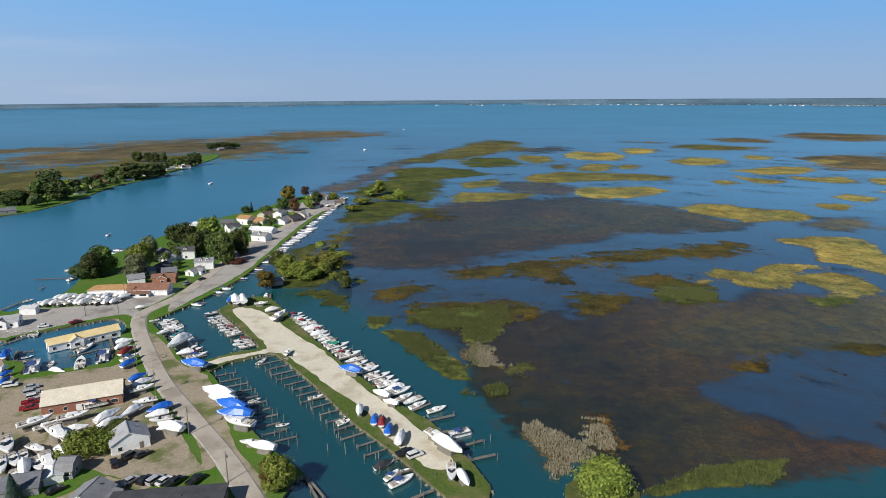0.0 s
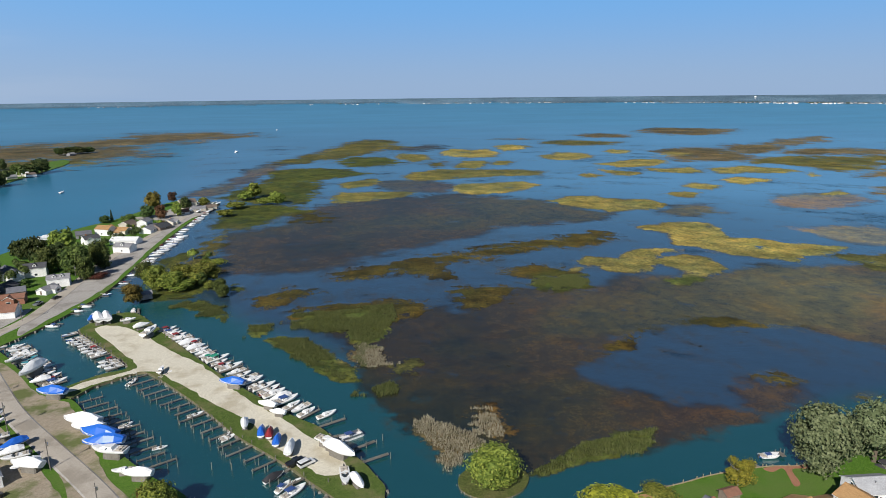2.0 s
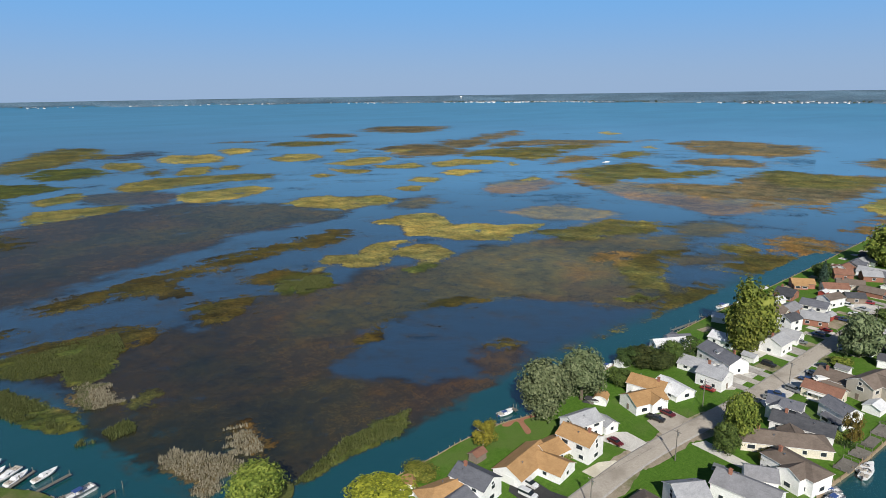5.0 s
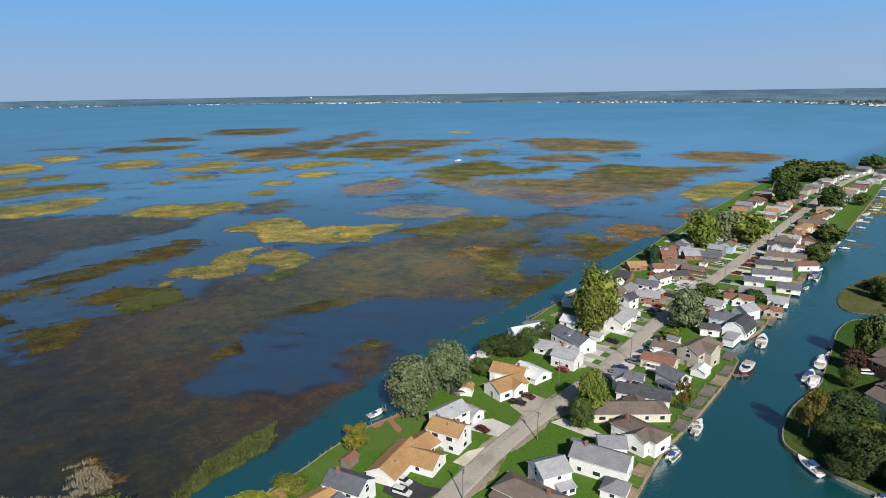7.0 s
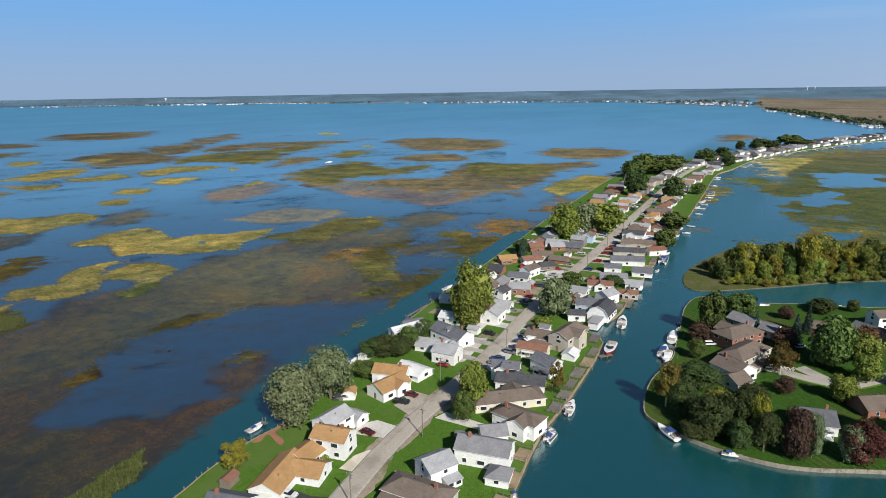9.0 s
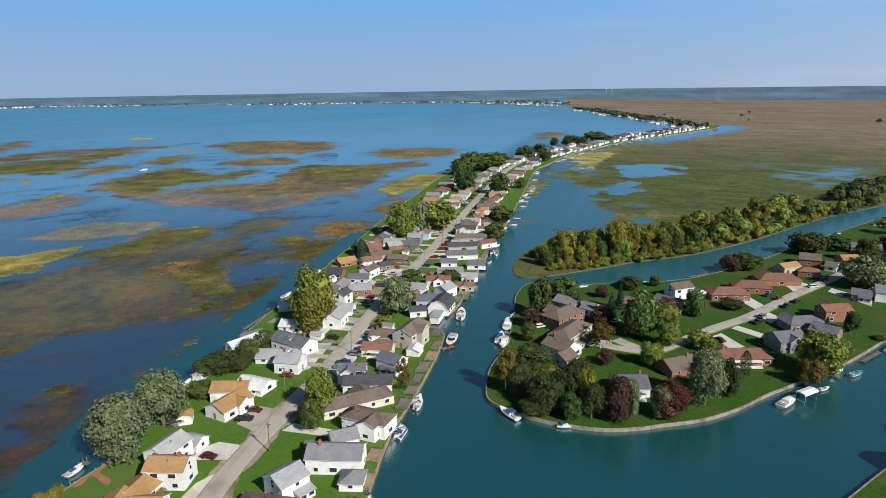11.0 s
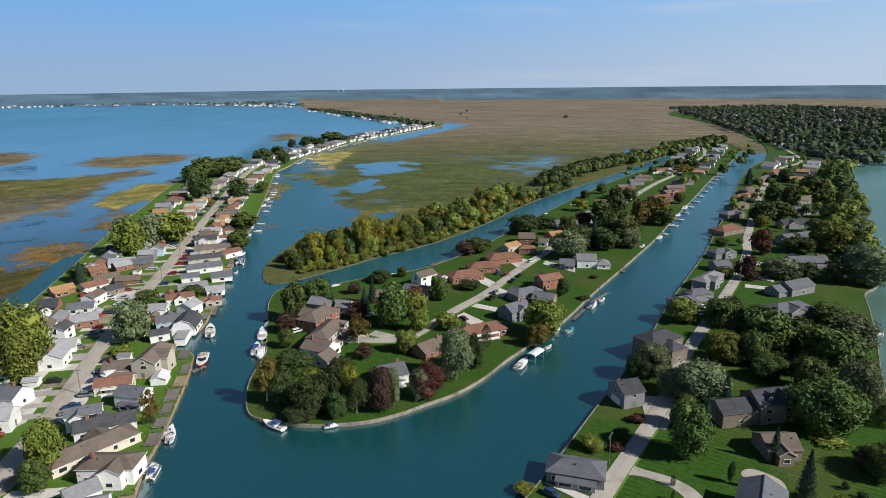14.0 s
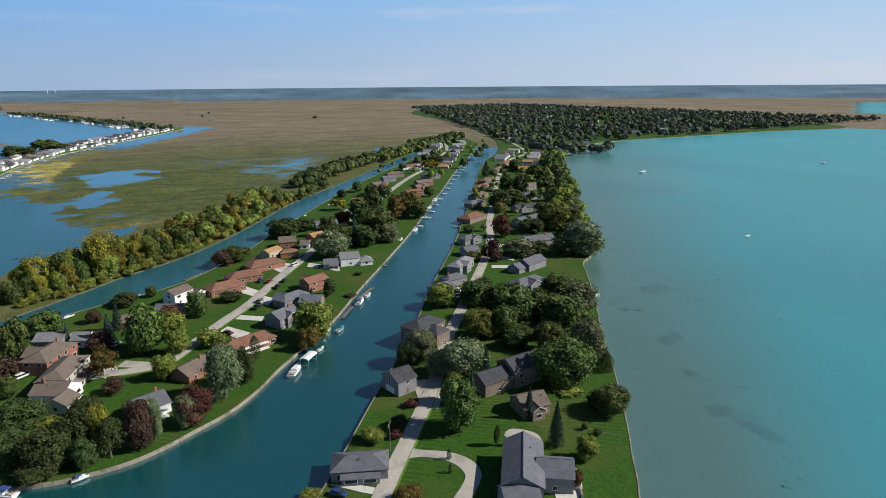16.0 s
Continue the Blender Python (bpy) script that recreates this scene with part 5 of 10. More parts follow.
def window_shape(bm):
    """Frame in the first material, the glass set back in the second."""
    rings = [[bm.verts.new((sx * a, y, sz * a)) for sx, sz in ((-1, -1), (1, -1), (1, 1), (-1, 1))] for a, y in ((.5, .05), (.5, -.07), (.44, -.07), (.44, -.02))]
    for a, b in zip(rings, rings[1:]):
        for k in range(4):
            bm.faces.new((a[k], a[(k + 1) % 4], b[(k + 1) % 4], b[k]))
    bm.faces.new(rings[-1]).material_index = 1


WINDOW = ["trim_white", "pane"]


def door_leaf(bm):
    box(bm, -.5, .5, -0.06, 0.03, 0, 1)
    for z in (0.15, 0.55):
        box(bm, -.32, .32, -0.08, -0.06, z, z + 0.3)


def garage_leaf(bm):
    box(bm, -.5, .5, -0.05, 0.03, 0, 1)
    for k in range(4):
        box(bm, -.48, .48, -0.07, -0.05, k * 0.25 + 0.02, k * 0.25 + 0.21)


ROOF_WORDS = {"tan": "tan", "brown": "grey-brown", "redbrown": "red-brown", "grey": "grey", "dark": "dark grey", "bluegrey": "blue-grey", "white": "white", "lightgrey": "pale grey",
              "yellow": "straw-yellow", "sand": "sand-coloured"}
WALL_WORDS = {"white": "white siding", "cream": "cream siding", "brick": "red brick", "grey": "grey siding", "blue": "pale blue siding", "brown": "brown siding", "beige": "beige siding", "red": "red siding"}


def roof_mesh(w, d, eave, top, kind, over=0.35, thick=0.16):
    """Roof slopes with thickness and overhang; the ridge runs along x."""
    bm = bmesh.new()
    a, b = w / 2 + over, d / 2 + over
    z0 = eave - (top - eave) * over / (d / 2)
    if kind == 'flat':
        box(bm, -a, a, -b, b, eave, eave + 0.35)
        box(bm, -a + .3, a - .3, -b + .3, b - .3, eave + 0.35, eave + 0.36)
    elif kind == 'hip':
        r = max(0.3, w / 2 - d / 2 * 0.9)
        lo = [bm.verts.new(p) for p in ((-a, -b, z0), (a, -b, z0), (a, b, z0), (-a, b, z0))]
        un = [bm.verts.new(p) for p in ((-a, -b, z0 - thick), (a, -b, z0 - thick), (a, b, z0 - thick), (-a, b, z0 - thick))]
        p, q = bm.verts.new((-r, 0, top)), bm.verts.new((r, 0, top))
        bm.faces.new((lo[0], lo[1], q, p)); bm.faces.new((lo[2], lo[3], p, q))
        bm.faces.new((lo[1], lo[2], q)); bm.faces.new((lo[3], lo[0], p))
        for i in range(4):
            bm.faces.new((lo[i], un[i], un[(i + 1) % 4], lo[(i + 1) % 4]))
        bm.faces.new(un)
        box(bm, -r - .1, r + .1, -.12, .12, top - .1, top + .05)
    elif kind == 'gambrel':
        prof = [(-b, z0), (-b * .62, eave + (top - eave) * .68), (0, top), (b * .62, eave + (top - eave) * .68), (b, z0)]
        ring = [(y, z) for y, z in prof] + [(y * .97, z - thick * 1.5) for y, z in reversed(prof)]
        loft(bm, [[(x, y, z) for y, z in ring] for x in (-a, a)])
    else:
        ring = [(-b, z0), (0, top), (b, z0), (b - .02, z0 - thick), (0, top - thick * 1.2), (-b + .02, z0 - thick)]
        loft(bm, [[(x, y, z) for y, z in ring] for x in (-a, a)])
        box(bm, -a, a, -.12, .12, top - .08, top + .06)
    bmesh.ops.recalc_face_normals(bm, faces=bm.faces)
    for f in bm.faces:
        f.normal_update()
        if abs(f.normal.z) < 0.2 and f.calc_center_median().z < top - .15 - thick:
            f.material_index = 1
    return bm


def wall_mesh(w, d, eave, top, kind):
    bm = bmesh.new()
    a, b = w / 2, d / 2
    if kind in ('hip', 'flat'):
        box(bm, -a, a, -b, b, 0, eave)
        box(bm, -a - .06, a + .06, -b - .06, b + .06, 0, 0.35)
    else:
        mid = [(b * .62, eave + (top - eave) * .66), (0, top - .2), (-b * .62, eave + (top - eave) * .66)] if kind == 'gambrel' else [(0, top - .2)]
        ring = [(-b, 0), (b, 0), (b, eave - .05)] + mid + [(-b, eave - .05)]
        loft(bm, [[(x, y, z) for y, z in ring] for x in (-a, a)])
        box(bm, -a - .06, a + .06, -b - .06, b + .06, 0, 0.35)
    bmesh.ops.recalc_face_normals(bm, faces=bm.faces)
    return bm


HOUSE_COUNT = [0]


def house(x, y, turn, w, d, top, roof, wall, kind='gable', z=LAND_Z, plain=False, name="house", chimney=None, garage=False, wing=None, dormers=0, porch=0):
    """A house of w (along the ridge) by d metres, its ridge top metres high; roof slopes, walls, windows, doors and chimney are parts."""
    HOUSE_COUNT[0] += 1
    rng = random.Random(HOUSE_COUNT[0] * 31)
    w = max(w, 4.0)
    rise = {'flat': 0.0, 'hip': d * 0.22, 'gambrel': d * 0.42, 'gable': d * 0.26}[kind]
    eave = max(2.3, top - rise)
    if kind != 'flat':
        top = max(top, eave + 0.8)
    h = new(name)
    h.matrix_basis = pose(x, y, z, 0, 0, turn)
    storeys = 2 if eave > 4.6 else 1
    label = "%s-storey %s with %s under a %s %s roof" % ("two" if storeys == 2 else "one", name.replace("_", " "), WALL_WORDS[wall], ROOF_WORDS[roof], kind if kind != 'gambrel' else "barn")
    tagged(h, label, "shed" if name == "shed" else "house")
    part("wall", wall_mesh(w, d, eave, top, kind), "wall_" + wall, h)
    part("roof", roof_mesh(w, d, eave, top, kind), ["roof_" + roof, "trim_white" if wall in ("white", "cream", "blue", "beige") else "wall_brown"], h)
    if plain:
        return h
    # windows on the four sides: side, along, up
    away = math.hypot(x, y) > 330
    if away:
        storeys = 1
    for s in range(storeys):
        zc = 1.5 + s * 2.7
        if zc + .8 > eave and s:
            continue
        for side in range(4):
            run = w if side % 2 == 0 else d
            half = d / 2 if side % 2 == 0 else w / 2
            n = max(1, int(run / 4.2)) if side % 2 == 0 else max(1, int(run / 5))
            if away:
                n = 1 if (side == 0 and math.hypot(x, y) < 800) or (side == 3 and math.hypot(x, y) < 500) else 0
            for k in range(n):
                u = (k + 0.5) / n * run - run / 2 + rng.uniform(-.4, .4)
                if s == 0 and k == n // 2 and (side == 3 or (side == 0 and garage)):
                    turned = pose(0, 0, 0, 0, 0, 90 * side)
                    big = garage and side == 3 or (garage and side == 0 and w > d)
                    m = turned @ pose(u, -half - 0.02, 0.1) @ Matrix.Diagonal((min(4.6, run * .6), 1, 2.2, 1) if big else (1.0, 1, 2.05, 1))
                    if big:
                        put("garage_door", "garage_leaf", garage_leaf, "trim_white", h, m, "white panelled garage door")
                    else:
                        put("door", "door_leaf", door_leaf, "trim_white" if wall != 'white' else "wall_brown", h, m)
                    continue
                ww = rng.choice((1.2, 1.6, 2.2))
                m = pose(0, 0, 0, 0, 0, 90 * side) @ pose(u, -half - 0.02, zc) @ Matrix.Diagonal((ww, 1, 1.35, 1))
                put("window", "window_shape", window_shape, WINDOW, h, m)
    if storeys == 2 and kind in ('gable', 'gambrel'):
        for s in (-1, 1):
            m = pose(0, 0, 0, 0, 0, 90 * s) @ pose(0, -w / 2 - .02, eave + .1) @ Matrix.Diagonal((1.1, 1, 1.1, 1))
            put("window", "window_shape", window_shape, WINDOW, h, m)
    if chimney is None:
        chimney = rng.random() < 0.14 and math.hypot(x, y) < 600
    if chimney:
        bm = bmesh.new()
        box(bm, -.4, .4, -.3, .3, eave - .3, top + .9)
        box(bm, -.48, .48, -.38, .38, top + .9, top + 1.05)
        box(bm, -.2, .2, -.15, .15, top + 1.05, top + 1.3)
        c = part("chimney", bm, "wall_brick", h, "brick chimney")
        c.matrix_basis = pose(rng.choice((-1, 1)) * w * .28, rng.uniform(-.12, .12) * d, 0)
    for k in range(1 if math.hypot(x, y) < 230 else 0):
        m = pose(rng.uniform(-.35, .35) * w, 0, 0) @ pose(0, rng.choice((-1, 1)) * d * .18, eave + (top - eave) * .55)
        put("roof_vent", "roof_vent", lambda bm: (tube(bm, 0, 0, 0, .5, .12, .12, 6), box(bm, -.2, .2, -.2, .2, .5, .6)), "metal", h, m)
    for k in range(dormers):
        u = (k + .5) / dormers * w * .7 - w * .35
        bm = bmesh.new()
        q = (top - eave)
        ring = [(-.9, 0), (.9, 0), (.9, 1.2), (0, 1.9), (-.9, 1.2)]
        loft(bm, [[(cx, yy, cz) for cx, cz in ring] for yy in (-d * .36, 0)])
        dm = part("dormer", bm, "wall_" + wall, h)
        dm.matrix_basis = pose(u, 0, eave + q * .18)
        bm = bmesh.new()
        ring = [(-1.15, 1.05), (0, 2.0), (1.15, 1.05), (1.1, .95), (0, 1.85), (-1.1, .95)]
        loft(bm, [[(cx, yy, cz) for cx, cz in ring] for yy in (-d * .38, 0)])
        part("dormer_roof", bm, "roof_" + roof, dm)
        put("window", "window_shape", window_shape, WINDOW, dm, pose(0, -d * .36 - .02, .75) @ Matrix.Diagonal((.9, 1, .9, 1)))
    pick = rng.random()
    if not wing and not dormers and not porch and kind in ('gable', 'hip') and w >= 8 and math.hypot(x, y) < 620 and pick < .8:
        side = rng.choice((-1, 1))
        u = rng.uniform(-.22, .22) * w
        if pick < .5:
            # a gabled bay across the ridge
            bw, out = min(w * .46, d * .8), rng.uniform(1.0, 2.4)
            ln = d / 2 + out
            bt = min(top - .12, eave + bw * .3)
            m = pose(u, side * ln / 2, 0, 0, 0, 90 * side)
            o = part("bay_wall", wall_mesh(ln, bw, eave, bt, 'gable'), "wall_" + wall, h)
            o.matrix_basis = m
            o = part("bay_roof", roof_mesh(ln, bw, eave, bt, 'gable', .3), ["roof_" + roof, "trim_white"], h)
            o.matrix_basis = m
            if math.hypot(x, y) < 420:
                put("window", "window_shape", window_shape, WINDOW, h, m @ pose(ln / 2 + .02, 0, 1.5, 0, 0, 90) @ Matrix.Diagonal((min(1.9, bw * .5), 1, 1.35, 1)))
        else:
            # a lean-to with its own low roof
            lw, out = w * rng.uniform(.45, .8), rng.uniform(1.8, 2.8)
            bm = bmesh.new()
            e = side * (d / 2)
            ring = [(0, 0), (out, 0), (out, 2.05), (0, 2.5)]
            loft(bm, [[(cx, e + side * cy, cz) for cy, cz in ring] for cx in (u - lw / 2, u + lw / 2)])
            bmesh.ops.recalc_face_normals(bm, faces=bm.faces)
            part("lean_to", bm, "wall_" + wall, h)
            bm = bmesh.new()
            ring = [(0, 2.62), (out + .4, 2.0), (out + .4, 2.12), (0, 2.76)]
            loft(bm, [[(cx, e + side * cy, cz) for cy, cz in ring] for cx in (u - lw / 2 - .25, u + lw / 2 + .25)])
            bmesh.ops.recalc_face_normals(bm, faces=bm.faces)
            part("lean_to_roof", bm, "roof_" + roof, h)
            if math.hypot(x, y) < 420:
                for k in (-.25, .25):
                    m = pose(u + k * lw, e + side * (out + .02), 1.25, 0, 0, 0 if side < 0 else 180) @ Matrix.Diagonal((lw * .36, 1, 1.1, 1))
                    put("window", "window_shape", window_shape, WINDOW, h, m)
    if porch:
        bm = bmesh.new()
        box(bm, -w * .3, w * .3, -d / 2 - porch, -d / 2 - .05, 2.35, 2.5)
        box(bm, -w * .3, w * .3, -d / 2 - porch, -d / 2 - .05, 0, .25)
        for sx in (-1, 0, 1):
            box(bm, sx * w * .28 - .07, sx * w * .28 + .07, -d / 2 - porch + .1, -d / 2 - porch + .24, .25, 2.35)
        part("porch", bm, "trim_white", h, "white open porch on posts")
    if wing:
        wx, wy, ww, wd, wt, wk, rot = wing
        we = max(2.2, wt - wd * .26)
        m = pose(wx, wy, 0, 0, 0, rot)
        o = part("wing_wall", wall_mesh(ww, wd, we, wt, wk), "wall_" + wall, h)
        o.matrix_basis = m
        o = part("wing_roof", roof_mesh(ww, wd, we, wt, wk), ["roof_" + roof, "trim_white" if wall in ("white", "cream", "blue", "beige") else "wall_brown"], h)
        o.matrix_basis = m
        for side in (0, 1, 2, 3):
            run, half = (ww, wd / 2) if side % 2 == 0 else (wd, ww / 2)
            if side == 1 and garage:
                put("garage_door", "garage_leaf", garage_leaf, "trim_white", h, m @ pose(0, 0, 0, 0, 0, 90) @ pose(0, -half - .02, .1) @ Matrix.Diagonal((min(4.6, run * .7), 1, 2.1, 1)), "white panelled garage door")
                continue
            put("window", "window_shape", window_shape, WINDOW, h, m @ pose(0, 0, 0, 0, 0, 90 * side) @ pose(0, -half - .02, 1.5) @ Matrix.Diagonal((1.3, 1, 1.2, 1)))
    return h


# ---- trees ----
TREE_STYLE = {
    # leaf material, bark, shape, clumps, leaf size, words
    "green": ("leaf_green", "bark", "round", 1500, .085, "broad green leafy tree"),
    "dark": ("leaf_dark", "bark", "round", 1500, .085, "dense dark green tree"),
    "olive": ("leaf_olive", "bark", "round", 1400, .085, "olive-green tree turning in autumn"),
    "silver": ("leaf_silver", "bark", "round", 2100, .074, "broad silvery-green leafy tree"),
    "tall": ("leaf_olive", "bark", "tall", 2000, .07, "tall green tree with yellowing tips"),
    "yellow": ("leaf_yellow", "bark_pale", "open", 1300, .08, "yellow autumn tree"),
    "orange": ("leaf_orange", "bark", "round", 1400, .08, "orange-brown autumn tree"),
    "red": ("leaf_red", "bark", "round", 1300, .085, "dark red maple tree"),
    "plum": ("leaf_plum", "bark", "round", 1200, .09, "purple-leaved ornamental tree"),
    "fir": ("leaf_fir", "bark", "cone", 1700, .07, "blue-green conifer"),
    "cedar": ("leaf_dark", "bark", "column", 700, .09, "narrow dark green cedar"),
    "birch": ("leaf_orange", "bark_pale", "open", 900, .075, "thin birch with sparse autumn leaves"),
    "bush": ("leaf_dark", "bark", "bush", 600, .12, "clipped dark green shrub"),
    "shrub": ("leaf_olive", "bark", "bush", 700, .11, "loose olive-green shrub"),
    "rust": ("leaf_red", "bark", "bush", 600, .11, "rust-red shrub"),
}
TREES = {}


def crown_lobes(shape, rng):
    """Centres and radii of the bulges of a crown of height 1 and radius 0.5."""
    lobes = []
    for _ in range({"round": 38, "tall": 42, "open": 24, "bush": 12}.get(shape, 0)):
        if shape == "bush":
            lobes.append((rng.uniform(-.3, .3), rng.uniform(-.3, .3), rng.uniform(.3, .65), rng.uniform(.22, .32)))
        else:
            lo, hi = {"round": (.17, .82), "tall": (.13, .86), "open": (.24, .84)}[shape]
            z = rng.uniform(lo, hi)
            wide = math.sin(min(1, max(0.08, (z - lo + .1) / (hi - lo + .16))) * math.pi) ** .5 * .36
            t = rng.random() * math.tau
            rr = wide * math.sqrt(rng.uniform(.25, 1))
            lobes.append((rr * math.cos(t), rr * math.sin(t), z, rng.uniform(.1, .22) if shape != "open" else rng.uniform(.08, .18)))
    return lobes


def crown_points(shape, lobes, count, rng):
    """Places and outward ways of the leaf clumps of a crown, lobed and with gaps."""
    res = []
    while len(res) < count:
        if shape == "cone" or shape == "column":
            z = rng.uniform(.04, .99)
            wide = .5 * (1 - z) ** .85 if shape == "cone" else .5 * min(1, (1 - z) * 3) ** .6
            tier = .75 + .25 * math.cos(z * 60) if shape == "cone" else 1
            t = rng.random() * math.tau
            rr = wide * tier * rng.uniform(.55, 1.0)
            res.append(((rr * math.cos(t), rr * math.sin(t), z), Vector((math.cos(t), math.sin(t), .4))))
        else:
            lx, ly, lz, lr = rng.choice(lobes)
            way = Vector((rng.gauss(0, 1), rng.gauss(0, 1), rng.gauss(0, 1) + .25)).normalized()
            v = way * lr * (rng.uniform(.76, 1.12) if rng.random() < .8 else rng.uniform(1.0, 1.4))
            k = (lx + v.x, ly + v.y, lz + v.z * (.8 if shape != "tall" else 1.0))
            hidden = sum((k[0] - q[0]) ** 2 + (k[1] - q[1]) ** 2 + (k[2] - q[2]) ** 2 < (q[3] * .78) ** 2 for q in lobes) > 0
            if k[2] > 0.02 and (not hidden or rng.random() < .12):
                res.append((k, way))
    return res


ICO_A, ICO_B = .5257, .8507
ICO_POINTS = [(-ICO_A, 0, ICO_B), (ICO_A, 0, ICO_B), (-ICO_A, 0, -ICO_B), (ICO_A, 0, -ICO_B), (0, ICO_B, ICO_A), (0, ICO_B, -ICO_A),
              (0, -ICO_B, ICO_A), (0, -ICO_B, -ICO_A), (ICO_B, ICO_A, 0), (-ICO_B, ICO_A, 0), (ICO_B, -ICO_A, 0), (-ICO_B, -ICO_A, 0)]
ICO_FACES = [(0, 4, 1), (0, 9, 4), (9, 5, 4), (4, 5, 8), (4, 8, 1), (8, 10, 1), (8, 3, 10), (5, 3, 8), (5, 2, 3), (2, 7, 3),
             (7, 10, 3), (7, 6, 10), (7, 11, 6), (11, 0, 6), (0, 1, 6), (6, 1, 10), (9, 0, 11), (9, 11, 2), (9, 2, 5), (7, 2, 11)]


def crown_mesh(shape, count, size, rng):
    """Leaf clumps round an added solid core in each bulge, which blocks light and sight."""
    verts, faces = [], []
    lobes = crown_lobes(shape, rng)
    for lx, ly, lz, lr in lobes:
        k = len(verts)
        q = lr * (.76 if shape != "open" else .5)
        verts += [(lx + a * q * rng.uniform(.75, 1.1), ly + b * q * rng.uniform(.75, 1.1), max(.03, lz + c * q * rng.uniform(.7, 1.0))) for a, b, c in ICO_POINTS]
        faces += [tuple(k + i for i in f) for f in ICO_FACES]
    for p, way in crown_points(shape, lobes, count, rng):
        nrm = (way * .8 + Vector((p[0] * 1.5, p[1] * 1.5, (p[2] - .45) * .9)) + Vector((rng.uniform(-.8, .8), rng.uniform(-.8, .8), rng.uniform(-.4, .9)))).normalized()
        t = nrm.orthogonal().normalized()
        t.rotate(Matrix.Rotation(rng.random() * math.tau, 3, nrm))
        b = nrm.cross(t)
        s = size * rng.uniform(.55, 1.25)
        c = Vector(p)
        k = len(verts)
        verts += [c - t * s * .55 - nrm * s * .18, c + b * s * .4, c + t * s * .6 - nrm * s * .22, c - b * s * .42 + nrm * s * .1]
        faces.append((k, k + 1, k + 2, k + 3))
    me = bpy.data.meshes.new("crown")
    me.from_pydata([tuple(v) for v in verts], [], faces)
    return me


def trunk_mesh(shape, rng):
    bm = bmesh.new()
    r = {"open": .018, "tall": .03, "cone": .022, "column": .02, "bush": .02}.get(shape, .028)
    hi = {"bush": .35, "cone": .9, "column": .7}.get(shape, .62)
    tube(bm, 0, 0, -.03, hi * .5, r * 1.5, r, 7)
    tube(bm, 0, 0, hi * .5, hi, r, r * .45, 6, (rng.uniform(-.03, .03), rng.uniform(-.03, .03)))
    if shape not in ("cone", "column"):
        for k in range(6):
            t = k / 6 * math.tau + rng.random()
            z0 = rng.uniform(.25, .5) if shape != "bush" else .1
            ln = rng.uniform(.18, .3)
            tube(bm, 0, 0, z0 * hi * 1.6, z0 * hi * 1.6 + rng.uniform(.12, .26), r * .55, r * .2, 5, (ln * math.cos(t), ln * math.sin(t)))
    bmesh.ops.recalc_face_normals(bm, faces=bm.faces)
    me = bpy.data.meshes.new("trunk")
    bm.to_mesh(me)
    bm.free()
    return me


TREE_COUNT = [0]


def tree(x, y, h, r, kind, z=LAND_Z, label=None):
    """A tree h metres high with a crown of radius r: tapered trunk with limbs, crown of many leaf clumps."""
    TREE_COUNT[0] += 1
    k = TREE_COUNT[0]
    rng = random.Random(k * 17)
    leaf, bark, shape, count, size, words = TREE_STYLE[kind]
    far = math.hypot(x, y) > 430
    small = h < 3.2
    close = math.hypot(x, y) < 235 and not small
    key = (kind, k % 3, far, small, close)
    wide = max(r, h * .12)
    m = pose(x, y, z - 0.05, 0, 0, rng.random() * 360) @ Matrix.Diagonal((wide * 2.05, wide * 2.05, h, 1))
    if key in TREES:
        ob = copy_thing(TREES[key], Matrix())
    else:
        ob = new("shrub" if shape == "bush" else "tree")
        q = random.Random(k)
        n, s = (int(count * .42), size * 1.42) if far else (int(count * .45), size * 1.4) if small else (int(count * 2.1), size * .64) if close else (int(count * 1.0), size * .92)
        hang("trunk", trunk_mesh(shape, q), bark, ob)
        hang("crown", crown_mesh(shape, n, s, q), leaf, ob)
        tagged(ob, words + " standing on the grass", "shrub" if shape == "bush" else "tree")
        TREES[key] = ob
    ob.matrix_basis = m
    return ob


# ---- boats ----


def hull_ring(x, beam, sheer, keel, n=5):
    pts = []
    for k in range(n):
        t = k / (n - 1)
        pts.append((x, -beam * (1 - t ** 2.2), sheer + (keel - sheer) * t))
    return pts + [(p[0], -p[1], p[2]) for p in reversed(pts[:-1])]


def hull_shape(bm):
    stations = [(-.5, .155, .115, .01), (-.3, .168, .115, -.02), (0, .168, .12, -.035), (.2, .145, .13, -.025), (.36, .095, .145, .01), (.46, .04, .158, .07), (.5, .004, .165, .13)]
    loft(bm, [hull_ring(*s) for s in stations])


def rim(stations, inset, z):
    return [(x, -b * inset, z + dz) for x, b, dz in stations] + [(x, b * inset, z + dz) for x, b, dz in reversed(stations)]


DECK = [(-.495, .153, 0), (-.3, .166, 0), (0, .166, .005), (.2, .143, .014), (.36, .092, .03), (.46, .037, .043), (.495, .006, .05)]


def deck_shape(bm):
    outer, lip = rim(DECK, 1.0, .117), rim(DECK, .97, .128)
    a, b = [bm.verts.new(p) for p in outer], [bm.verts.new(p) for p in lip]
    n = len(a)
    for i in range(n):
        bm.faces.new((a[i], a[(i + 1) % n], b[(i + 1) % n], b[i]))
    bm.faces.new(b)


def cockpit_shape(bm):
    box(bm, -.47, .06, -.125, .125, .129, .132)
    for x in (-.36, -.08):
        box(bm, x, x + .09, -.1, -.03, .132, .17)
        box(bm, x, x + .09, .03, .1, .132, .17)
    box(bm, -.46, -.41, -.12, .12, .132, .17)


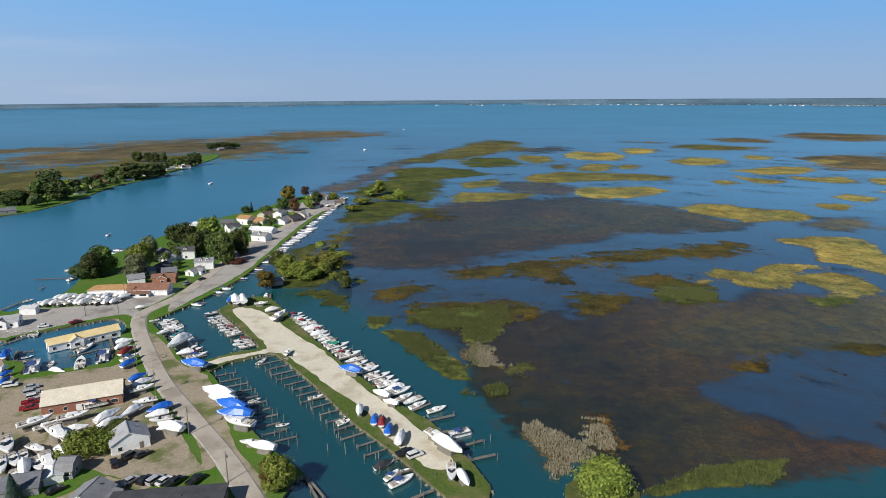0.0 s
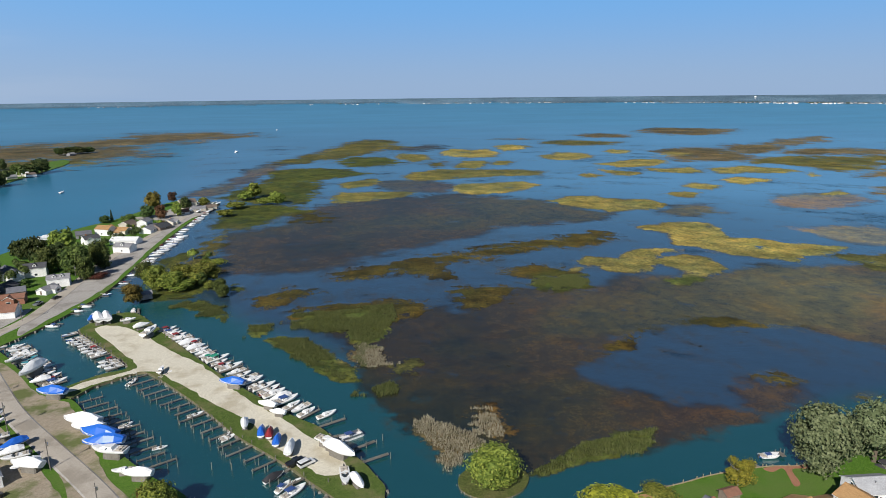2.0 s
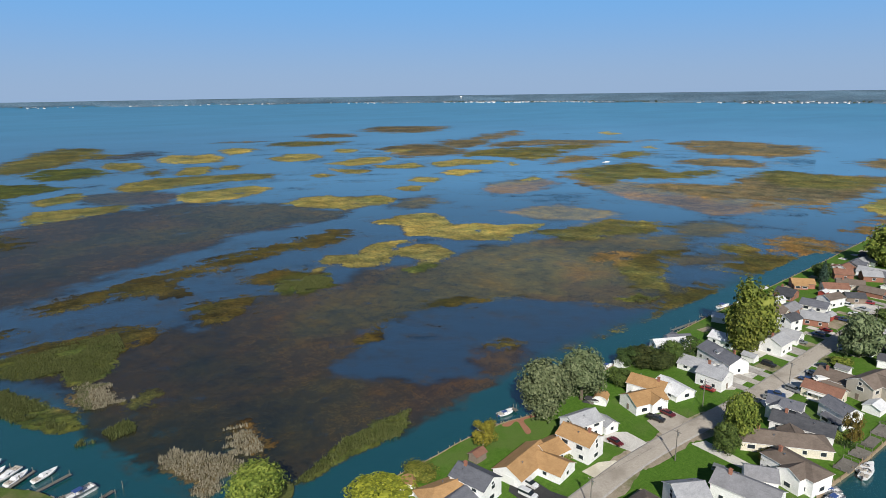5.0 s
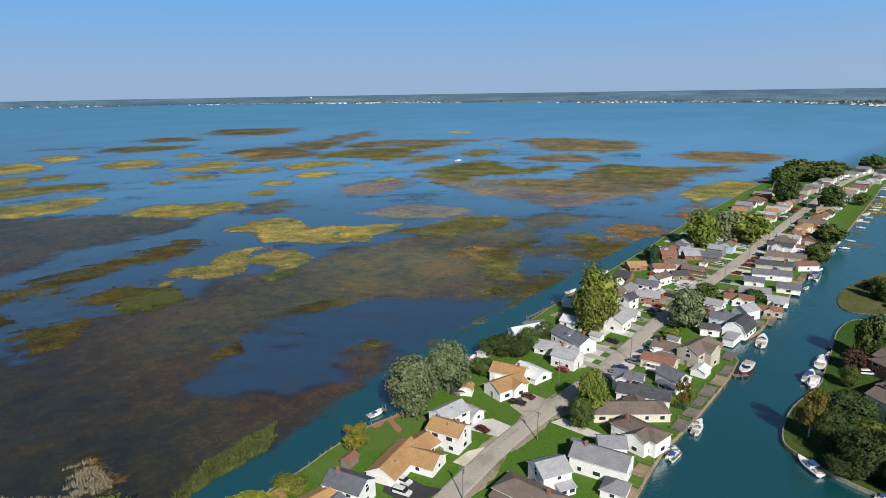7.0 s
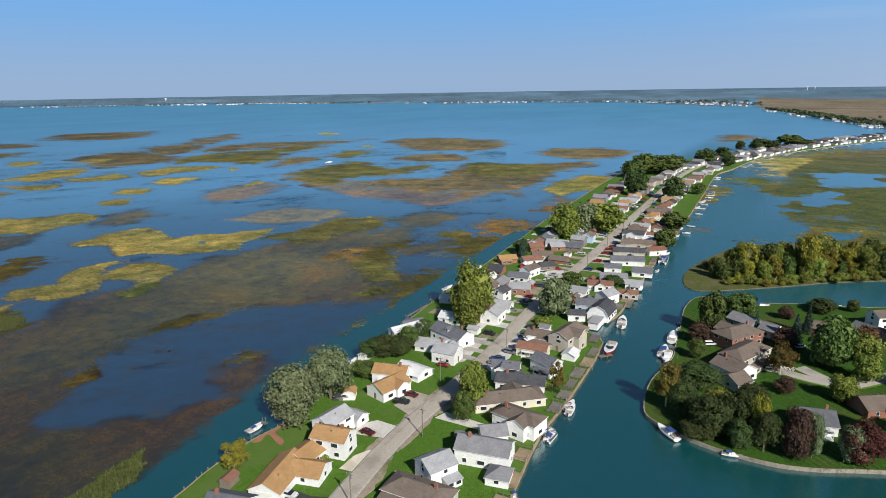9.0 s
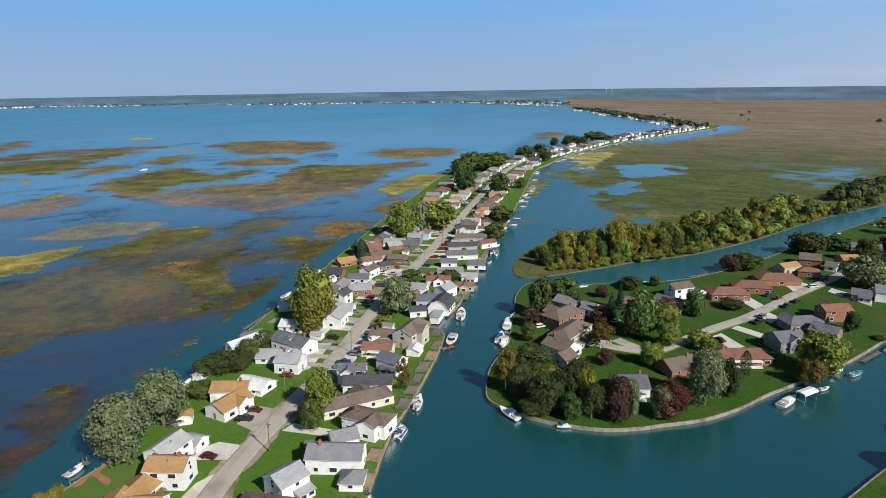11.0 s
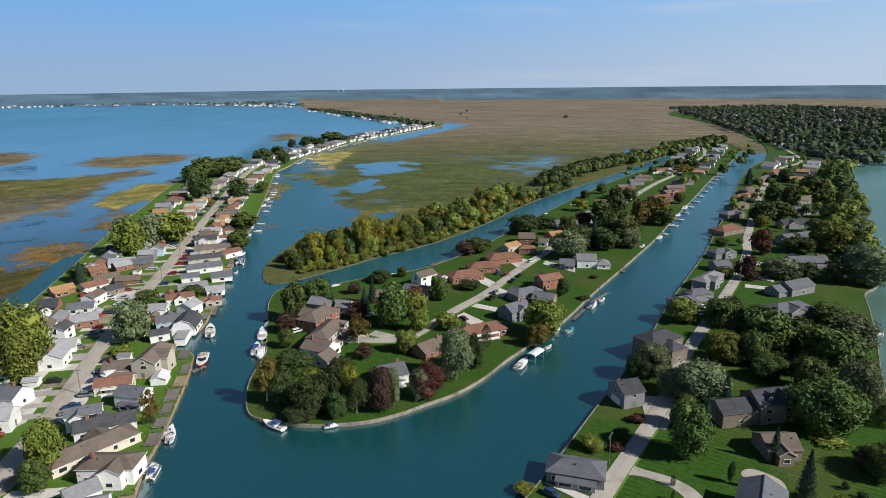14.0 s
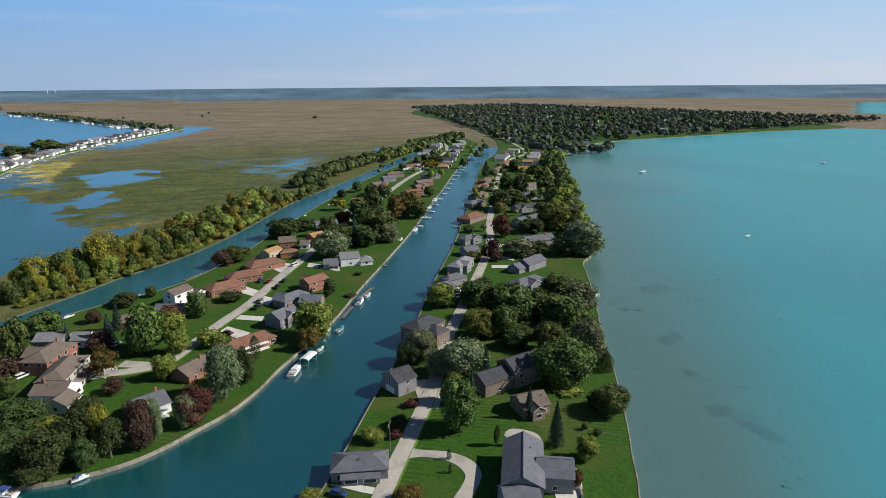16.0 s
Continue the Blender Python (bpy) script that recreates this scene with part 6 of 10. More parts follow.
def cabin_shape(bm):
    loft(bm, [[(-.18, -.12, .128), (.26, -.085, .14), (.26, .085, .14), (-.18, .12, .128)],
              [(-.15, -.11, .2), (.16, -.075, .195), (.16, .075, .195), (-.15, .11, .2)],
              [(-.14, -.1, .212), (.12, -.065, .207), (.12, .065, .207), (-.14, .1, .212)]])


def shield_shape(bm):
    loft(bm, [[(.03, -.12, .128), (.14, -.04, .14), (.14, .04, .14), (.03, .12, .128), (.02, .115, .128), (.12, .035, .14), (.12, -.035, .14), (.02, -.115, .128)],
              [(-.02, -.11, .19), (.08, -.04, .2), (.08, .04, .2), (-.02, .11, .19), (-.03, .105, .19), (.065, .035, .2), (.065, -.035, .2), (-.03, -.105, .19)]])


def top_shape(bm):
    loft(bm, [[(-.3, -.12, .27), (.0, -.11, .275), (.0, .11, .275), (-.3, .12, .27)], [(-.29, -.1, .292), (-.01, -.09, .295), (-.01, .09, .295), (-.29, .1, .292)]])
    for x in (-.28, -.02):
        for s in (-1, 1):
            tube(bm, x, s * .11, .12, .28, .006, .006, 5)


def motor_shape(bm):
    box(bm, -.58, -.5, -.03, .03, .1, .19, .012)
    box(bm, -.56, -.52, -.015, .015, -.08, .1)


def wrap_shape(bm):
    rings = []
    for x, b, top in ((-.5, .15, .2), (-.3, .17, .3), (-.05, .17, .33), (.15, .15, .27), (.34, .1, .21), (.47, .03, .175), (.505, .004, .165)):
        rings.append([(x, -b, .09), (x, -b * .99, .14), (x, -b * .45, top * .86), (x, 0, top), (x, b * .45, top * .86), (x, b * .99, .14), (x, b, .09)])
    loft(bm, rings)


def stand_shape(bm):
    loft(bm, [[(x, -w, -.14), (x, w, -.14), (x, w * .7, h), (x, -w * .7, h)] for x, w, h in ((-.34, .1, -.02), (-.3, .13, .02), (.1, .12, .02), (.16, .08, -.02))])


def pontoon_shape(bm):
    for s in (-1, 1):
        rings = []
        for x, r in ((-.5, .01), (-.47, .045), (.38, .045), (.5, .008)):
            rings.append([(x, s * .13 + r * math.cos(k * math.tau / 8), .03 + r * math.sin(k * math.tau / 8)) for k in range(8)])
        loft(bm, rings)
    box(bm, -.48, .42, -.19, .19, .08, .1)


def pontoon_rail(bm):
    for y in (-.185, .18):
        box(bm, -.46, .4, y, y + .01, .1, .18)
    box(bm, .39, .4, -.185, .185, .1, .18)
    box(bm, -.44, -.2, -.17, -.09, .1, .15)
    box(bm, .05, .3, .09, .17, .1, .15)
    box(bm, -.12, -.02, -.06, .04, .1, .19)


def mast_shape(bm):
    tube(bm, 0, 0, .12, 1.15, .006, .004, 6)
    box(bm, -.35, 0, -.006, .006, .26, .275)


BOAT_KINDS = {
    "cruiser": [("hull", hull_shape, "gelcoat"), ("deck", deck_shape, "gelcoat"), ("cockpit", cockpit_shape, "cockpit"), ("cabin", cabin_shape, "gelcoat"), ("windshield", shield_shape, "glass_dark")],
    "canvas": [("hull", hull_shape, "gelcoat"), ("deck", deck_shape, "gelcoat"), ("cockpit", cockpit_shape, "cockpit"), ("cabin", cabin_shape, "gelcoat"), ("canopy", top_shape, "canvas_blue")],
    "green": [("hull", hull_shape, "gelcoat"), ("deck", deck_shape, "gelcoat"), ("cockpit", cockpit_shape, "cockpit"), ("windshield", shield_shape, "glass_dark"), ("canopy", top_shape, "canvas_green")],
    "redtop": [("hull", hull_shape, "gelcoat"), ("deck", deck_shape, "gelcoat"), ("cockpit", cockpit_shape, "cockpit"), ("windshield", shield_shape, "glass_dark"), ("canopy", top_shape, "canvas_red")],
    "open": [("hull", hull_shape, "gelcoat"), ("deck", deck_shape, "gelcoat"), ("cockpit", cockpit_shape, "cockpit"), ("windshield", shield_shape, "glass_dark"), ("outboard_motor", motor_shape, "engine")],
    "bluehull": [("hull", hull_shape, "gelcoat_blue"), ("deck", deck_shape, "gelcoat"), ("cockpit", cockpit_shape, "cockpit"), ("windshield", shield_shape, "glass_dark"), ("outboard_motor", motor_shape, "engine")],
    "redhull": [("hull", hull_shape, "gelcoat_red"), ("deck", deck_shape, "gelcoat"), ("cockpit", cockpit_shape, "cockpit"), ("windshield", shield_shape, "glass_dark"), ("outboard_motor", motor_shape, "engine")],
    "teal": [("hull", hull_shape, "gelcoat"), ("deck", deck_shape, "gelcoat_teal"), ("cockpit", cockpit_shape, "cockpit"), ("windshield", shield_shape, "glass_dark"), ("outboard_motor", motor_shape, "engine")],
    "wrapwhite": [("hull", hull_shape, "gelcoat"), ("shrink_wrap", wrap_shape, "wrap_white")],
    "wrapblue": [("hull", hull_shape, "gelcoat"), ("shrink_wrap", wrap_shape, "wrap_blue")],
    "wrapred": [("hull", hull_shape, "gelcoat"), ("shrink_wrap", wrap_shape, "canvas_red")],
    "wrapblack": [("hull", hull_shape, "gelcoat"), ("shrink_wrap", wrap_shape, "canvas_black")],
    "pontoon": [("deck", pontoon_shape, "gelcoat"), ("railing", pontoon_rail, "metal"), ("canopy", top_shape, "canvas_blue"), ("outboard_motor", motor_shape, "engine")],
    "sail": [("hull", hull_shape, "gelcoat"), ("deck", deck_shape, "gelcoat"), ("cockpit", cockpit_shape, "cockpit"), ("mast", mast_shape, "metal")],
}
BOAT_WORDS = {"cruiser": "white cabin cruiser with a dark windshield", "canvas": "white cabin cruiser with a blue canvas top", "green": "white motorboat with a green canvas top",
              "redtop": "white motorboat with a dark red canvas top", "open": "white open motorboat with an outboard", "bluehull": "dark blue open motorboat", "redhull": "red and white open motorboat",
              "teal": "white and teal open motorboat", "wrapwhite": "boat sealed in white shrink wrap", "wrapblue": "boat covered with a bright blue tarpaulin", "wrapred": "boat under a dark red cover",
              "wrapblack": "white boat under a black cover", "pontoon": "pontoon boat with a blue canopy", "sail": "small white sailing boat with a mast"}
BOATS = {}


def boat(x, y, turn, length, kind, z=0.0):
    """A boat of that length with its bow along turn; above the water it stands on stands."""
    ashore = z > 0.8
    length = min(max(length, 4.2), 12.5)
    away = math.hypot(x, y) > 420
    key = (kind, ashore, away)
    s = length * (1.0 if length > 7 else 1.06)
    m = pose(x, y, (1.0 + .14 * s) if ashore else 0.02, 0, 0, turn) @ Matrix.Diagonal((length, s, s, 1))
    if key in BOATS:
        ob = copy_thing(BOATS[key], Matrix())
    else:
        ob = new("boat")
        for name, build, material in BOAT_KINDS[kind]:
            if away and name in ('cockpit', 'outboard_motor', 'windshield'):
                continue
            put(name, "boat_" + kind + name, build, material, ob, Matrix())
        if ashore:
            put("boat_stand", "boat_stand", stand_shape, "timber_grey", ob, Matrix(), "timber cradle")
        tagged(ob, BOAT_WORDS[kind] + (" stored ashore on stands" if ashore else " moored on the water"), "boat", "stored boats" if ashore else "moored boats")
        BOATS[key] = ob
    ob.matrix_basis = m
    return ob


# ---- docks ----
DOCK_COUNT = [0]


def pile_shape(bm):
    tube(bm, 0, 0, -1.2, 1.0, .13, .11, 7)


def dock(x0, y0, x1, y1, width=1.1, piles=True):
    """A timber finger dock: deck planks on joists, with mooring piles."""
    DOCK_COUNT[0] += 1
    rng = random.Random(DOCK_COUNT[0] * 5)
    a, b = Vector((x0, y0)), Vector((x1, y1))
    ln = (b - a).length
    ob = new("dock")
    ob.matrix_basis = pose(x0, y0, 0, 0, 0, math.degrees(math.atan2(y1 - y0, x1 - x0)))
    bm = bmesh.new()
    n = max(2, int(ln / 0.6))
    for k in range(n):
        u = k * ln / n
        box(bm, u + .03, u + ln / n - .02, -width / 2 + rng.uniform(-.04, .04), width / 2 + rng.uniform(-.04, .04), .68, .76)
    for s in (-.35, .35):
        box(bm, 0, ln, s * width - .05, s * width + .05, .5, .68)
    part("decking", bm, "timber_grey", ob)
    if piles:
        k = max(2, int(ln / 3.2))
        for i in range(k + 1):
            for s in (-1, 1):
                if rng.random() < (.5 if a.length < 300 else .75):
                    continue
                put("dock_post", "dock_pile", pile_shape, "timber_grey", ob, pose(i * ln / k, s * (width / 2 + .18), .3, rng.uniform(-3, 3), rng.uniform(-3, 3)) @ Matrix.Diagonal((1, 1, rng.uniform(1.0, 2.1), 1)))
    return tagged(ob, "weathered grey timber dock on piles in the canal", "dock", "docks")


def lone_pile(x, y, h=2.0):
    ob = hang("mooring_pile", shared("lone_pile", lambda bm: tube(bm, 0, 0, -1.0, 1.0, .15, .11, 8)), "timber_grey")
    ob.matrix_basis = pose(x, y, 0) @ Matrix.Diagonal((1, 1, h, 1))
    return tagged(ob, "weathered grey timber mooring pile in the water", "pile", "mooring piles")


def timber_deck(x, y, turn, w, d, seed=0):
    """A low timber deck by the water with a rail and planks."""
    rng = random.Random(seed)
    ob = new("timber_deck")
    ob.matrix_basis = pose(x, y, LAND_Z, 0, 0, turn)
    n = int(w / .3)
    bm = bmesh.new()
    for k in range(n):
        box(bm, -w / 2 + k * w / n, -w / 2 + (k + .9) * w / n, -d / 2, d / 2, .28, .36)
    part("decking", bm, "timber_tan" if seed % 3 else "timber_grey", ob)
    for sx in (-1, 1):
        for sy in (-1, 0, 1):
            put("rail_post", "rail_post", lambda bm: box(bm, -.06, .06, -.06, .06, 0, 1.3), "timber_grey", ob, pose(sx * (w / 2 - .08), sy * (d / 2 - .08), 0))
    for sx in (-1, 1):
        put("handrail", "handrail%d" % d, lambda bm: box(bm, -.05, .05, -d / 2, d / 2, 1.2, 1.28), "timber_grey", ob, pose(sx * (w / 2 - .08), 0, 0))
    return tagged(ob, "weathered timber deck with rails beside the canal", "deck", "timber decks")


# ---- cars ----


def car_body(bm):
    prof = [(-2.3, .45), (-2.32, .95), (-2.1, 1.02), (-.9, 1.06), (.9, 1.04), (2.1, .9), (2.3, .7), (2.3, .42)]
    for lo, hi, y in ((0, 0, 0),):
        loft(bm, [[(px, yy, pz) for px, pz in prof] for yy in (-.9, .9)])
    box(bm, -1.25, .55, -.72, .72, 1.5, 1.58, .04)


def van_body(bm):
    loft(bm, [[(px, yy, pz) for px, pz in [(-2.4, .4), (-2.42, 1.0), (-2.38, 1.1), (1.2, 1.1), (2.2, 1.0), (2.4, .75), (2.4, .4)]] for yy in (-.95, .95)])
    box(bm, -2.3, .6, -.84, .84, 1.72, 1.82, .05)


def pickup_body(bm):
    loft(bm, [[(px, yy, pz) for px, pz in [(-2.7, .5), (-2.72, 1.1), (1.2, 1.12), (2.5, 1.05), (2.65, .8), (2.65, .45)]] for yy in (-.98, .98)])
    box(bm, -.7, 1.0, -.84, .84, 1.72, 1.8, .05)
    for y in (-.98, .92):
        box(bm, -2.7, -.8, y, y + .06, 1.1, 1.3)


def glass_block(x0, x1, slope0, slope1, h0, h1, half):
    def build(bm):
        loft(bm, [[(x0, -half, h0), (x1, -half, h0), (x1, half, h0), (x0, half, h0)],
                  [(x0 + slope0, -half + .14, h1), (x1 - slope1, -half + .14, h1), (x1 - slope1, half - .14, h1), (x0 + slope0, half - .14, h1)]])
    return build


def wheel_shape(bm):
    rings = []
    for y, r in ((-.1, .24), (-.1, .33), (.1, .33), (.1, .24)):
        rings.append([(r * math.cos(k * math.tau / 10), y, r * math.sin(k * math.tau / 10)) for k in range(10)])
    loft(bm, rings)


def lamp_shape(bm):
    box(bm, -.04, .04, -.18, .18, -.07, .07)


CARS = {}


def car(x, y, turn, colour, kind="car"):
    away = math.hypot(x, y) > 260
    key = (colour, kind, away)
    m = pose(x, y, LAND_Z + .18, 0, 0, turn)
    if key in CARS:
        ob = copy_thing(CARS[key], Matrix())
    else:
        names = {"car": "car", "van": "van", "pickup": "pickup_truck"}
        ob = new(names[kind])
        body = {"car": car_body, "van": van_body, "pickup": pickup_body}[kind]
        put("body", kind + colour, body, "car_" + colour, ob, Matrix())
        g = {"car": (-1.75, 1.15, .5, .7, 1.04, 1.52, .84), "van": (-2.34, 1.3, .1, .7, 1.08, 1.74, .9), "pickup": (-.85, 1.45, .12, .55, 1.1, 1.74, .92)}[kind]
        put("cabin_glass", "glass_" + kind, glass_block(*g), "glass_dark", ob, Matrix())
        for sx in (-1.45, 1.45):
            for sy in (-.84, .84):
                put("wheel", "wheel_shape", wheel_shape, "rubber", ob, pose(sx, sy, .33))
        for sy in () if away else (-.62, .62):
            put("headlight", "lamp_shape", lamp_shape, "chrome", ob, pose(2.27 if kind == "car" else 2.4 if kind == "van" else 2.62, sy, .72))
            put("tail_light", "lamp_shape2", lamp_shape, "car_red", ob, pose({"car": -2.3, "van": -2.4, "pickup": -2.7}[kind], sy, .8))
        tagged(ob, "%s %s parked beside the houses" % (colour, {"car": "car", "van": "sport utility vehicle", "pickup": "pickup truck"}[kind]), "car", "parked cars")
        CARS[key] = ob
    ob.matrix_basis = m
    return ob


def delivery_truck(x, y, turn):
    ob = new("delivery_truck")
    ob.matrix_basis = pose(x, y, LAND_Z + .18, 0, 0, turn)
    bm = bmesh.new()
    box(bm, -3.6, 1.6, -1.1, 1.1, .75, 3.1, .05)
    box(bm, -3.6, 3.0, -.9, .9, .5, .75)
    part("cargo_box", bm, "trim_white", ob)
    bm = bmesh.new()
    loft(bm, [[(px, yy, pz) for px, pz in ((1.65, .6), (3.3, .6), (3.35, 1.3), (2.9, 1.55), (2.5, 2.3), (1.65, 2.4))] for yy in (-1.0, 1.0)])
    part("cab", bm, "trim_white", ob)
    bm = bmesh.new()
    loft(bm, [[(px, yy, pz) for px, pz in ((2.0, 1.5), (2.94, 1.56), (2.58, 2.2), (2.0, 2.25))] for yy in (-1.02, 1.02)])
    part("cabin_glass", bm, "glass_dark", ob)
    for sx in (-2.4, 2.5):
        for sy in (-.95, .95):
            put("wheel", "wheel_shape", wheel_shape, "rubber", ob, pose(sx, sy, .4))
    return tagged(ob, "white box delivery truck parked beside the road", "truck")


def utility_pole(x, y, turn=0, h=9.5):
    ob = new("utility_pole")
    ob.matrix_basis = pose(x, y, LAND_Z, 0, 0, turn)
    put("pole", "pole_shaft", lambda bm: tube(bm, 0, 0, -.3, 9.5, .16, .1, 8), "timber_grey", ob, Matrix())
    put("crossarm", "pole_arm", lambda bm: box(bm, -.06, .06, -1.1, 1.1, 8.7, 8.84), "timber_grey", ob, Matrix())
    for s in (-1, 0, 1):
        put("insulator", "pole_cup", lambda bm: tube(bm, 0, 0, 0, .18, .06, .04, 6), "trim_white", ob, pose(0, s * .95, 8.84))
    put("transformer", "pole_can", lambda bm: tube(bm, .3, 0, 7.4, 8.3, .22, .22, 8), "metal", ob, Matrix())
    return tagged(ob, "weathered timber utility pole with a crossarm beside the road", "utility pole", "utility poles")


def wire(points, sag=0.5):
    cu = bpy.data.curves.new("power_line", 'CURVE')
    cu.dimensions, cu.bevel_depth, cu.bevel_resolution = '3D', 0.02, 0
    cu.materials.append(MATS["rubber"])
    for a, b in zip(points, points[1:]):
        sp = cu.splines.new('POLY')
        sp.points.add(8)
        for k in range(9):
            t = k / 8
            p = Vector(a).lerp(Vector(b), t)
            sp.points[k].co = (p.x, p.y, p.z - sag * 4 * t * (1 - t), 1)
    return tagged(new("power_line", cu), "thin black power line slung between the poles", "power line")


def boat_row(x0, y0, x1, y1, side, kinds, gap=3.7, size=(6.5, 9), off=0.5, skip=.08, seed=1, docks=2, ashore=False):
    """Boats side by side along a bank, bows out over the water to one side, with a finger dock at every few boats."""
    rng = random.Random(seed)
    a, b = Vector((x0, y0)), Vector((x1, y1))
    d = (b - a).normalized()
    s = Vector((-d.y, d.x)) * side
    turn = math.degrees(math.atan2(s.y, s.x))
    u, k = gap / 2, 0
    while u < (b - a).length:
        ln = rng.uniform(*size)
        if rng.random() > skip:
            c = a + d * u + s * (off + ln / 2)
            boat(c.x, c.y, turn + rng.uniform(-4, 4) + (180 if rng.random() < .3 else 0), ln, rng.choice(kinds), 1.0 if ashore else 0.0)
        if docks and k % docks == 0:
            p, q = a + d * (u + gap / 2), a + d * (u + gap / 2) + s * (size[1] * .95)
            dock(p.x, p.y, q.x, q.y, .9)
        u += gap * rng.uniform(.92, 1.12)
        k += 1


def dock_row(x0, y0, x1, y1, side, gap=6.5, ln=7.5, seed=1, tilt=0.0):
    """Empty finger docks along a bank with mooring piles between them."""
    rng = random.Random(seed)
    a, b = Vector((x0, y0)), Vector((x1, y1))
    d = (b - a).normalized()
    s = (Vector((-d.y, d.x)) * side + d * tilt).normalized()
    u = gap / 2
    while u < (b - a).length:
        l2 = ln * rng.uniform(.85, 1.1)
        p, q = a + d * u, a + d * u + s * l2
        dock(p.x, p.y, q.x, q.y, .7)
        for k in range(2):
            c = a + d * (u + gap * rng.uniform(.35, .65)) + s * (l2 * rng.uniform(.55, 1.15))
            lone_pile(c.x, c.y, rng.uniform(1.4, 2.4))
        u += gap * rng.uniform(.9, 1.1)


FAR_HOUSES = []


def street(x0, y0, x1, y1, side, off, gap=13.0, seed=1, roofs=("brown", "grey", "redbrown", "lightgrey", "dark", "tan"), walls=("white", "white", "cream", "brick", "beige", "grey"), big=1.0, plain=False, cars=True):
    """Houses along a road, each with its gable or eaves towards it."""
    rng = random.Random(seed)
    a, b = Vector((x0, y0)), Vector((x1, y1))
    d = (b - a).normalized()
    s = Vector((-d.y, d.x)) * side
    turn = math.degrees(math.atan2(s.y, s.x))
    u = gap / 2
    while u < (b - a).length - gap * .3:
        w, dd = rng.uniform(11, 15) * big, rng.uniform(7.5, 9.5) * min(1.2, big)
        c = a + d * u + s * (off + rng.uniform(-2, 2) + w / 2 - 6)
        two = rng.random() < .3
        if c.length > 790:
            FAR_HOUSES.append((c.x, c.y, LAND_Z, w, dd, 5.0 if two else 3.0, turn + (90 if rng.random() < .25 else 0), rng.randint(1, 4)))
            u += gap * rng.uniform(.85, 1.05)
            continue
        house(c.x, c.y, turn + (90 if rng.random() < .25 else 0) + rng.uniform(-1.5, 1.5), w, dd, 7.0 if two else rng.uniform(4.3, 5.2), rng.choice(roofs), rng.choice(walls),
              'hip' if rng.random() < .3 else 'gable', plain=plain, garage=rng.random() < .5)
        if cars and rng.random() < .7:
            q = a + d * (u + gap * .4) + s * 5.5
            car(q.x, q.y, turn + rng.choice((0, 180)), rng.choice(("white", "red", "black", "silver", "grey", "blue")), rng.choice(("car", "van", "pickup")))
        u += gap * rng.uniform(.9, 1.12)


FAR_TREES = {"leaf_dark": [], "leaf_green": [], "leaf_olive": [], "leaf_yellow": [], "leaf_town_haze": []}


def grove(x0, y0, x1, y1, width, count, kinds, size=(6, 10), seed=1, z=0.4, girth=(.42, .58)):
    """Trees scattered along a strip; those far off go into the joined far woods."""
    rng = random.Random(seed)
    a, b = Vector((x0, y0)), Vector((x1, y1))
    d = (b - a).normalized()
    s = Vector((-d.y, d.x))
    for k in range(count):
        c = a.lerp(b, (k + rng.random()) / count) + s * rng.uniform(-width, width)
        h = rng.uniform(*size)
        kind = rng.choice(kinds)
        if c.length > 400:
            key = {"green": "leaf_green", "silver": "leaf_green", "olive": "leaf_olive", "orange": "leaf_olive", "yellow": "leaf_yellow"}.get(kind, "leaf_dark")
            FAR_TREES[key].append((c.x, c.y, z, h, h * rng.uniform(*girth)))
        else:
            tree(c.x, c.y, h, h * rng.uniform(*girth), kind, z)


def far_woods(seed=3):
    """All the far trees: crowns of leaf clumps on short trunks, one object a kind of leaf."""
    rng = np.random.default_rng(seed)
    for material, spots in FAR_TREES.items():
        if not spots:
            continue
        verts, faces = [], []
        for x, y, z, h, r in spots:
            n = 380 if math.hypot(x, y) < 640 else 110 if math.hypot(x, y) < 900 else 34 if math.hypot(x, y) < 1600 else 18
            v = rng.normal(size=(n, 3))
            v /= np.linalg.norm(v, axis=1)[:, None]
            v[:, 2] = np.abs(v[:, 2]) * 1.0 - .35 * (rng.random(n) < .4)
            lump = (0.74 + 0.24 * np.sin(v[:, 0] * 5 + x) * np.cos(v[:, 1] * 4 + y) * np.cos(v[:, 2] * 5 + x)) * (.82 + .36 * rng.random(n))
            c = np.stack([x + v[:, 0] * r * lump, y + v[:, 1] * r * lump, z + h * (.48 + v[:, 2] * .5 * lump)], -1)
            t = rng.normal(size=(n, 3)) * .8
            t -= v * (t * v).sum(1)[:, None]
            t /= np.linalg.norm(t, axis=1)[:, None]
            u = np.cross(v, t)
            s = (r * (.14 if n > 150 else .32 if n > 40 else .5) * (.7 + .6 * rng.random(n)))[:, None]
            k = len(verts) * 4
            base = sum(len(q) for q in verts)
            quad = np.stack([c - t * s, c + u * s * .8, c + t * s, c - u * s * .8], 1).reshape(-1, 3)
            trunk = np.array([(x - .3, y, z - .5), (x + .3, y, z - .5), (x + .2, y, z + h * .4), (x - .2, y, z + h * .4)])
            verts.append(np.concatenate([quad, trunk]))
            faces.append(np.arange(base, base + 4 * n + 4).reshape(-1, 4))
        me = bpy.data.meshes.new("far_woods")
        me.from_pydata(np.concatenate(verts).tolist(), [], np.concatenate(faces).tolist())
        me.materials.append(MATS[material])
        tagged(new("far_woods", me), "distant woods and garden trees in autumn leaf", "woods", kind="stuff")


# ---- the places' things ----
# boatyard buildings
house(-154.4, 240.4, 42, 26.5, 6.3, 5.0, 'yellow', 'white', 'gable', name='boathouse', z=0.3, chimney=False)
house(-122.7, 186.8, 23, 23.3, 10.9, 6.5, 'sand', 'brick', 'gable', name='storage_hall', chimney=False, garage=True)
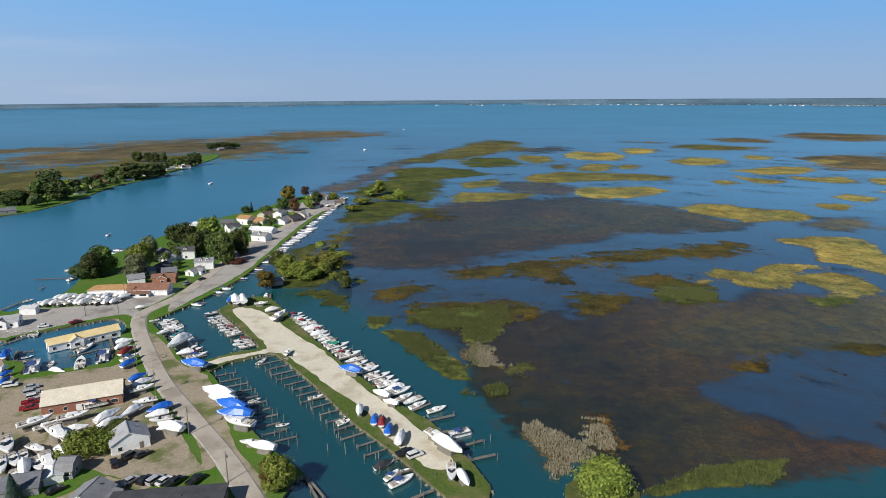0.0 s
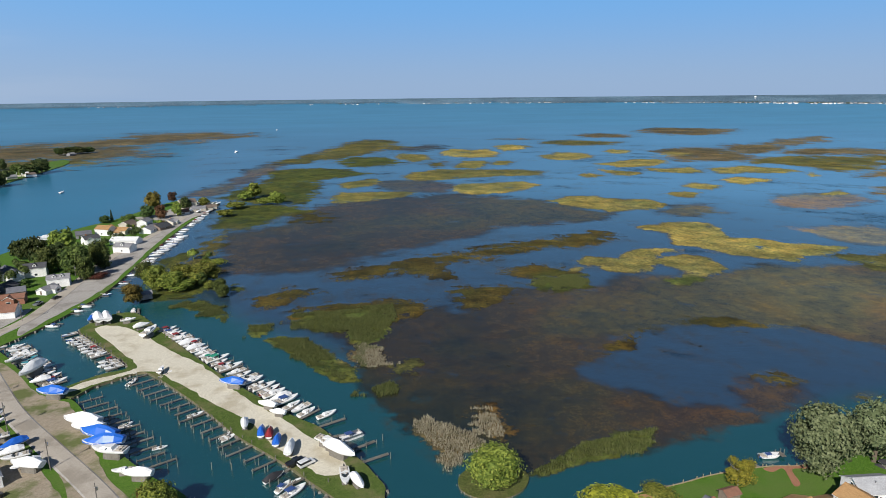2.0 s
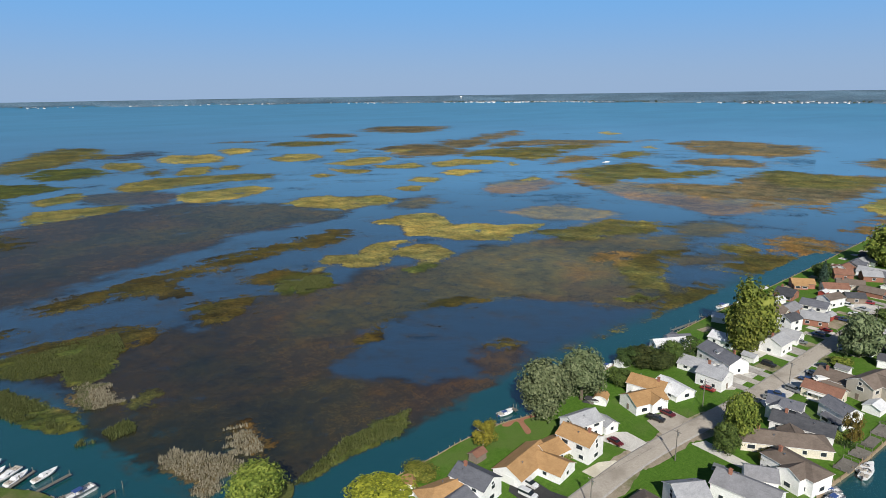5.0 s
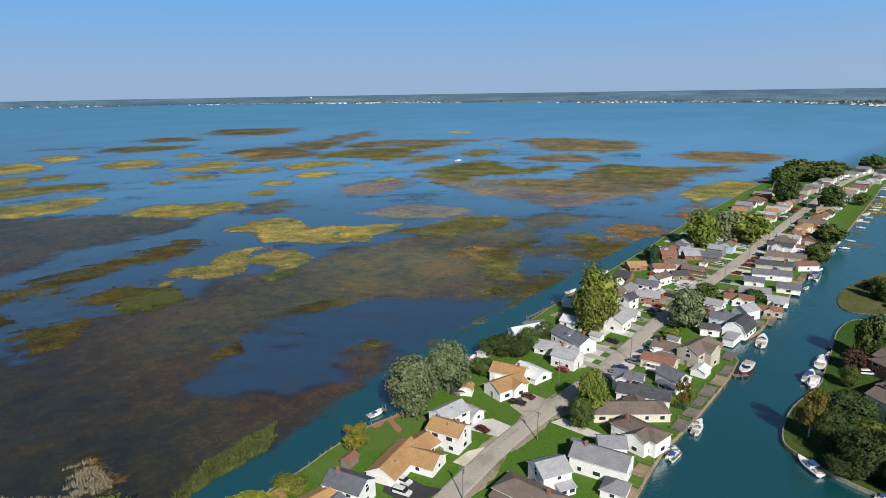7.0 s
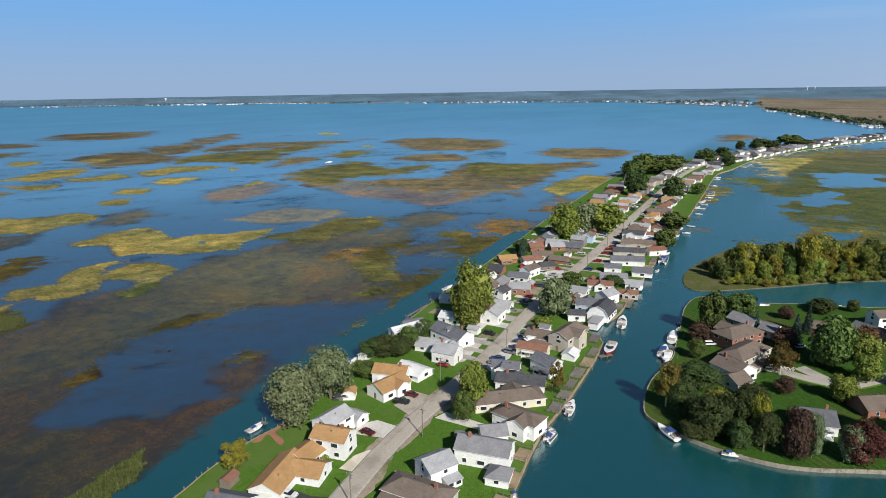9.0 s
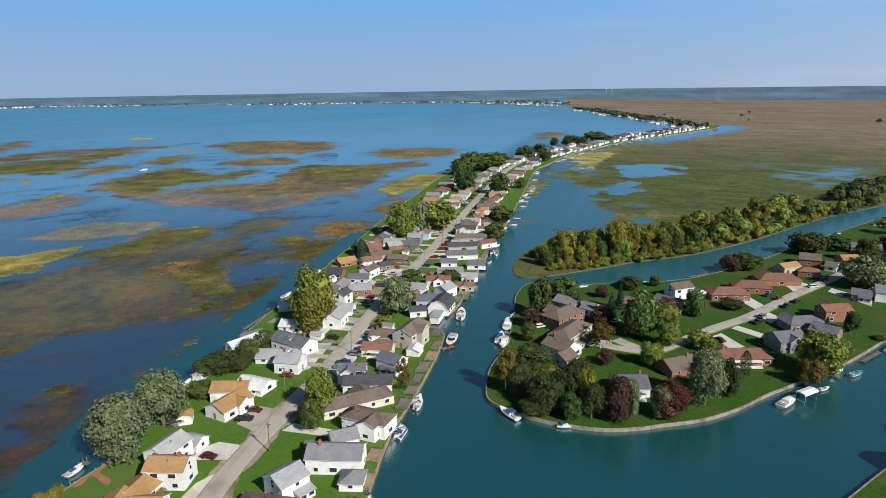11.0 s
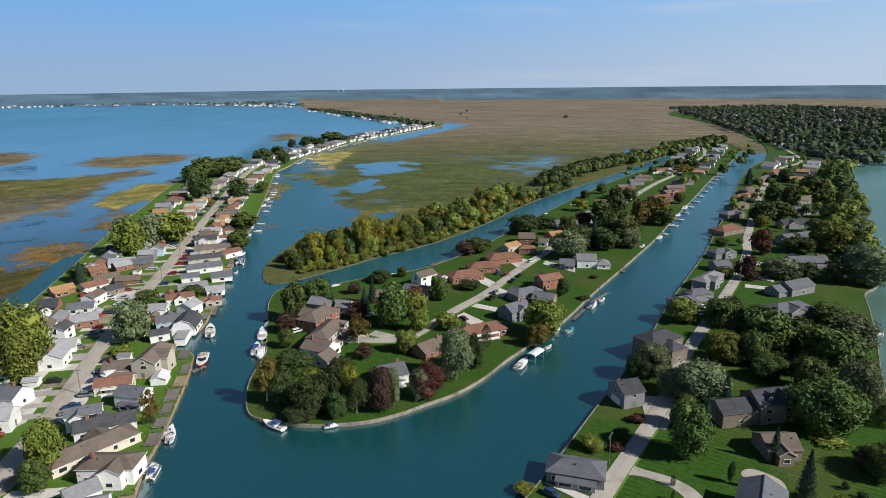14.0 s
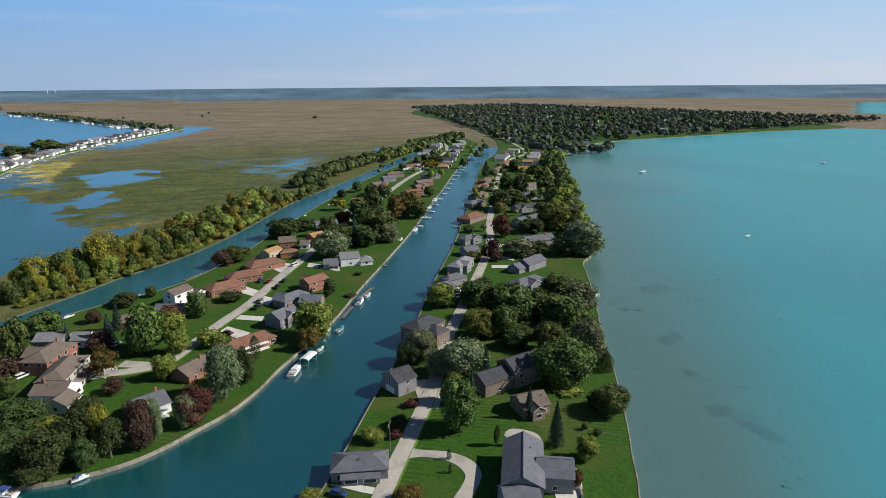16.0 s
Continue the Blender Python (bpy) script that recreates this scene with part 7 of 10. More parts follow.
house(-94.8, 161.0, 124, 7.9, 10.1, 6.0, 'lightgrey', 'white', 'gable', name='house', chimney=False)
house(-103.9, 146.9, 5, 3.1, 5.5, 5.0, 'grey', 'grey', 'gambrel', name='shed', chimney=False)
house(-106.9, 144.8, -60, 6.5, 4.5, 2.8, 'white', 'white', 'gable', name='shed', plain=True)
house(-90.8, 134.3, -94, 8.0, 8.4, 5.0, 'grey', 'white', 'gable')
house(-69.3, 128.2, 8, 27.0, 12.0, 4.2, 'dark', 'brown', 'flat', name='workshop', chimney=False)
house(-111.9, 140.1, 20, 8.5, 8.0, 4.5, 'bluegrey', 'grey', 'gable', name='shed', plain=True)
house(-199.0, 257.7, 20, 10.0, 7.0, 5.0, 'lightgrey', 'white', 'gable', name='boathouse', chimney=False)
house(-199.9, 274.0, 10, 7.0, 4.0, 3.2, 'white', 'white', 'flat', name='boat_shelter', plain=True)
house(-176.0, 303.3, 6, 21.5, 7.6, 5.2, 'tan', 'white', 'hip', name='restaurant', chimney=False)
house(-157.1, 304.9, 5, 20.2, 9.2, 5.6, 'redbrown', 'white', 'gable', name='restaurant', chimney=False, garage=True)
house(-171.1, 318.5, 31, 8.3, 6.7, 6.5, 'grey', 'white', 'gable')
house(-158.3, 324.6, 10, 12.4, 5.9, 5.0, 'redbrown', 'brick', 'gable')
house(-147.1, 352.6, 14, 10.5, 6.7, 6.5, 'grey', 'white', 'gable', dormers=2)
house(-148.0, 340.3, 70, 9.0, 6.0, 4.0, 'grey', 'white', 'gable')
house(-168.3, 376.9, 15, 11.0, 8.4, 7.5, 'dark', 'white', 'gable', dormers=1)
house(-179.3, 372.4, -51, 18.8, 7.6, 6.5, 'bluegrey', 'white', 'gable')
house(-170.7, 347.2, 80, 9.0, 8.0, 5.0, 'dark', 'grey', 'gable')
house(-161.3, 337.4, 20, 8.0, 7.0, 5.0, 'bluegrey', 'grey', 'gable')
house(-175.2, 339.1, 30, 9.0, 7.0, 4.5, 'grey', 'white', 'gable')
house(-165.1, 484.6, -25, 11.8, 8.4, 7.0, 'tan', 'white', 'gable')
house(-154.1, 485.2, -25, 11.7, 7.6, 5.0, 'tan', 'cream', 'gable')
house(-143.7, 506.5, 79, 10.5, 7.6, 7.0, 'grey', 'white', 'gable')
house(-141.3, 450.0, -14, 18.8, 8.4, 5.0, 'white', 'white', 'gable')
house(-135.1, 425.9, -19, 11.9, 7.6, 6.0, 'grey', 'white', 'gable', dormers=1)
house(-129.4, 495.6, 60, 12.0, 10.0, 5.0, 'dark', 'brown', 'gable')
house(-165.9, 456.2, 40, 10.0, 8.0, 6.0, 'dark', 'white', 'gable')
house(-136.2, 486.3, 80, 12.0, 9.0, 5.0, 'grey', 'white', 'gable')
house(-178.0, 477.9, 20, 10.0, 8.0, 5.0, 'bluegrey', 'grey', 'gable')
house(-126.5, 512.8, 80, 9.0, 8.0, 4.5, 'grey', 'cream', 'gable')
house(-129.4, 590.8, 28, 14.0, 10.1, 8.0, 'brown', 'cream', 'gable', porch=2)
house(-116.5, 572.0, 20, 12.0, 8.0, 4.0, 'grey', 'beige', 'gable')
house(-157.2, 511.2, 70, 11.0, 9.0, 5.0, 'brown', 'beige', 'gable')
house(-126.6, 557.4, 20, 10.0, 8.0, 4.5, 'redbrown', 'white', 'gable')
house(-106.9, 578.1, 20, 9.0, 7.0, 4.0, 'brown', 'beige', 'gable')
house(-79.3, 339.6, 20, 4.0, 3.5, 4.0, 'white', 'white', 'gable', plain=True, name='shed', z=0.6)
house(-95.2, 320.7, 20, 6.0, 5.0, 4.0, 'grey', 'grey', 'gable', plain=True, name='shed', z=0.6)
house(-200.6, 478.0, 20, 8.0, 6.0, 4.0, 'white', 'white', 'gable', plain=True, name='boathouse', z=0.3)
house(-200.7, 456.5, 20, 9.0, 6.0, 4.0, 'white', 'white', 'gable', plain=True, name='boathouse', z=0.3)
# houses of the far island
house(-407.7, 595.9, 20, 11.0, 8.5, 5.2, 'grey', 'grey', 'gable', z=0.8)
house(-396.4, 647.9, 37, 12.0, 8.5, 5.2, 'brown', 'beige', 'gable', z=0.8)
house(-408.1, 725.0, 54, 13.0, 8.5, 5.2, 'redbrown', 'brick', 'gable', z=0.8)
house(-395.5, 750.5, 31, 11.0, 8.5, 5.2, 'brown', 'white', 'gable', z=0.8)
house(-394.5, 860.8, 48, 12.0, 8.5, 5.2, 'grey', 'beige', 'gable', z=0.8)
house(-392.6, 889.6, 25, 13.0, 8.5, 5.2, 'white', 'cream', 'gable', z=0.8)
house(-380.2, 881.4, 42, 11.0, 8.5, 5.2, 'brown', 'white', 'gable', z=0.8)
house(-442.7, 1188.9, 59, 12.0, 8.5, 5.2, 'grey', 'grey', 'gable', z=0.8)
house(-395.3, 536.2, 36, 13.0, 8.5, 5.2, 'bluegrey', 'grey', 'gable', z=0.8)
house(-402, 690, 53, 11.0, 8.5, 5.2, 'dark', 'brown', 'gable', z=0.8)
house(-399, 800, 30, 12.0, 8.5, 5.2, 'grey', 'white', 'gable', z=0.8)
# boatyard trees
tree(-201.8, 341.4, 17.3, 8.0, 'green')
tree(-202.6, 333.7, 16.3, 7.1, 'dark')
tree(-179.6, 343.5, 20.0, 7.6, 'olive')
tree(-177.3, 331.5, 14.7, 7.5, 'silver')
tree(-186.9, 366.5, 16.9, 5.9, 'silver')
tree(-194.0, 418.6, 13.9, 5.7, 'dark')
tree(-167.8, 415.5, 20.4, 8.8, 'olive')
tree(-145.3, 373.4, 18.9, 8.3, 'green')
tree(-160.8, 387.4, 17.6, 6.9, 'dark')
tree(-138.6, 389.0, 16.7, 6.2, 'green')
tree(-164.6, 382.9, 16.1, 5.1, 'green')
tree(-159.4, 595.1, 16.1, 7.4, 'orange')
tree(-140.3, 540.0, 12.5, 5.6, 'red')
tree(-128.9, 547.7, 12.9, 4.8, 'olive')
tree(-177.0, 536.4, 9.8, 2.2, 'fir')
tree(-180.3, 530.7, 6.4, 4.2, 'dark')
tree(-151.5, 632.0, 9.8, 4.6, 'plum')
tree(-45.2, 139.5, 10.3, 4.7, 'olive')
tree(-47.0, 140.7, 9.2, 3.3, 'orange')
tree(-105.0, 156.5, 7.6, 5.4, 'shrub')
tree(-108.8, 154.4, 4.7, 4.5, 'shrub')
tree(-102.0, 159.0, 6.2, 4.6, 'shrub')
tree(-102.4, 169.6, 3.6, 3.5, 'green')
tree(-137.5, 362.8, 15.0, 5.8, 'green')
tree(-183.2, 413.9, 16.2, 6.6, 'dark')
tree(-134.6, 384.4, 9.7, 4.1, 'dark')
tree(-152.1, 546.3, 11.3, 6.8, 'dark')
tree(-161.0, 524.4, 8.9, 5.5, 'green')
tree(-129.5, 583.8, 11.2, 5.4, 'dark')
tree(-115.6, 596.2, 9.1, 4.9, 'olive')
tree(-111.0, 135.1, 8.0, 2.7, 'fir')
tree(-208.1, 334.1, 8.7, 8.2, 'dark')
tree(-147.3, 484.8, 3.9, 3.6, 'bush')
tree(-151.7, 484.3, 4.1, 2.5, 'bush')
tree(-131.9, 363.0, 3.6, 5.0, 'rust')
tree(-99.2, 313.7, 9.9, 5.7, 'orange')
tree(-94.1, 335.1, 13.2, 7.1, 'olive')
tree(-85.4, 331.9, 10.8, 7.4, 'olive')
tree(-103.9, 353.0, 11.5, 5.6, 'green')
tree(-83.2, 350.1, 9.2, 7.5, 'olive')
tree(-71.1, 348.2, 10.3, 8.5, 'olive')
tree(-75.2, 343.8, 7.7, 6.6, 'shrub')
tree(-80.8, 331.7, 5.7, 7.1, 'shrub')
tree(-74.6, 635.4, 15.5, 7.1, 'olive')
tree(-50.1, 592.7, 13.4, 8.0, 'olive')
tree(-60.1, 592.8, 7.3, 7.4, 'shrub')
tree(-83.3, 624.4, 9.0, 7.7, 'shrub')
tree(-85.5, 578.3, 6.7, 9.0, 'shrub')
tree(-89.0, 539.2, 6.7, 6.2, 'shrub')
tree(-71.5, 377.6, 4.3, 6.0, 'shrub')
grove(-190, 440, -172, 350, 12, 12, ('dark', 'green', 'olive'), (5, 9), 32, 1.0)
grove(-150, 440, -140, 520, 14, 12, ('dark', 'plum', 'green', 'orange'), (4, 7), 33, 1.0)
grove(-90, 400, -62, 310, 12, 16, ('olive', 'shrub', 'green', 'shrub'), (4, 8), 34, 0.4)
# trees of the far island
grove(-400, 560, -398, 900, 14, 34, ('dark', 'dark', 'green', 'olive', 'silver'), (8, 14), 31, 0.8, (.4, .6))
tree(-420.3, 639.7, 27.3, 15.3, 'dark')
tree(-391.7, 602.8, 19.6, 12.5, 'dark')
tree(-424.5, 626.8, 18.3, 9.8, 'green')
tree(-417.0, 581.4, 15.0, 14.0, 'dark')
tree(-426.5, 773.0, 17.8, 11.2, 'green')
tree(-395.4, 757.2, 21.8, 14.0, 'dark')
tree(-384.7, 783.1, 19.5, 12.9, 'dark')
tree(-409.8, 811.5, 15.6, 10.0, 'olive')
tree(-497.8, 978.2, 17.2, 9.0, 'dark')
tree(-479.9, 976.6, 15.4, 7.0, 'dark')
tree(-468.0, 976.0, 15.3, 7.0, 'dark')
tree(-454.0, 974.9, 15.4, 6.0, 'dark')
tree(-384.6, 925.8, 19.6, 12.3, 'dark')
tree(-388.1, 903.2, 15.5, 11.1, 'dark')
tree(-418.3, 933.8, 12.5, 8.6, 'green')
tree(-429.3, 720.9, 9.6, 6.7, 'dark')
tree(-449.7, 1223.9, 13.2, 21.2, 'dark')
tree(-432.7, 1239.1, 10.3, 12.6, 'dark')
tree(-463.8, 1193.4, 13.9, 8.5, 'dark')
tree(-426.9, 740.6, 9.8, 7.7, 'plum')
tree(-439.7, 699.1, 9.0, 8.7, 'olive')
tree(-424.5, 576.6, 14.4, 9.0, 'dark')
tree(-376.8, 792.4, 16.9, 9.0, 'dark')
tree(-413.0, 771.3, 13.4, 8.0, 'green')
# boats along the spit and in the slips
boat_row(-78.3, 270.9, -44.0, 221.7, 1, ('cruiser', 'canvas', 'open', 'green', 'redtop', 'cruiser', 'wrapwhite'), 3.5, (6.5, 9.5), 0.8, 0.05, 11, 2)
boat_row(-42.8, 220.1, -21.2, 190.5, 1, ('cruiser', 'open', 'canvas', 'cruiser', 'redhull', 'wrapwhite'), 3.6, (6.5, 9.0), 0.8, 0.06, 12, 2)
boat_row(-20.7, 189.7, -14.5, 182.8, 1, ('cruiser', 'open'), 3.6, (6.5, 8.5), 0.8, 0.0, 13, 2)
boat_row(-112.2, 278.8, -88.8, 248.6, -1, ('open', 'cruiser', 'bluehull', 'redtop', 'open'), 3.6, (6, 8), 0.8, 0.1, 14, 1)
boat_row(-88.8, 248.6, -80.7, 237.4, -1, ('redtop', 'open'), 3.6, (6, 8), 0.8, 0.1, 15, 1)
boat_row(-134.9, 263.0, -103.2, 220.7, 1, ('open', 'canvas', 'teal', 'cruiser', 'bluehull', 'redtop', 'open'), 3.4, (6, 8.5), 0.8, 0.05, 16, 2)
boat_row(-129.9, 284.6, -118.6, 344.7, -1, ('open', 'redhull', 'cruiser', 'bluehull', 'canvas'), 6.5, (5, 7), 0.5, 0.35, 17, 2)
boat_row(-117.7, 347.1, -118.0, 448.8, -1, ('open', 'canvas', 'bluehull', 'redtop'), 7.5, (5, 6.5), 0.5, 0.45, 18, 2)
boat_row(-117.2, 448.8, -110.4, 566.7, -1, ('open', 'cruiser', 'canvas', 'redtop'), 8, (5, 7), 0.5, 0.4, 19, 2)
boat_row(-113.1, 292.1, -91.9, 297.3, 1, ('cruiser', 'open', 'cruiser'), 4.2, (6, 8), 0.5, 0.2, 20, 2)
boat_row(-118.6, 380, -112.5, 470, -1, ('open', 'cruiser', 'canvas', 'open', 'bluehull'), 5.2, (6, 8.5), 0.5, 0.12, 21, 2)
boat_row(-131, 612, -101, 600, 1, ('cruiser', 'open', 'canvas'), 4.6, (7, 9.5), -6, 0.1, 22, 0, True)
boat_row(-128, 566, -104, 560, 1, ('wrapwhite', 'open', 'cruiser'), 4.4, (6, 8), -5, 0.15, 23, 0, True)
boat_row(-207, 470, -199, 500, 1, ('cruiser', 'canvas', 'open'), 6.0, (7, 9), 0.5, 0.2, 24, 2)
boat_row(-221, 345, -219, 400, 1, ('cruiser', 'canvas', 'open'), 8.0, (7, 9), 0.5, 0.3, 25, 1)
# empty docks of the inner canal
dock_row(-88.5, 209.7, -52.9, 160.2, 1, 5.6, 8.0, 3, 0.15)
dock_row(-71.8, 228.2, -32.4, 176.3, -1, 5.4, 7.5, 4, -0.1)
dock_row(-31.9, 175.9, -8.6, 146.9, -1, 6.0, 7.5, 5, -0.1)
dock(-4.9, 140.4, -10.9, 136.4, 1.1)
dock(-7.3, 175.6, 0.7, 179.2, 1.1)
dock(-3.9, 168.9, 4.2, 169.9, 1.1)
dock(-0.2, 159.6, 9.0, 164.2, 1.1)
dock(4.6, 153.9, 12.2, 156.8, 1.1)
dock(-34.7, 137.0, -39.7, 145.9, 0.7)
dock(-32.6, 137.0, -38.2, 144.6, 0.7)
lone_pile(-1.9, 167.5, 2.2)
lone_pile(11.3, 165.0, 2.2)
lone_pile(12.6, 155.0, 2.2)
lone_pile(-4.7, 146.1, 2.2)
lone_pile(-30.8, 158.2, 2.2)
lone_pile(-36.3, 159.7, 2.2)
lone_pile(-15.2, 144.3, 2.2)
lone_pile(-8.3, 142.4, 2.2)
boat(-19.0, 151.8, 40, 6.4, 'wrapblack')
boat(-16.4, 147.0, 56, 5.5, 'canvas')
boat(-13.5, 144.2, 40, 7.7, 'canvas')
boat(-13.7, 148.8, 30, 4.3, 'open')
boat(-5.0, 182.8, 32, 7.1, 'cruiser')
boat(2.4, 168.3, 25, 7.6, 'pontoon')
boat(-46.6, 191.4, 27, 5.3, 'open')
boat(-34.0, 174.9, 42, 5.2, 'open')
boat(-35.3, 176.3, 55, 4.3, 'open')
boat(-66.8, 189.1, 37, 4.7, 'open')
boat(-53.0, 173.3, 15, 3.9, 'open')
boat(-66.4, 187.0, 28, 3.3, 'open')
boat(-63.2, 224.1, 60, 6.2, 'open')
boat(-73.8, 220.4, 72, 5.5, 'open')
# boats stored ashore
boat(-29.7, 178.5, -83, 6.5, 'wrapwhite', 1.4)
boat(-24.2, 173.4, 91, 6.5, 'wrapblue', 1.4)
boat(-21.7, 172.2, 88, 6.1, 'wrapred', 1.4)
boat(-19.2, 167.6, 85, 6.5, 'wrapblue', 1.4)
boat(-15.3, 162.7, 82, 7.7, 'wrapwhite', 1.4)
boat(-0.3, 145.2, -88, 8.0, 'open', 1.4)
boat(2.9, 142.7, -70, 7.3, 'wrapwhite', 1.4)
boat(-4.4, 162.9, -42, 9.1, 'cruiser', 1.4)
boat(-1.1, 157.1, -48, 11.2, 'wrapwhite', 1.4)
boat(-2.4, 160.2, -43, 9.7, 'cruiser', 1.4)
boat(-37.4, 207.9, 159, 9.4, 'wrapblue', 1.4)
boat(-24.0, 190.0, 149, 7.1, 'wrapwhite', 1.4)
boat(-20.3, 184.4, 156, 5.7, 'wrapwhite', 1.4)
boat(-65.0, 225.6, 88, 5.5, 'cruiser', 1.4)
boat(-109.6, 288.0, -93, 6.9, 'wrapblue', 1.4)
boat(-106.3, 286.8, 114, 14.0, 'wrapwhite', 1.4)
boat(-103.0, 287.6, 113, 12.1, 'wrapwhite', 1.4)
boat(-92.8, 283.7, 14, 6.6, 'cruiser', 1.4)
boat(-84.6, 274.4, 35, 6.8, 'wrapwhite', 1.4)
boat(-78.9, 265.0, 74, 10.7, 'cruiser', 1.4)
boat(-96.6, 212.1, 164, 10.8, 'wrapblue', 1.4)
boat(-111.1, 232.8, -105, 12.6, 'wrapwhite', 1.4)
boat(-105.1, 224.5, -150, 6.4, 'wrapwhite', 1.4)
boat(-123.0, 246.2, -124, 7.0, 'cruiser', 1.4)
boat(-134.7, 261.5, -139, 4.4, 'open', 1.4)
boat(-78.9, 188.6, 158, 12.6, 'wrapwhite', 1.4)
boat(-76.1, 185.1, 167, 10.1, 'wrapwhite', 1.4)
boat(-71.2, 179.5, 156, 14.2, 'wrapblue', 1.4)
boat(-68.3, 174.6, 175, 11.6, 'wrapblue', 1.4)
boat(-65.4, 170.1, 162, 10.7, 'cruiser', 1.4)
boat(-59.1, 160.3, -180, 5.8, 'cruiser', 1.4)
boat(-54.6, 157.2, 167, 8.6, 'wrapwhite', 1.4)
boat(-106.8, 193.5, 38, 8.1, 'cruiser', 1.4)
boat(-108.9, 198.2, 54, 7.6, 'wrapwhite', 1.4)
boat(-112.5, 202.4, 58, 6.9, 'wrapblue', 1.4)
boat(-133.1, 231.3, 61, 6.6, 'wrapwhite', 1.4)
boat(-135.0, 236.0, 33, 6.5, 'wrapwhite', 1.4)
boat(-128.7, 225.7, 76, 7.9, 'wrapred', 1.4)
boat(-124.4, 219.5, 65, 7.5, 'canvas', 1.4)
boat(-122.0, 214.4, 67, 7.1, 'wrapblue', 1.4)
boat(-128.6, 228.2, 81, 6.2, 'wrapwhite', 1.4)
boat(-94.4, 179.5, -133, 8.1, 'wrapblue', 1.4)
boat(-93.4, 175.8, -149, 6.9, 'wrapwhite', 1.4)
boat(-85.5, 167.4, 161, 9.7, 'wrapwhite', 1.4)
boat(-86.3, 168.5, -143, 7.2, 'wrapwhite', 1.4)
boat(-90.7, 172.9, -160, 7.0, 'open', 1.4)
boat(-102.7, 177.6, -111, 7.7, 'wrapwhite', 1.4)
boat(-101.5, 184.7, -156, 7.6, 'cruiser', 1.4)
boat(-129.0, 170.6, 44, 9.7, 'cruiser', 1.4)
boat(-124.5, 169.0, 50, 6.9, 'cruiser', 1.4)
boat(-119.2, 174.1, 32, 9.2, 'cruiser', 1.4)
boat(-113.9, 167.3, 29, 6.7, 'wrapwhite', 1.4)
boat(-113.2, 163.4, 56, 5.6, 'wrapwhite', 1.4)
boat(-108.3, 174.6, 65, 8.9, 'wrapwhite', 1.4)
boat(-105.3, 170.7, 57, 8.0, 'wrapwhite', 1.4)
boat(-116.7, 183.1, 31, 7.4, 'pontoon', 1.4)
boat(-117.3, 163.4, -39, 12.3, 'cruiser', 1.4)
boat(-119.4, 156.6, -23, 7.4, 'cruiser', 1.4)
boat(-127.9, 156.6, -49, 11.4, 'open', 1.4)
boat(-121.5, 150.1, -46, 8.5, 'open', 1.4)
boat(-120.2, 152.4, -50, 7.2, 'open', 1.4)
boat(-113.5, 148.1, -43, 8.4, 'open', 1.4)
boat(-111.2, 149.4, -46, 10.3, 'cruiser', 1.4)
boat(-109.4, 152.8, -45, 9.0, 'wrapwhite', 1.4)
boat(-115.4, 145.8, -56, 9.3, 'wrapwhite', 1.4)
boat(-122.9, 147.0, -51, 10.0, 'open', 1.4)
boat(-116.2, 143.0, -50, 7.1, 'open', 1.4)
boat(-174.7, 222.8, 106, 8.4, 'wrapblue', 1.4)
boat(-163.1, 206.4, 68, 5.1, 'wrapblue', 1.4)
boat(-159.3, 200.2, 90, 5.8, 'wrapblue', 1.4)
boat(-167.6, 211.2, 93, 4.9, 'wrapwhite', 1.4)
for k in range(11):
    boat(-201.5 + k * 3.5, 284.5 + 0.35 * k + (k % 3) * .5, 62 + (k * 37) % 24, 6.6 + (k * 13) % 5 * .45, ('cruiser', 'wrapwhite', 'wrapwhite', 'open')[k % 4], 1.4)
for k in range(7):
    boat(-197.0 + k * 3.9, 293.2 + 0.2 * k, 58 + (k * 29) % 26, 6.8 + (k * 7) % 4 * .6, ('wrapwhite', 'wrapwhite', 'cruiser')[k % 3], 1.4)
boat(-165.0, 294.9, 57, 7.4, 'wrapwhite', 1.4)
boat(-156.4, 304.1, 25, 6.7, 'wrapwhite', 1.4)
boat(-152.3, 304.0, 62, 7.4, 'wrapwhite', 1.4)
boat(-149.8, 279.5, 33, 4.5, 'wrapwhite', 1.4)
boat(-193.3, 248.7, 117, 5.9, 'open')
boat(-189.5, 248.7, 117, 5.9, 'open')
boat(-185.8, 248.7, 116, 5.8, 'open')
boat(-182.8, 248.7, 116, 5.8, 'open')
boat(-180.4, 248.7, 115, 5.8, 'open')
boat(-176.9, 257.7, 107, 5.1, 'open')
boat(-175.0, 258.8, 104, 4.3, 'open')
boat(-154.4, 217.9, 102, 5.3, 'open')
boat(-147.8, 211.6, -20, 7.3, 'wrapwhite')
boat(-165.4, 221.6, 31, 4.1, 'open')
boat(-162.9, 216.6, 34, 4.5, 'open')
boat(-168.2, 224.8, 35, 3.7, 'bluehull')
boat(-149.9, 233.0, 77, 8.9, 'open')
boat(-137.8, 224.6, 115, 15.0, 'pontoon')
boat(-209.9, 285.4, 56, 5.0, 'cruiser')
boat(-214.3, 294.0, 57, 5.2, 'open')
boat(-214.4, 332.7, 77, 8.0, 'canvas')
boat(-158.9, 214.3, 118, 14.2, 'pontoon')
boat(-142.9, 218.0, 116, 11.4, 'open')
dock(-236.0, 331.2, -215.4, 334.4, 1.0)
dock(-221.1, 313.3, -221.2, 317.3, 1.0)
dock(-218.1, 279.3, -215.8, 296.3, 1.0)
dock(-212.5, 271.4, -209.8, 275.2, 1.0)
dock(-164.5, 212.9, -176.2, 230.4, 1.0)
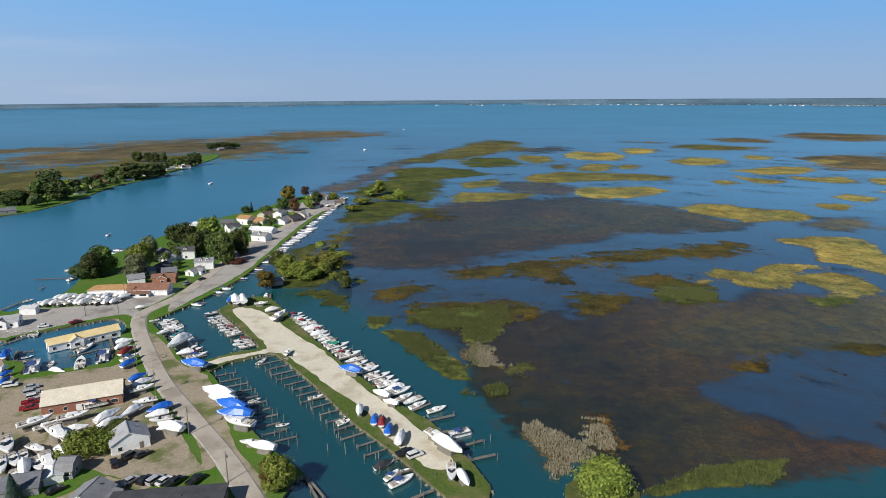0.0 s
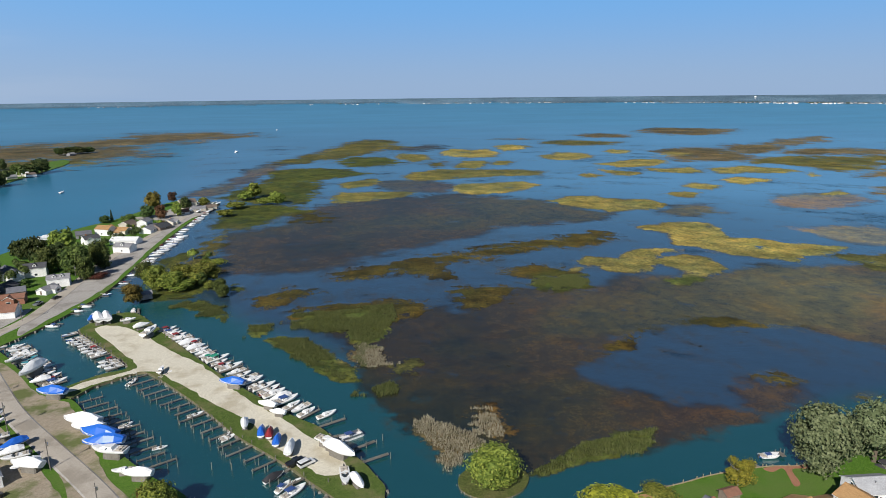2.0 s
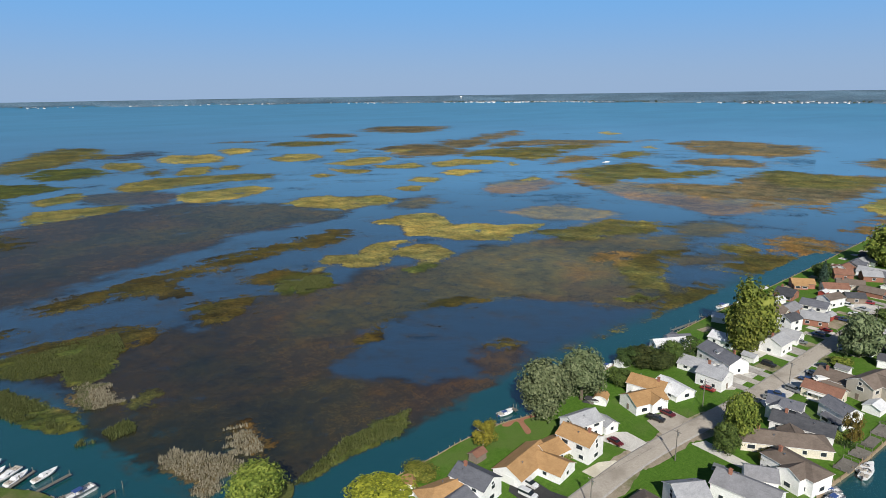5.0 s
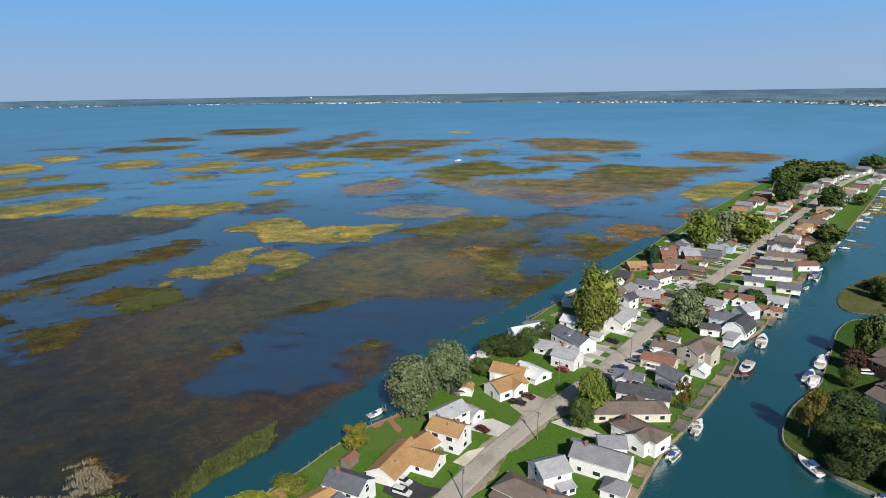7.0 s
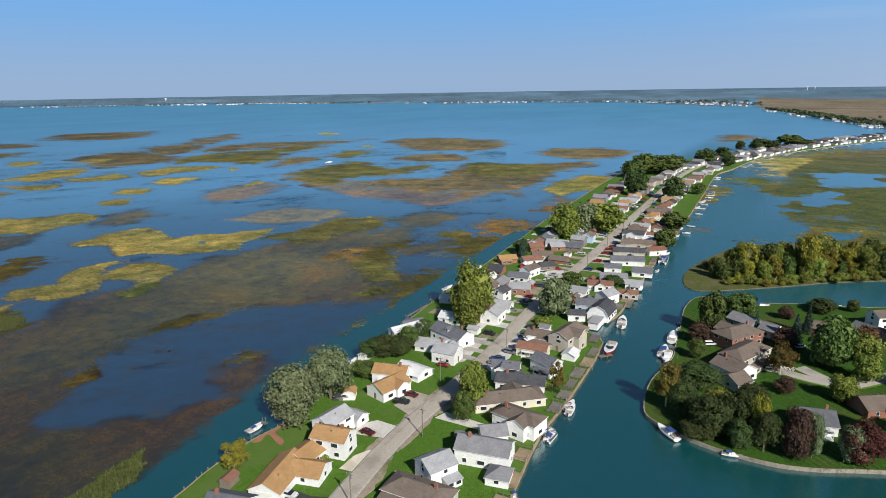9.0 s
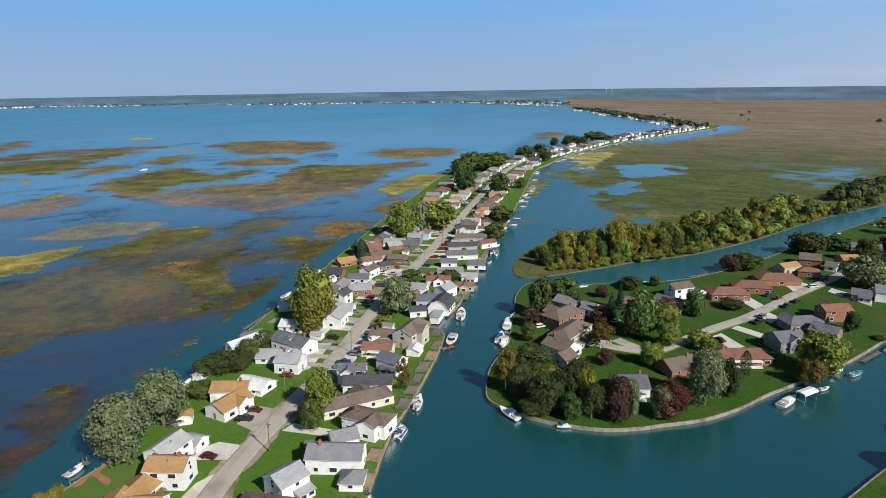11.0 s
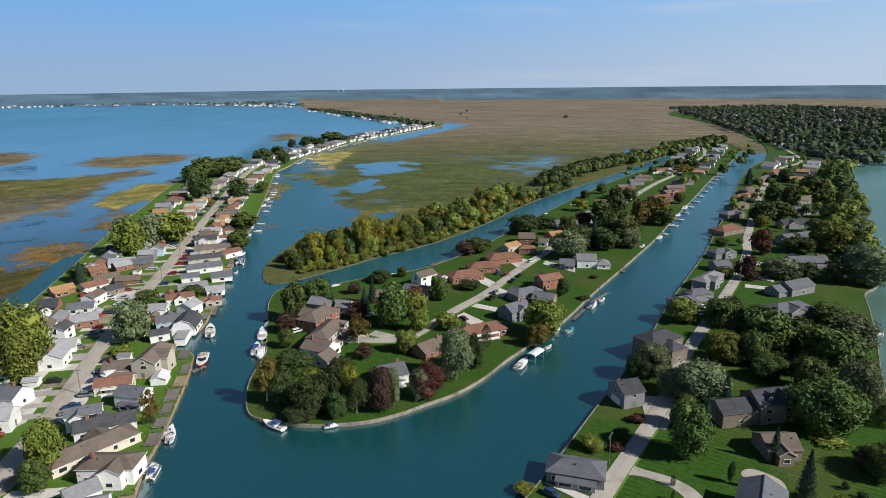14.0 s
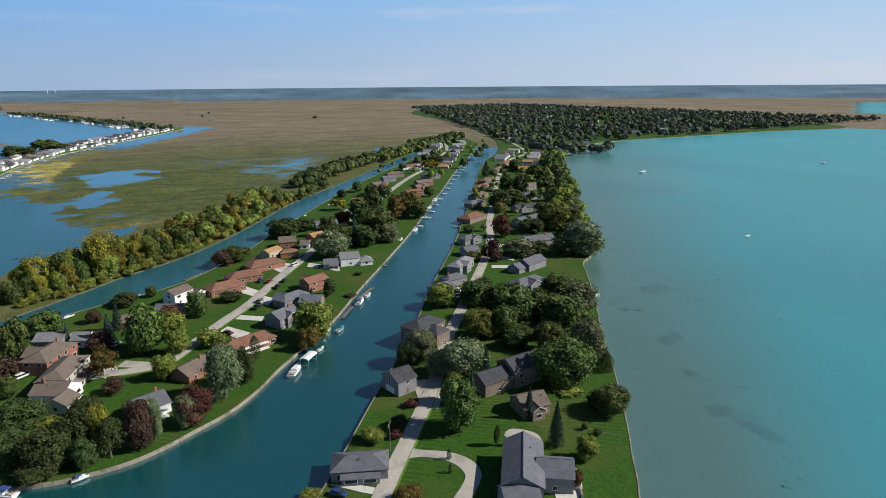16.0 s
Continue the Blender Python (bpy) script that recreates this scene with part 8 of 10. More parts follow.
dock(-175.0, 228.7, -169.2, 230.3, 1.0)
dock(-169.4, 220.5, -163.0, 222.6, 1.0)
dock(-164.7, 214.3, -158.9, 216.4, 1.0)
dock(-154.9, 231.5, -145.2, 243.4, 1.0)
dock(-145.2, 243.4, -130.6, 220.5, 1.0)
dock(-150.9, 224.8, -142.8, 232.6, 1.0)
dock(-187.3, 236.2, -181.3, 248.6, 1.0)
# boatyard vehicles
car(-156.0, 198.2, 22, 'white', 'van')
car(-147.5, 196.7, 34, 'silver', 'car')
car(-144.9, 192.7, 33, 'silver', 'van')
car(-141.7, 189.4, 35, 'white', 'van')
car(-140.4, 185.6, 35, 'red', 'pickup')
car(-138.3, 181.6, 30, 'red', 'pickup')
car(-181.5, 255.9, 20, 'white', 'car')
car(-10.6, 154.9, 35, 'white', 'van')
car(-13.5, 156.0, 37, 'black', 'pickup')
car(-91.1, 154.5, 61, 'black', 'van')
car(-88.1, 154.9, 54, 'black', 'car')
car(-93.7, 150.5, 125, 'black', 'van')
car(-85.1, 142.6, 58, 'silver', 'car')
car(-81.5, 142.9, 72, 'black', 'car')
car(-78.7, 142.9, 64, 'silver', 'van')
car(-76.1, 142.5, 65, 'white', 'car')
car(-73.2, 142.0, 64, 'black', 'pickup')
car(-68.0, 142.9, 68, 'black', 'pickup')
car(-102.7, 138.5, 55, 'black', 'car')
car(-169.9, 260.4, 50, 'red', 'pickup')
car(-171.6, 289.9, 61, 'silver', 'car')
car(-173.5, 285.7, 61, 'black', 'car')
car(-174.4, 290.8, 72, 'white', 'car')
car(-156.0, 300.6, 60, 'red', 'van')
car(-144.2, 319.2, 80, 'grey', 'pickup')
car(-139.1, 327.6, 64, 'black', 'car')
# utility poles of the boatyard road
utility_pole(-59.3, 142.7, 20)
utility_pole(-79.5, 166.5, 20)
utility_pole(-101.4, 191.8, 20)
utility_pole(-119.1, 214.4, 20)
utility_pole(-149.0, 259.0, 20)
utility_pole(-171.0, 270.1, 20)
utility_pole(-141.7, 296.4, 20)
utility_pole(-166.0, 296.5, 20)
utility_pole(-140.8, 358.6, 20)
# the long street: houses towards the marsh
house(76.8, 109.8, -5, 14.9, 8.4, 5.0, 'tan', 'white', 'hip')
house(84.1, 108.0, -75, 10.6, 7.6, 7.0, 'bluegrey', 'white', 'gable', wing=(0, -7, 8, 7, 4.6, 'gable', 90))
house(100.9, 108.5, 15, 16.0, 8.8, 4.9, 'tan', 'white', 'gable', garage=True, wing=(4, -6.5, 9, 8, 4.6, 'gable', 90))
house(118.9, 105.3, -79, 10.5, 7.6, 7.5, 'tan', 'white', 'gable', chimney=True, wing=(-5, -6.5, 9, 8, 4.8, 'gable', 80))
house(126.7, 111.9, -6, 9.9, 7.6, 7.0, 'lightgrey', 'white', 'gable', wing=(8, -2, 5, 5, 4.0, 'gable', 90))
house(162.8, 115.5, -75, 11.9, 7.6, 6.2, 'tan', 'white', 'gable', chimney=True, porch=2)
house(155.0, 111.3, -14, 12.2, 8.4, 5.6, 'tan', 'white', 'gable')
house(170.4, 111.3, -99, 11.1, 8.4, 4.2, 'white', 'white', 'gable', chimney=False)
house(193.0, 117.2, -80, 11.2, 8.0, 4.4, 'lightgrey', 'white', 'gable')
house(203.6, 114.0, -109, 17.1, 8.4, 6.4, 'bluegrey', 'white', 'gable', dormers=1, garage=True)
house(203.0, 136.2, -25, 13.6, 5.0, 4.0, 'white', 'white', 'gable', z=0.4, name='boathouse', chimney=False)
house(209.1, 136.4, -30, 9.4, 5.0, 4.0, 'bluegrey', 'white', 'gable', z=0.4, name='boathouse', chimney=False)
house(243.3, 139.6, -69, 5.3, 4.6, 3.8, 'white', 'white', 'gable', name='shed', plain=True)
house(246.2, 112.9, -82, 11.9, 8.4, 4.6, 'lightgrey', 'white', 'gable')
house(257.8, 117.1, -6, 7.8, 6.7, 7.0, 'dark', 'white', 'gable')
house(284.8, 136.2, -16, 6.8, 4.2, 3.8, 'white', 'white', 'gable', name='shed', plain=True)
house(273.4, 114.0, -69, 10.5, 8.4, 5.2, 'lightgrey', 'brick', 'gable')
house(291.3, 122.0, -82, 11.1, 7.6, 4.6, 'bluegrey', 'white', 'gable')
house(302.8, 120.5, -13, 10.1, 6.7, 6.0, 'brown', 'white', 'gable')
house(321.0, 142.2, -48, 10.4, 6.7, 4.5, 'tan', 'brick', 'gable')
house(325.6, 128.8, -47, 11.4, 7.6, 4.6, 'redbrown', 'white', 'gable')
house(337.3, 126.7, -61, 12.0, 7.6, 4.8, 'brown', 'beige', 'gable')
house(352.6, 136.8, -52, 8.7, 7.6, 5.2, 'redbrown', 'brick', 'gable')
house(317.1, 116.5, -49, 8.3, 6.7, 4.6, 'dark', 'brown', 'gable')
house(360.6, 126.3, -51, 9.0, 7.6, 5.0, 'lightgrey', 'brick', 'gable')
house(172.9, 134.9, 0, 4.0, 3.5, 3.2, 'white', 'white', 'gable', name='shed', plain=True)
house(146.0, 121.0, 30, 4.5, 4.0, 3.4, 'tan', 'white', 'gambrel', name='shed', plain=True)
house(70.6, 118.7, 60, 4.0, 3.6, 3.6, 'tan', 'white', 'gambrel', name='shed', plain=True)
house(93.7, 119.4, 10, 4.0, 3.0, 2.8, 'redbrown', 'brown', 'gable', name='shed', plain=True)
# the long street: houses towards the canal
house(112.1, 72.5, -88, 17.3, 8.4, 5.0, 'brown', 'beige', 'hip')
house(121.8, 73.4, -27, 8.2, 8.0, 7.2, 'lightgrey', 'white', 'gable', dormers=0)
house(135.4, 65.9, -79, 14.8, 8.4, 6.8, 'grey', 'white', 'gable', wing=(6, -8, 6, 6, 4.0, 'hip', 90), chimney=True)
house(143.9, 67.4, -54, 7.4, 6.7, 6.0, 'grey', 'white', 'gable')
house(155.0, 64.0, -99, 14.5, 7.6, 6.4, 'brown', 'white', 'hip', chimney=True)
house(167.0, 73.3, -49, 23.2, 8.4, 4.8, 'brown', 'cream', 'hip')
house(183.7, 81.2, -76, 9.6, 5.9, 6.6, 'bluegrey', 'white', 'gable')
house(179.6, 73.9, -74, 16.3, 7.6, 5.0, 'dark', 'white', 'gable')
house(206.6, 80.2, -84, 11.5, 6.7, 5.0, 'redbrown', 'cream', 'gable', porch=1.5)
house(195.2, 70.6, -112, 9.4, 6.7, 6.4, 'bluegrey', 'white', 'gable')
house(210.3, 66.6, 0, 6.0, 5.0, 3.4, 'white', 'white', 'gable', name='shed', plain=True)
house(219.7, 81.6, -89, 11.9, 8.4, 5.2, 'brown', 'beige', 'gable')
house(221.0, 71.7, -9, 14.8, 8.4, 8.0, 'brown', 'beige', 'gable')
house(258.2, 68.3, -2, 12.7, 9.2, 7.0, 'dark', 'white', 'gambrel')
house(248.4, 67.8, 0, 11.0, 4.0, 3.0, 'lightgrey', 'white', 'flat', z=0.4, name='boathouse', plain=True)
house(264.2, 74.8, -79, 13.8, 7.6, 5.6, 'bluegrey', 'blue', 'gable')
house(250.1, 77.4, -68, 7.3, 5.9, 4.6, 'dark', 'white', 'gable')
house(279.1, 71.8, -24, 8.1, 7.6, 6.4, 'lightgrey', 'white', 'gable')
house(282.8, 86.4, -89, 7.9, 6.7, 4.5, 'lightgrey', 'white', 'gable')
house(297.0, 80.3, -71, 12.5, 6.7, 4.6, 'redbrown', 'white', 'gable')
house(312.0, 77.6, -71, 13.7, 7.6, 4.8, 'grey', 'white', 'gable')
house(305.9, 65.4, -83, 8.2, 5.9, 4.4, 'lightgrey', 'white', 'gable')
house(290.7, 64.7, -79, 9.2, 5.0, 4.2, 'redbrown', 'beige', 'gable', z=0.5)
house(329.8, 82.6, -77, 9.0, 6.7, 4.8, 'bluegrey', 'white', 'gable')
house(347.8, 79.3, -71, 18.7, 7.6, 5.0, 'bluegrey', 'white', 'gable')
house(367.4, 83.3, -72, 18.0, 7.6, 5.0, 'dark', 'beige', 'gable')
house(329.5, 66.6, -81, 10.2, 7.6, 4.6, 'bluegrey', 'white', 'gable')
house(377.3, 69.6, -49, 11.2, 6.7, 5.0, 'redbrown', 'white', 'gable')
house(389.9, 82.6, -76, 20.5, 8.4, 5.2, 'brown', 'beige', 'gable')
house(365.7, 117.9, -84, 12.4, 8.4, 4.8, 'bluegrey', 'brown', 'gable')
house(368.7, 128.5, -83, 13.5, 8.4, 4.8, 'lightgrey', 'white', 'gable')
# the street further on
street(470, 108, 640, 114, 1, 15, 13, 41)
street(400, 104, 640, 112, -1, 15, 13, 42)
street(470, 136, 700, 150, 1, 8, 15, 43, cars=False)
street(640, 113, 790, 113, 1, 14, 13, 44)
street(640, 112, 860, 102, -1, 14, 13, 45)
street(790, 112, 950, 80, 1, 12, 14, 46)
street(860, 102, 1140, 10, -1, 10, 14, 47, cars=False)
street(950, 80, 1310, -70, 1, 12, 15, 48, cars=False)
street(1140, 10, 1580, -222, -1, 10, 17, 49, cars=False)
street(1310, -70, 1580, -222, 1, 12, 17, 50, cars=False)
# smaller houses, sheds, drives and cars that fill the street's lots
house(186.9, 106.8, 94, 9.2, 8.0, 6.6, 'lightgrey', 'white', 'gable')
house(215.5, 110.0, 92, 4.7, 3.7, 2.8, 'lightgrey', 'white', 'gable', name='shed', plain=True)
house(221.9, 124.0, 93, 10.3, 7.1, 4.7, 'white', 'white', 'gable')
house(231.8, 109.1, 184, 9.6, 8.2, 6.6, 'lightgrey', 'white', 'gable')
house(237.7, 125.0, 182, 4.9, 3.7, 3.2, 'brown', 'white', 'gable', name='shed', plain=True)
house(249.2, 125.4, 92, 4.2, 3.2, 3.2, 'redbrown', 'brown', 'gable', name='shed', plain=True)
house(264.3, 126.5, 184, 8.6, 7.8, 6.6, 'brown', 'cream', 'gable')
house(266.6, 137.6, 92, 11.4, 7.3, 4.7, 'white', 'cream', 'gable')
house(283.3, 112.5, 182, 4.9, 3.6, 3.3, 'lightgrey', 'red', 'gable', name='shed', plain=True)
house(277.2, 126.9, 183, 11.1, 7.3, 4.6, 'grey', 'brick', 'gable')
house(299.3, 138.8, 94, 8.5, 6.8, 4.6, 'dark', 'brick', 'gable')
house(314.9, 129.0, 182, 4.3, 3.2, 3.0, 'white', 'red', 'gable', name='shed', plain=True)
house(333.8, 115.0, 91, 10.6, 6.9, 4.2, 'brown', 'brick', 'gable')
house(349.1, 114.9, 182, 4.9, 3.4, 3.2, 'brown', 'white', 'gable', name='shed', plain=True)
house(366.1, 141.4, 183, 9.2, 8.0, 4.5, 'redbrown', 'white', 'gable')
house(378.3, 117.5, 91, 8.7, 7.6, 6.6, 'lightgrey', 'grey', 'gable')
house(377.7, 141.2, 184, 10.4, 7.1, 4.7, 'bluegrey', 'grey', 'gable')
house(390.6, 115.3, 183, 8.6, 8.1, 6.6, 'brown', 'blue', 'gable')
house(390.0, 141.9, 181, 9.5, 8.1, 4.5, 'lightgrey', 'white', 'gable')
house(405.0, 116.2, 182, 5.0, 3.4, 3.1, 'brown', 'white', 'gable', name='shed', plain=True)
house(401.5, 141.8, 93, 11.3, 7.4, 4.8, 'dark', 'brick', 'gable')
house(415.8, 119.0, 182, 4.2, 3.2, 3.0, 'brown', 'red', 'gable', name='shed', plain=True)
house(411.2, 130.7, 183, 10.9, 6.8, 4.6, 'lightgrey', 'blue', 'hip')
house(416.4, 144.6, 182, 4.9, 3.4, 3.1, 'grey', 'brown', 'gable', name='shed', plain=True)
house(425.2, 118.2, 182, 4.6, 3.2, 3.2, 'redbrown', 'red', 'gable', name='shed', plain=True)
house(426.5, 143.8, 92, 4.4, 3.3, 2.8, 'redbrown', 'beige', 'gable', name='shed', plain=True)
house(438.0, 118.7, 92, 4.9, 3.4, 2.8, 'white', 'beige', 'gable', name='shed', plain=True)
house(432.7, 131.6, 92, 10.1, 7.8, 4.4, 'white', 'brick', 'gable')
house(438.6, 145.2, 92, 5.0, 3.7, 2.8, 'white', 'brown', 'gable', name='shed', plain=True)
house(444.4, 132.6, 184, 10.5, 7.3, 4.4, 'lightgrey', 'white', 'gable')
house(457.2, 120.6, 92, 9.2, 7.7, 4.0, 'lightgrey', 'white', 'gable')
house(456.7, 134.9, 92, 9.6, 7.9, 6.6, 'lightgrey', 'blue', 'gable')
house(468.7, 119.6, 183, 11.0, 7.5, 6.6, 'white', 'blue', 'hip')
house(472.5, 135.0, 92, 4.3, 3.2, 3.0, 'redbrown', 'beige', 'gable', name='shed', plain=True)
house(468.7, 146.8, 92, 9.6, 7.6, 4.4, 'white', 'white', 'hip')
house(231.2, 84.7, 272, 4.3, 3.4, 3.0, 'grey', 'white', 'gable', name='shed', plain=True)
house(233.4, 73.2, 272, 4.6, 3.8, 3.2, 'lightgrey', 'brown', 'gable', name='shed', plain=True)
house(255.8, 86.2, 362, 4.3, 3.5, 2.8, 'brown', 'white', 'gable', name='shed', plain=True)
house(264.6, 85.9, 362, 4.1, 3.2, 3.3, 'brown', 'brown', 'gable', name='shed', plain=True)
house(274.0, 85.8, 362, 4.4, 3.5, 3.0, 'brown', 'red', 'gable', name='shed', plain=True)
house(306.1, 87.3, 362, 4.4, 3.1, 3.0, 'redbrown', 'red', 'gable', name='shed', plain=True)
house(379.8, 90.8, 272, 4.6, 3.1, 3.0, 'lightgrey', 'brown', 'gable', name='shed', plain=True)
house(402.6, 90.4, 272, 4.9, 3.0, 2.9, 'grey', 'red', 'gable', name='shed', plain=True)
house(410.7, 92.6, 272, 4.6, 3.7, 3.0, 'grey', 'red', 'gable', name='shed', plain=True)
house(406.1, 78.7, 271, 8.7, 8.0, 4.7, 'white', 'brick', 'gable')
house(419.4, 79.7, 270, 10.7, 8.0, 4.1, 'redbrown', 'grey', 'gable')
house(429.3, 93.4, 272, 8.6, 6.9, 6.6, 'brown', 'white', 'hip')
house(435.6, 79.8, 272, 4.6, 3.6, 2.8, 'lightgrey', 'white', 'gable', name='shed', plain=True)
house(440.5, 93.7, 363, 9.8, 8.0, 4.6, 'grey', 'white', 'gable')
house(456.6, 92.8, 362, 4.4, 3.5, 3.2, 'brown', 'beige', 'gable', name='shed', plain=True)
house(451.0, 82.9, 364, 10.3, 7.4, 4.3, 'bluegrey', 'brick', 'gable')
house(465.9, 93.9, 362, 4.4, 3.5, 3.0, 'dark', 'white', 'gable', name='shed', plain=True)
house(465.5, 81.6, 272, 4.3, 3.3, 3.3, 'dark', 'beige', 'gable', name='shed', plain=True)
sheet('driveway', [(190.4, 97.7), (193.6, 97.7), (193.3, 106.9), (190.1, 106.9)], 'gravel_grey')
sheet('driveway', [(198.0, 98.2), (201.2, 98.2), (200.9, 108.7), (197.7, 108.7)], 'concrete_road')
sheet('driveway', [(206.3, 98.8), (209.9, 98.8), (209.2, 117.2), (205.6, 117.2)], 'gravel_grey')
sheet('driveway', [(212.5, 99.5), (219.5, 99.5), (219.2, 106.5), (212.2, 106.5)], 'dirt')
car(216.0, 103.1, 272, 'black', 'van')
sheet('driveway', [(226.0, 100.5), (231.5, 100.5), (231.2, 111.3), (225.7, 111.3)], 'concrete')
sheet('driveway', [(234.2, 101.2), (241.2, 101.2), (240.8, 111.9), (233.8, 111.9)], 'gravel_grey')
sheet('driveway', [(245.3, 101.9), (250.8, 101.9), (250.5, 109.5), (245.0, 109.5)], 'dirt')
sheet('driveway', [(258.3, 102.5), (261.5, 102.5), (261.2, 111.6), (258.0, 111.6)], 'concrete_road')
car(259.9, 106.1, 92, 'blue', 'van')
sheet('driveway', [(265.5, 102.9), (269.1, 102.9), (268.7, 113.6), (265.1, 113.6)], 'concrete')
car(267.3, 106.5, 92, 'red', 'car')
sheet('driveway', [(282.1, 103.8), (289.1, 103.8), (288.8, 112.8), (281.8, 112.8)], 'concrete_road')
car(285.6, 107.4, 92, 'blue', 'pickup')
sheet('driveway', [(295.0, 104.3), (298.2, 104.3), (297.9, 114.8), (294.7, 114.8)], 'dirt')
car(296.6, 107.9, 92, 'white', 'car')
sheet('driveway', [(303.7, 104.5), (309.2, 104.5), (308.9, 112.3), (303.4, 112.3)], 'concrete_road')
car(306.4, 108.1, 92, 'silver', 'pickup')
sheet('driveway', [(322.2, 104.9), (325.8, 104.9), (325.5, 112.9), (321.9, 112.9)], 'gravel_grey')
sheet('driveway', [(330.3, 105.1), (333.5, 105.1), (333.2, 114.5), (330.0, 114.5)], 'gravel')
car(331.9, 108.7, 272, 'grey', 'car')
sheet('driveway', [(345.8, 105.5), (351.3, 105.5), (351.1, 113.7), (345.6, 113.7)], 'dirt')
sheet('driveway', [(356.8, 105.8), (360.0, 105.8), (359.7, 113.5), (356.5, 113.5)], 'concrete_road')
car(358.4, 109.4, 92, 'white', 'car')
sheet('driveway', [(371.8, 106.2), (375.4, 106.2), (374.9, 122.3), (371.3, 122.3)], 'concrete')
sheet('driveway', [(390.6, 107.0), (396.1, 107.0), (395.8, 115.8), (390.3, 115.8)], 'concrete')
sheet('driveway', [(404.1, 107.6), (407.3, 107.6), (406.9, 118.6), (403.7, 118.6)], 'gravel')
car(405.7, 111.2, 92, 'white', 'van')
sheet('driveway', [(411.4, 108.0), (416.9, 108.0), (416.7, 115.9), (411.2, 115.9)], 'gravel_grey')
car(414.2, 111.6, 92, 'blue', 'car')
sheet('driveway', [(421.0, 108.5), (428.0, 108.5), (427.3, 129.3), (420.3, 129.3)], 'gravel_grey')
sheet('driveway', [(432.5, 109.0), (438.0, 109.0), (437.7, 116.6), (432.2, 116.6)], 'gravel_grey')
car(435.2, 112.6, 272, 'black', 'pickup')
sheet('driveway', [(441.8, 109.4), (448.8, 109.4), (448.2, 126.4), (441.2, 126.4)], 'gravel')
car(445.3, 113.0, 92, 'white', 'van')
sheet('driveway', [(202.9, 92.1), (206.1, 92.1), (206.4, 84.7), (203.2, 84.7)], 'concrete')
sheet('driveway', [(212.8, 92.9), (216.0, 92.9), (216.3, 84.4), (213.1, 84.4)], 'dirt')
car(214.4, 89.3, 92, 'blue', 'car')
sheet('driveway', [(219.7, 93.5), (222.9, 93.5), (223.3, 82.8), (220.1, 82.8)], 'concrete_road')
car(221.3, 89.9, 272, 'silver', 'car')
sheet('driveway', [(228.4, 94.2), (232.0, 94.2), (232.6, 77.5), (229.0, 77.5)], 'concrete')
car(230.2, 90.6, 272, 'black', 'car')
sheet('driveway', [(235.1, 94.9), (242.1, 94.9), (242.3, 87.6), (235.3, 87.6)], 'dirt')
sheet('driveway', [(249.6, 95.7), (252.8, 95.7), (253.1, 87.5), (249.9, 87.5)], 'gravel')
car(251.2, 92.1, 92, 'grey', 'car')
sheet('driveway', [(257.3, 96.0), (260.5, 96.0), (260.9, 85.6), (257.7, 85.6)], 'concrete_road')
car(258.9, 92.4, 92, 'blue', 'car')
sheet('driveway', [(274.1, 96.9), (279.6, 96.9), (280.2, 78.6), (274.7, 78.6)], 'concrete')
car(276.8, 93.3, 92, 'grey', 'car')
sheet('driveway', [(284.6, 97.4), (288.2, 97.4), (288.7, 82.8), (285.1, 82.8)], 'concrete_road')
sheet('driveway', [(291.8, 97.8), (298.8, 97.8), (299.1, 90.7), (292.1, 90.7)], 'gravel_grey')
car(295.3, 94.2, 272, 'black', 'van')
sheet('driveway', [(305.9, 98.2), (311.4, 98.2), (311.9, 82.5), (306.4, 82.5)], 'concrete_road')
sheet('driveway', [(323.8, 98.6), (327.4, 98.6), (327.7, 88.2), (324.1, 88.2)], 'concrete_road')
car(325.6, 95.0, 92, 'blue', 'van')
sheet('driveway', [(342.6, 99.0), (346.2, 99.0), (346.8, 84.0), (343.2, 84.0)], 'gravel_grey')
car(344.4, 95.4, 92, 'red', 'van')
sheet('driveway', [(348.6, 99.2), (355.6, 99.2), (356.0, 90.0), (349.0, 90.0)], 'gravel')
sheet('driveway', [(360.8, 99.5), (366.3, 99.5), (366.9, 82.4), (361.4, 82.4)], 'concrete')
car(363.6, 95.9, 92, 'red', 'pickup')
sheet('driveway', [(372.6, 99.8), (375.8, 99.8), (376.5, 81.1), (373.3, 81.1)], 'gravel_grey')
car(374.2, 96.2, 272, 'red', 'pickup')
sheet('driveway', [(379.4, 100.1), (384.9, 100.1), (385.2, 93.0), (379.7, 93.0)], 'concrete')
car(382.2, 96.5, 92, 'red', 'car')
sheet('driveway', [(388.3, 100.6), (395.3, 100.6), (395.9, 82.1), (388.9, 82.1)], 'concrete_road')
car(391.8, 97.0, 272, 'blue', 'van')
sheet('driveway', [(399.7, 101.1), (406.7, 101.1), (406.9, 92.9), (399.9, 92.9)], 'concrete')
sheet('driveway', [(425.0, 102.3), (432.0, 102.3), (432.6, 85.9), (425.6, 85.9)], 'dirt')
car(428.5, 98.7, 92, 'silver', 'van')
sheet('driveway', [(436.4, 102.8), (441.9, 102.8), (442.2, 92.0), (436.7, 92.0)], 'concrete')
sheet('driveway', [(447.9, 103.2), (453.4, 103.2), (453.7, 95.2), (448.2, 95.2)], 'concrete')
car(450.7, 99.6, 272, 'grey', 'pickup')
sheet('verge', [(100.0, 86.7), (112.0, 88.4), (124.0, 89.9), (124.0, 88.7), (112.0, 85.2), (100.0, 84.9)], 'dirt')
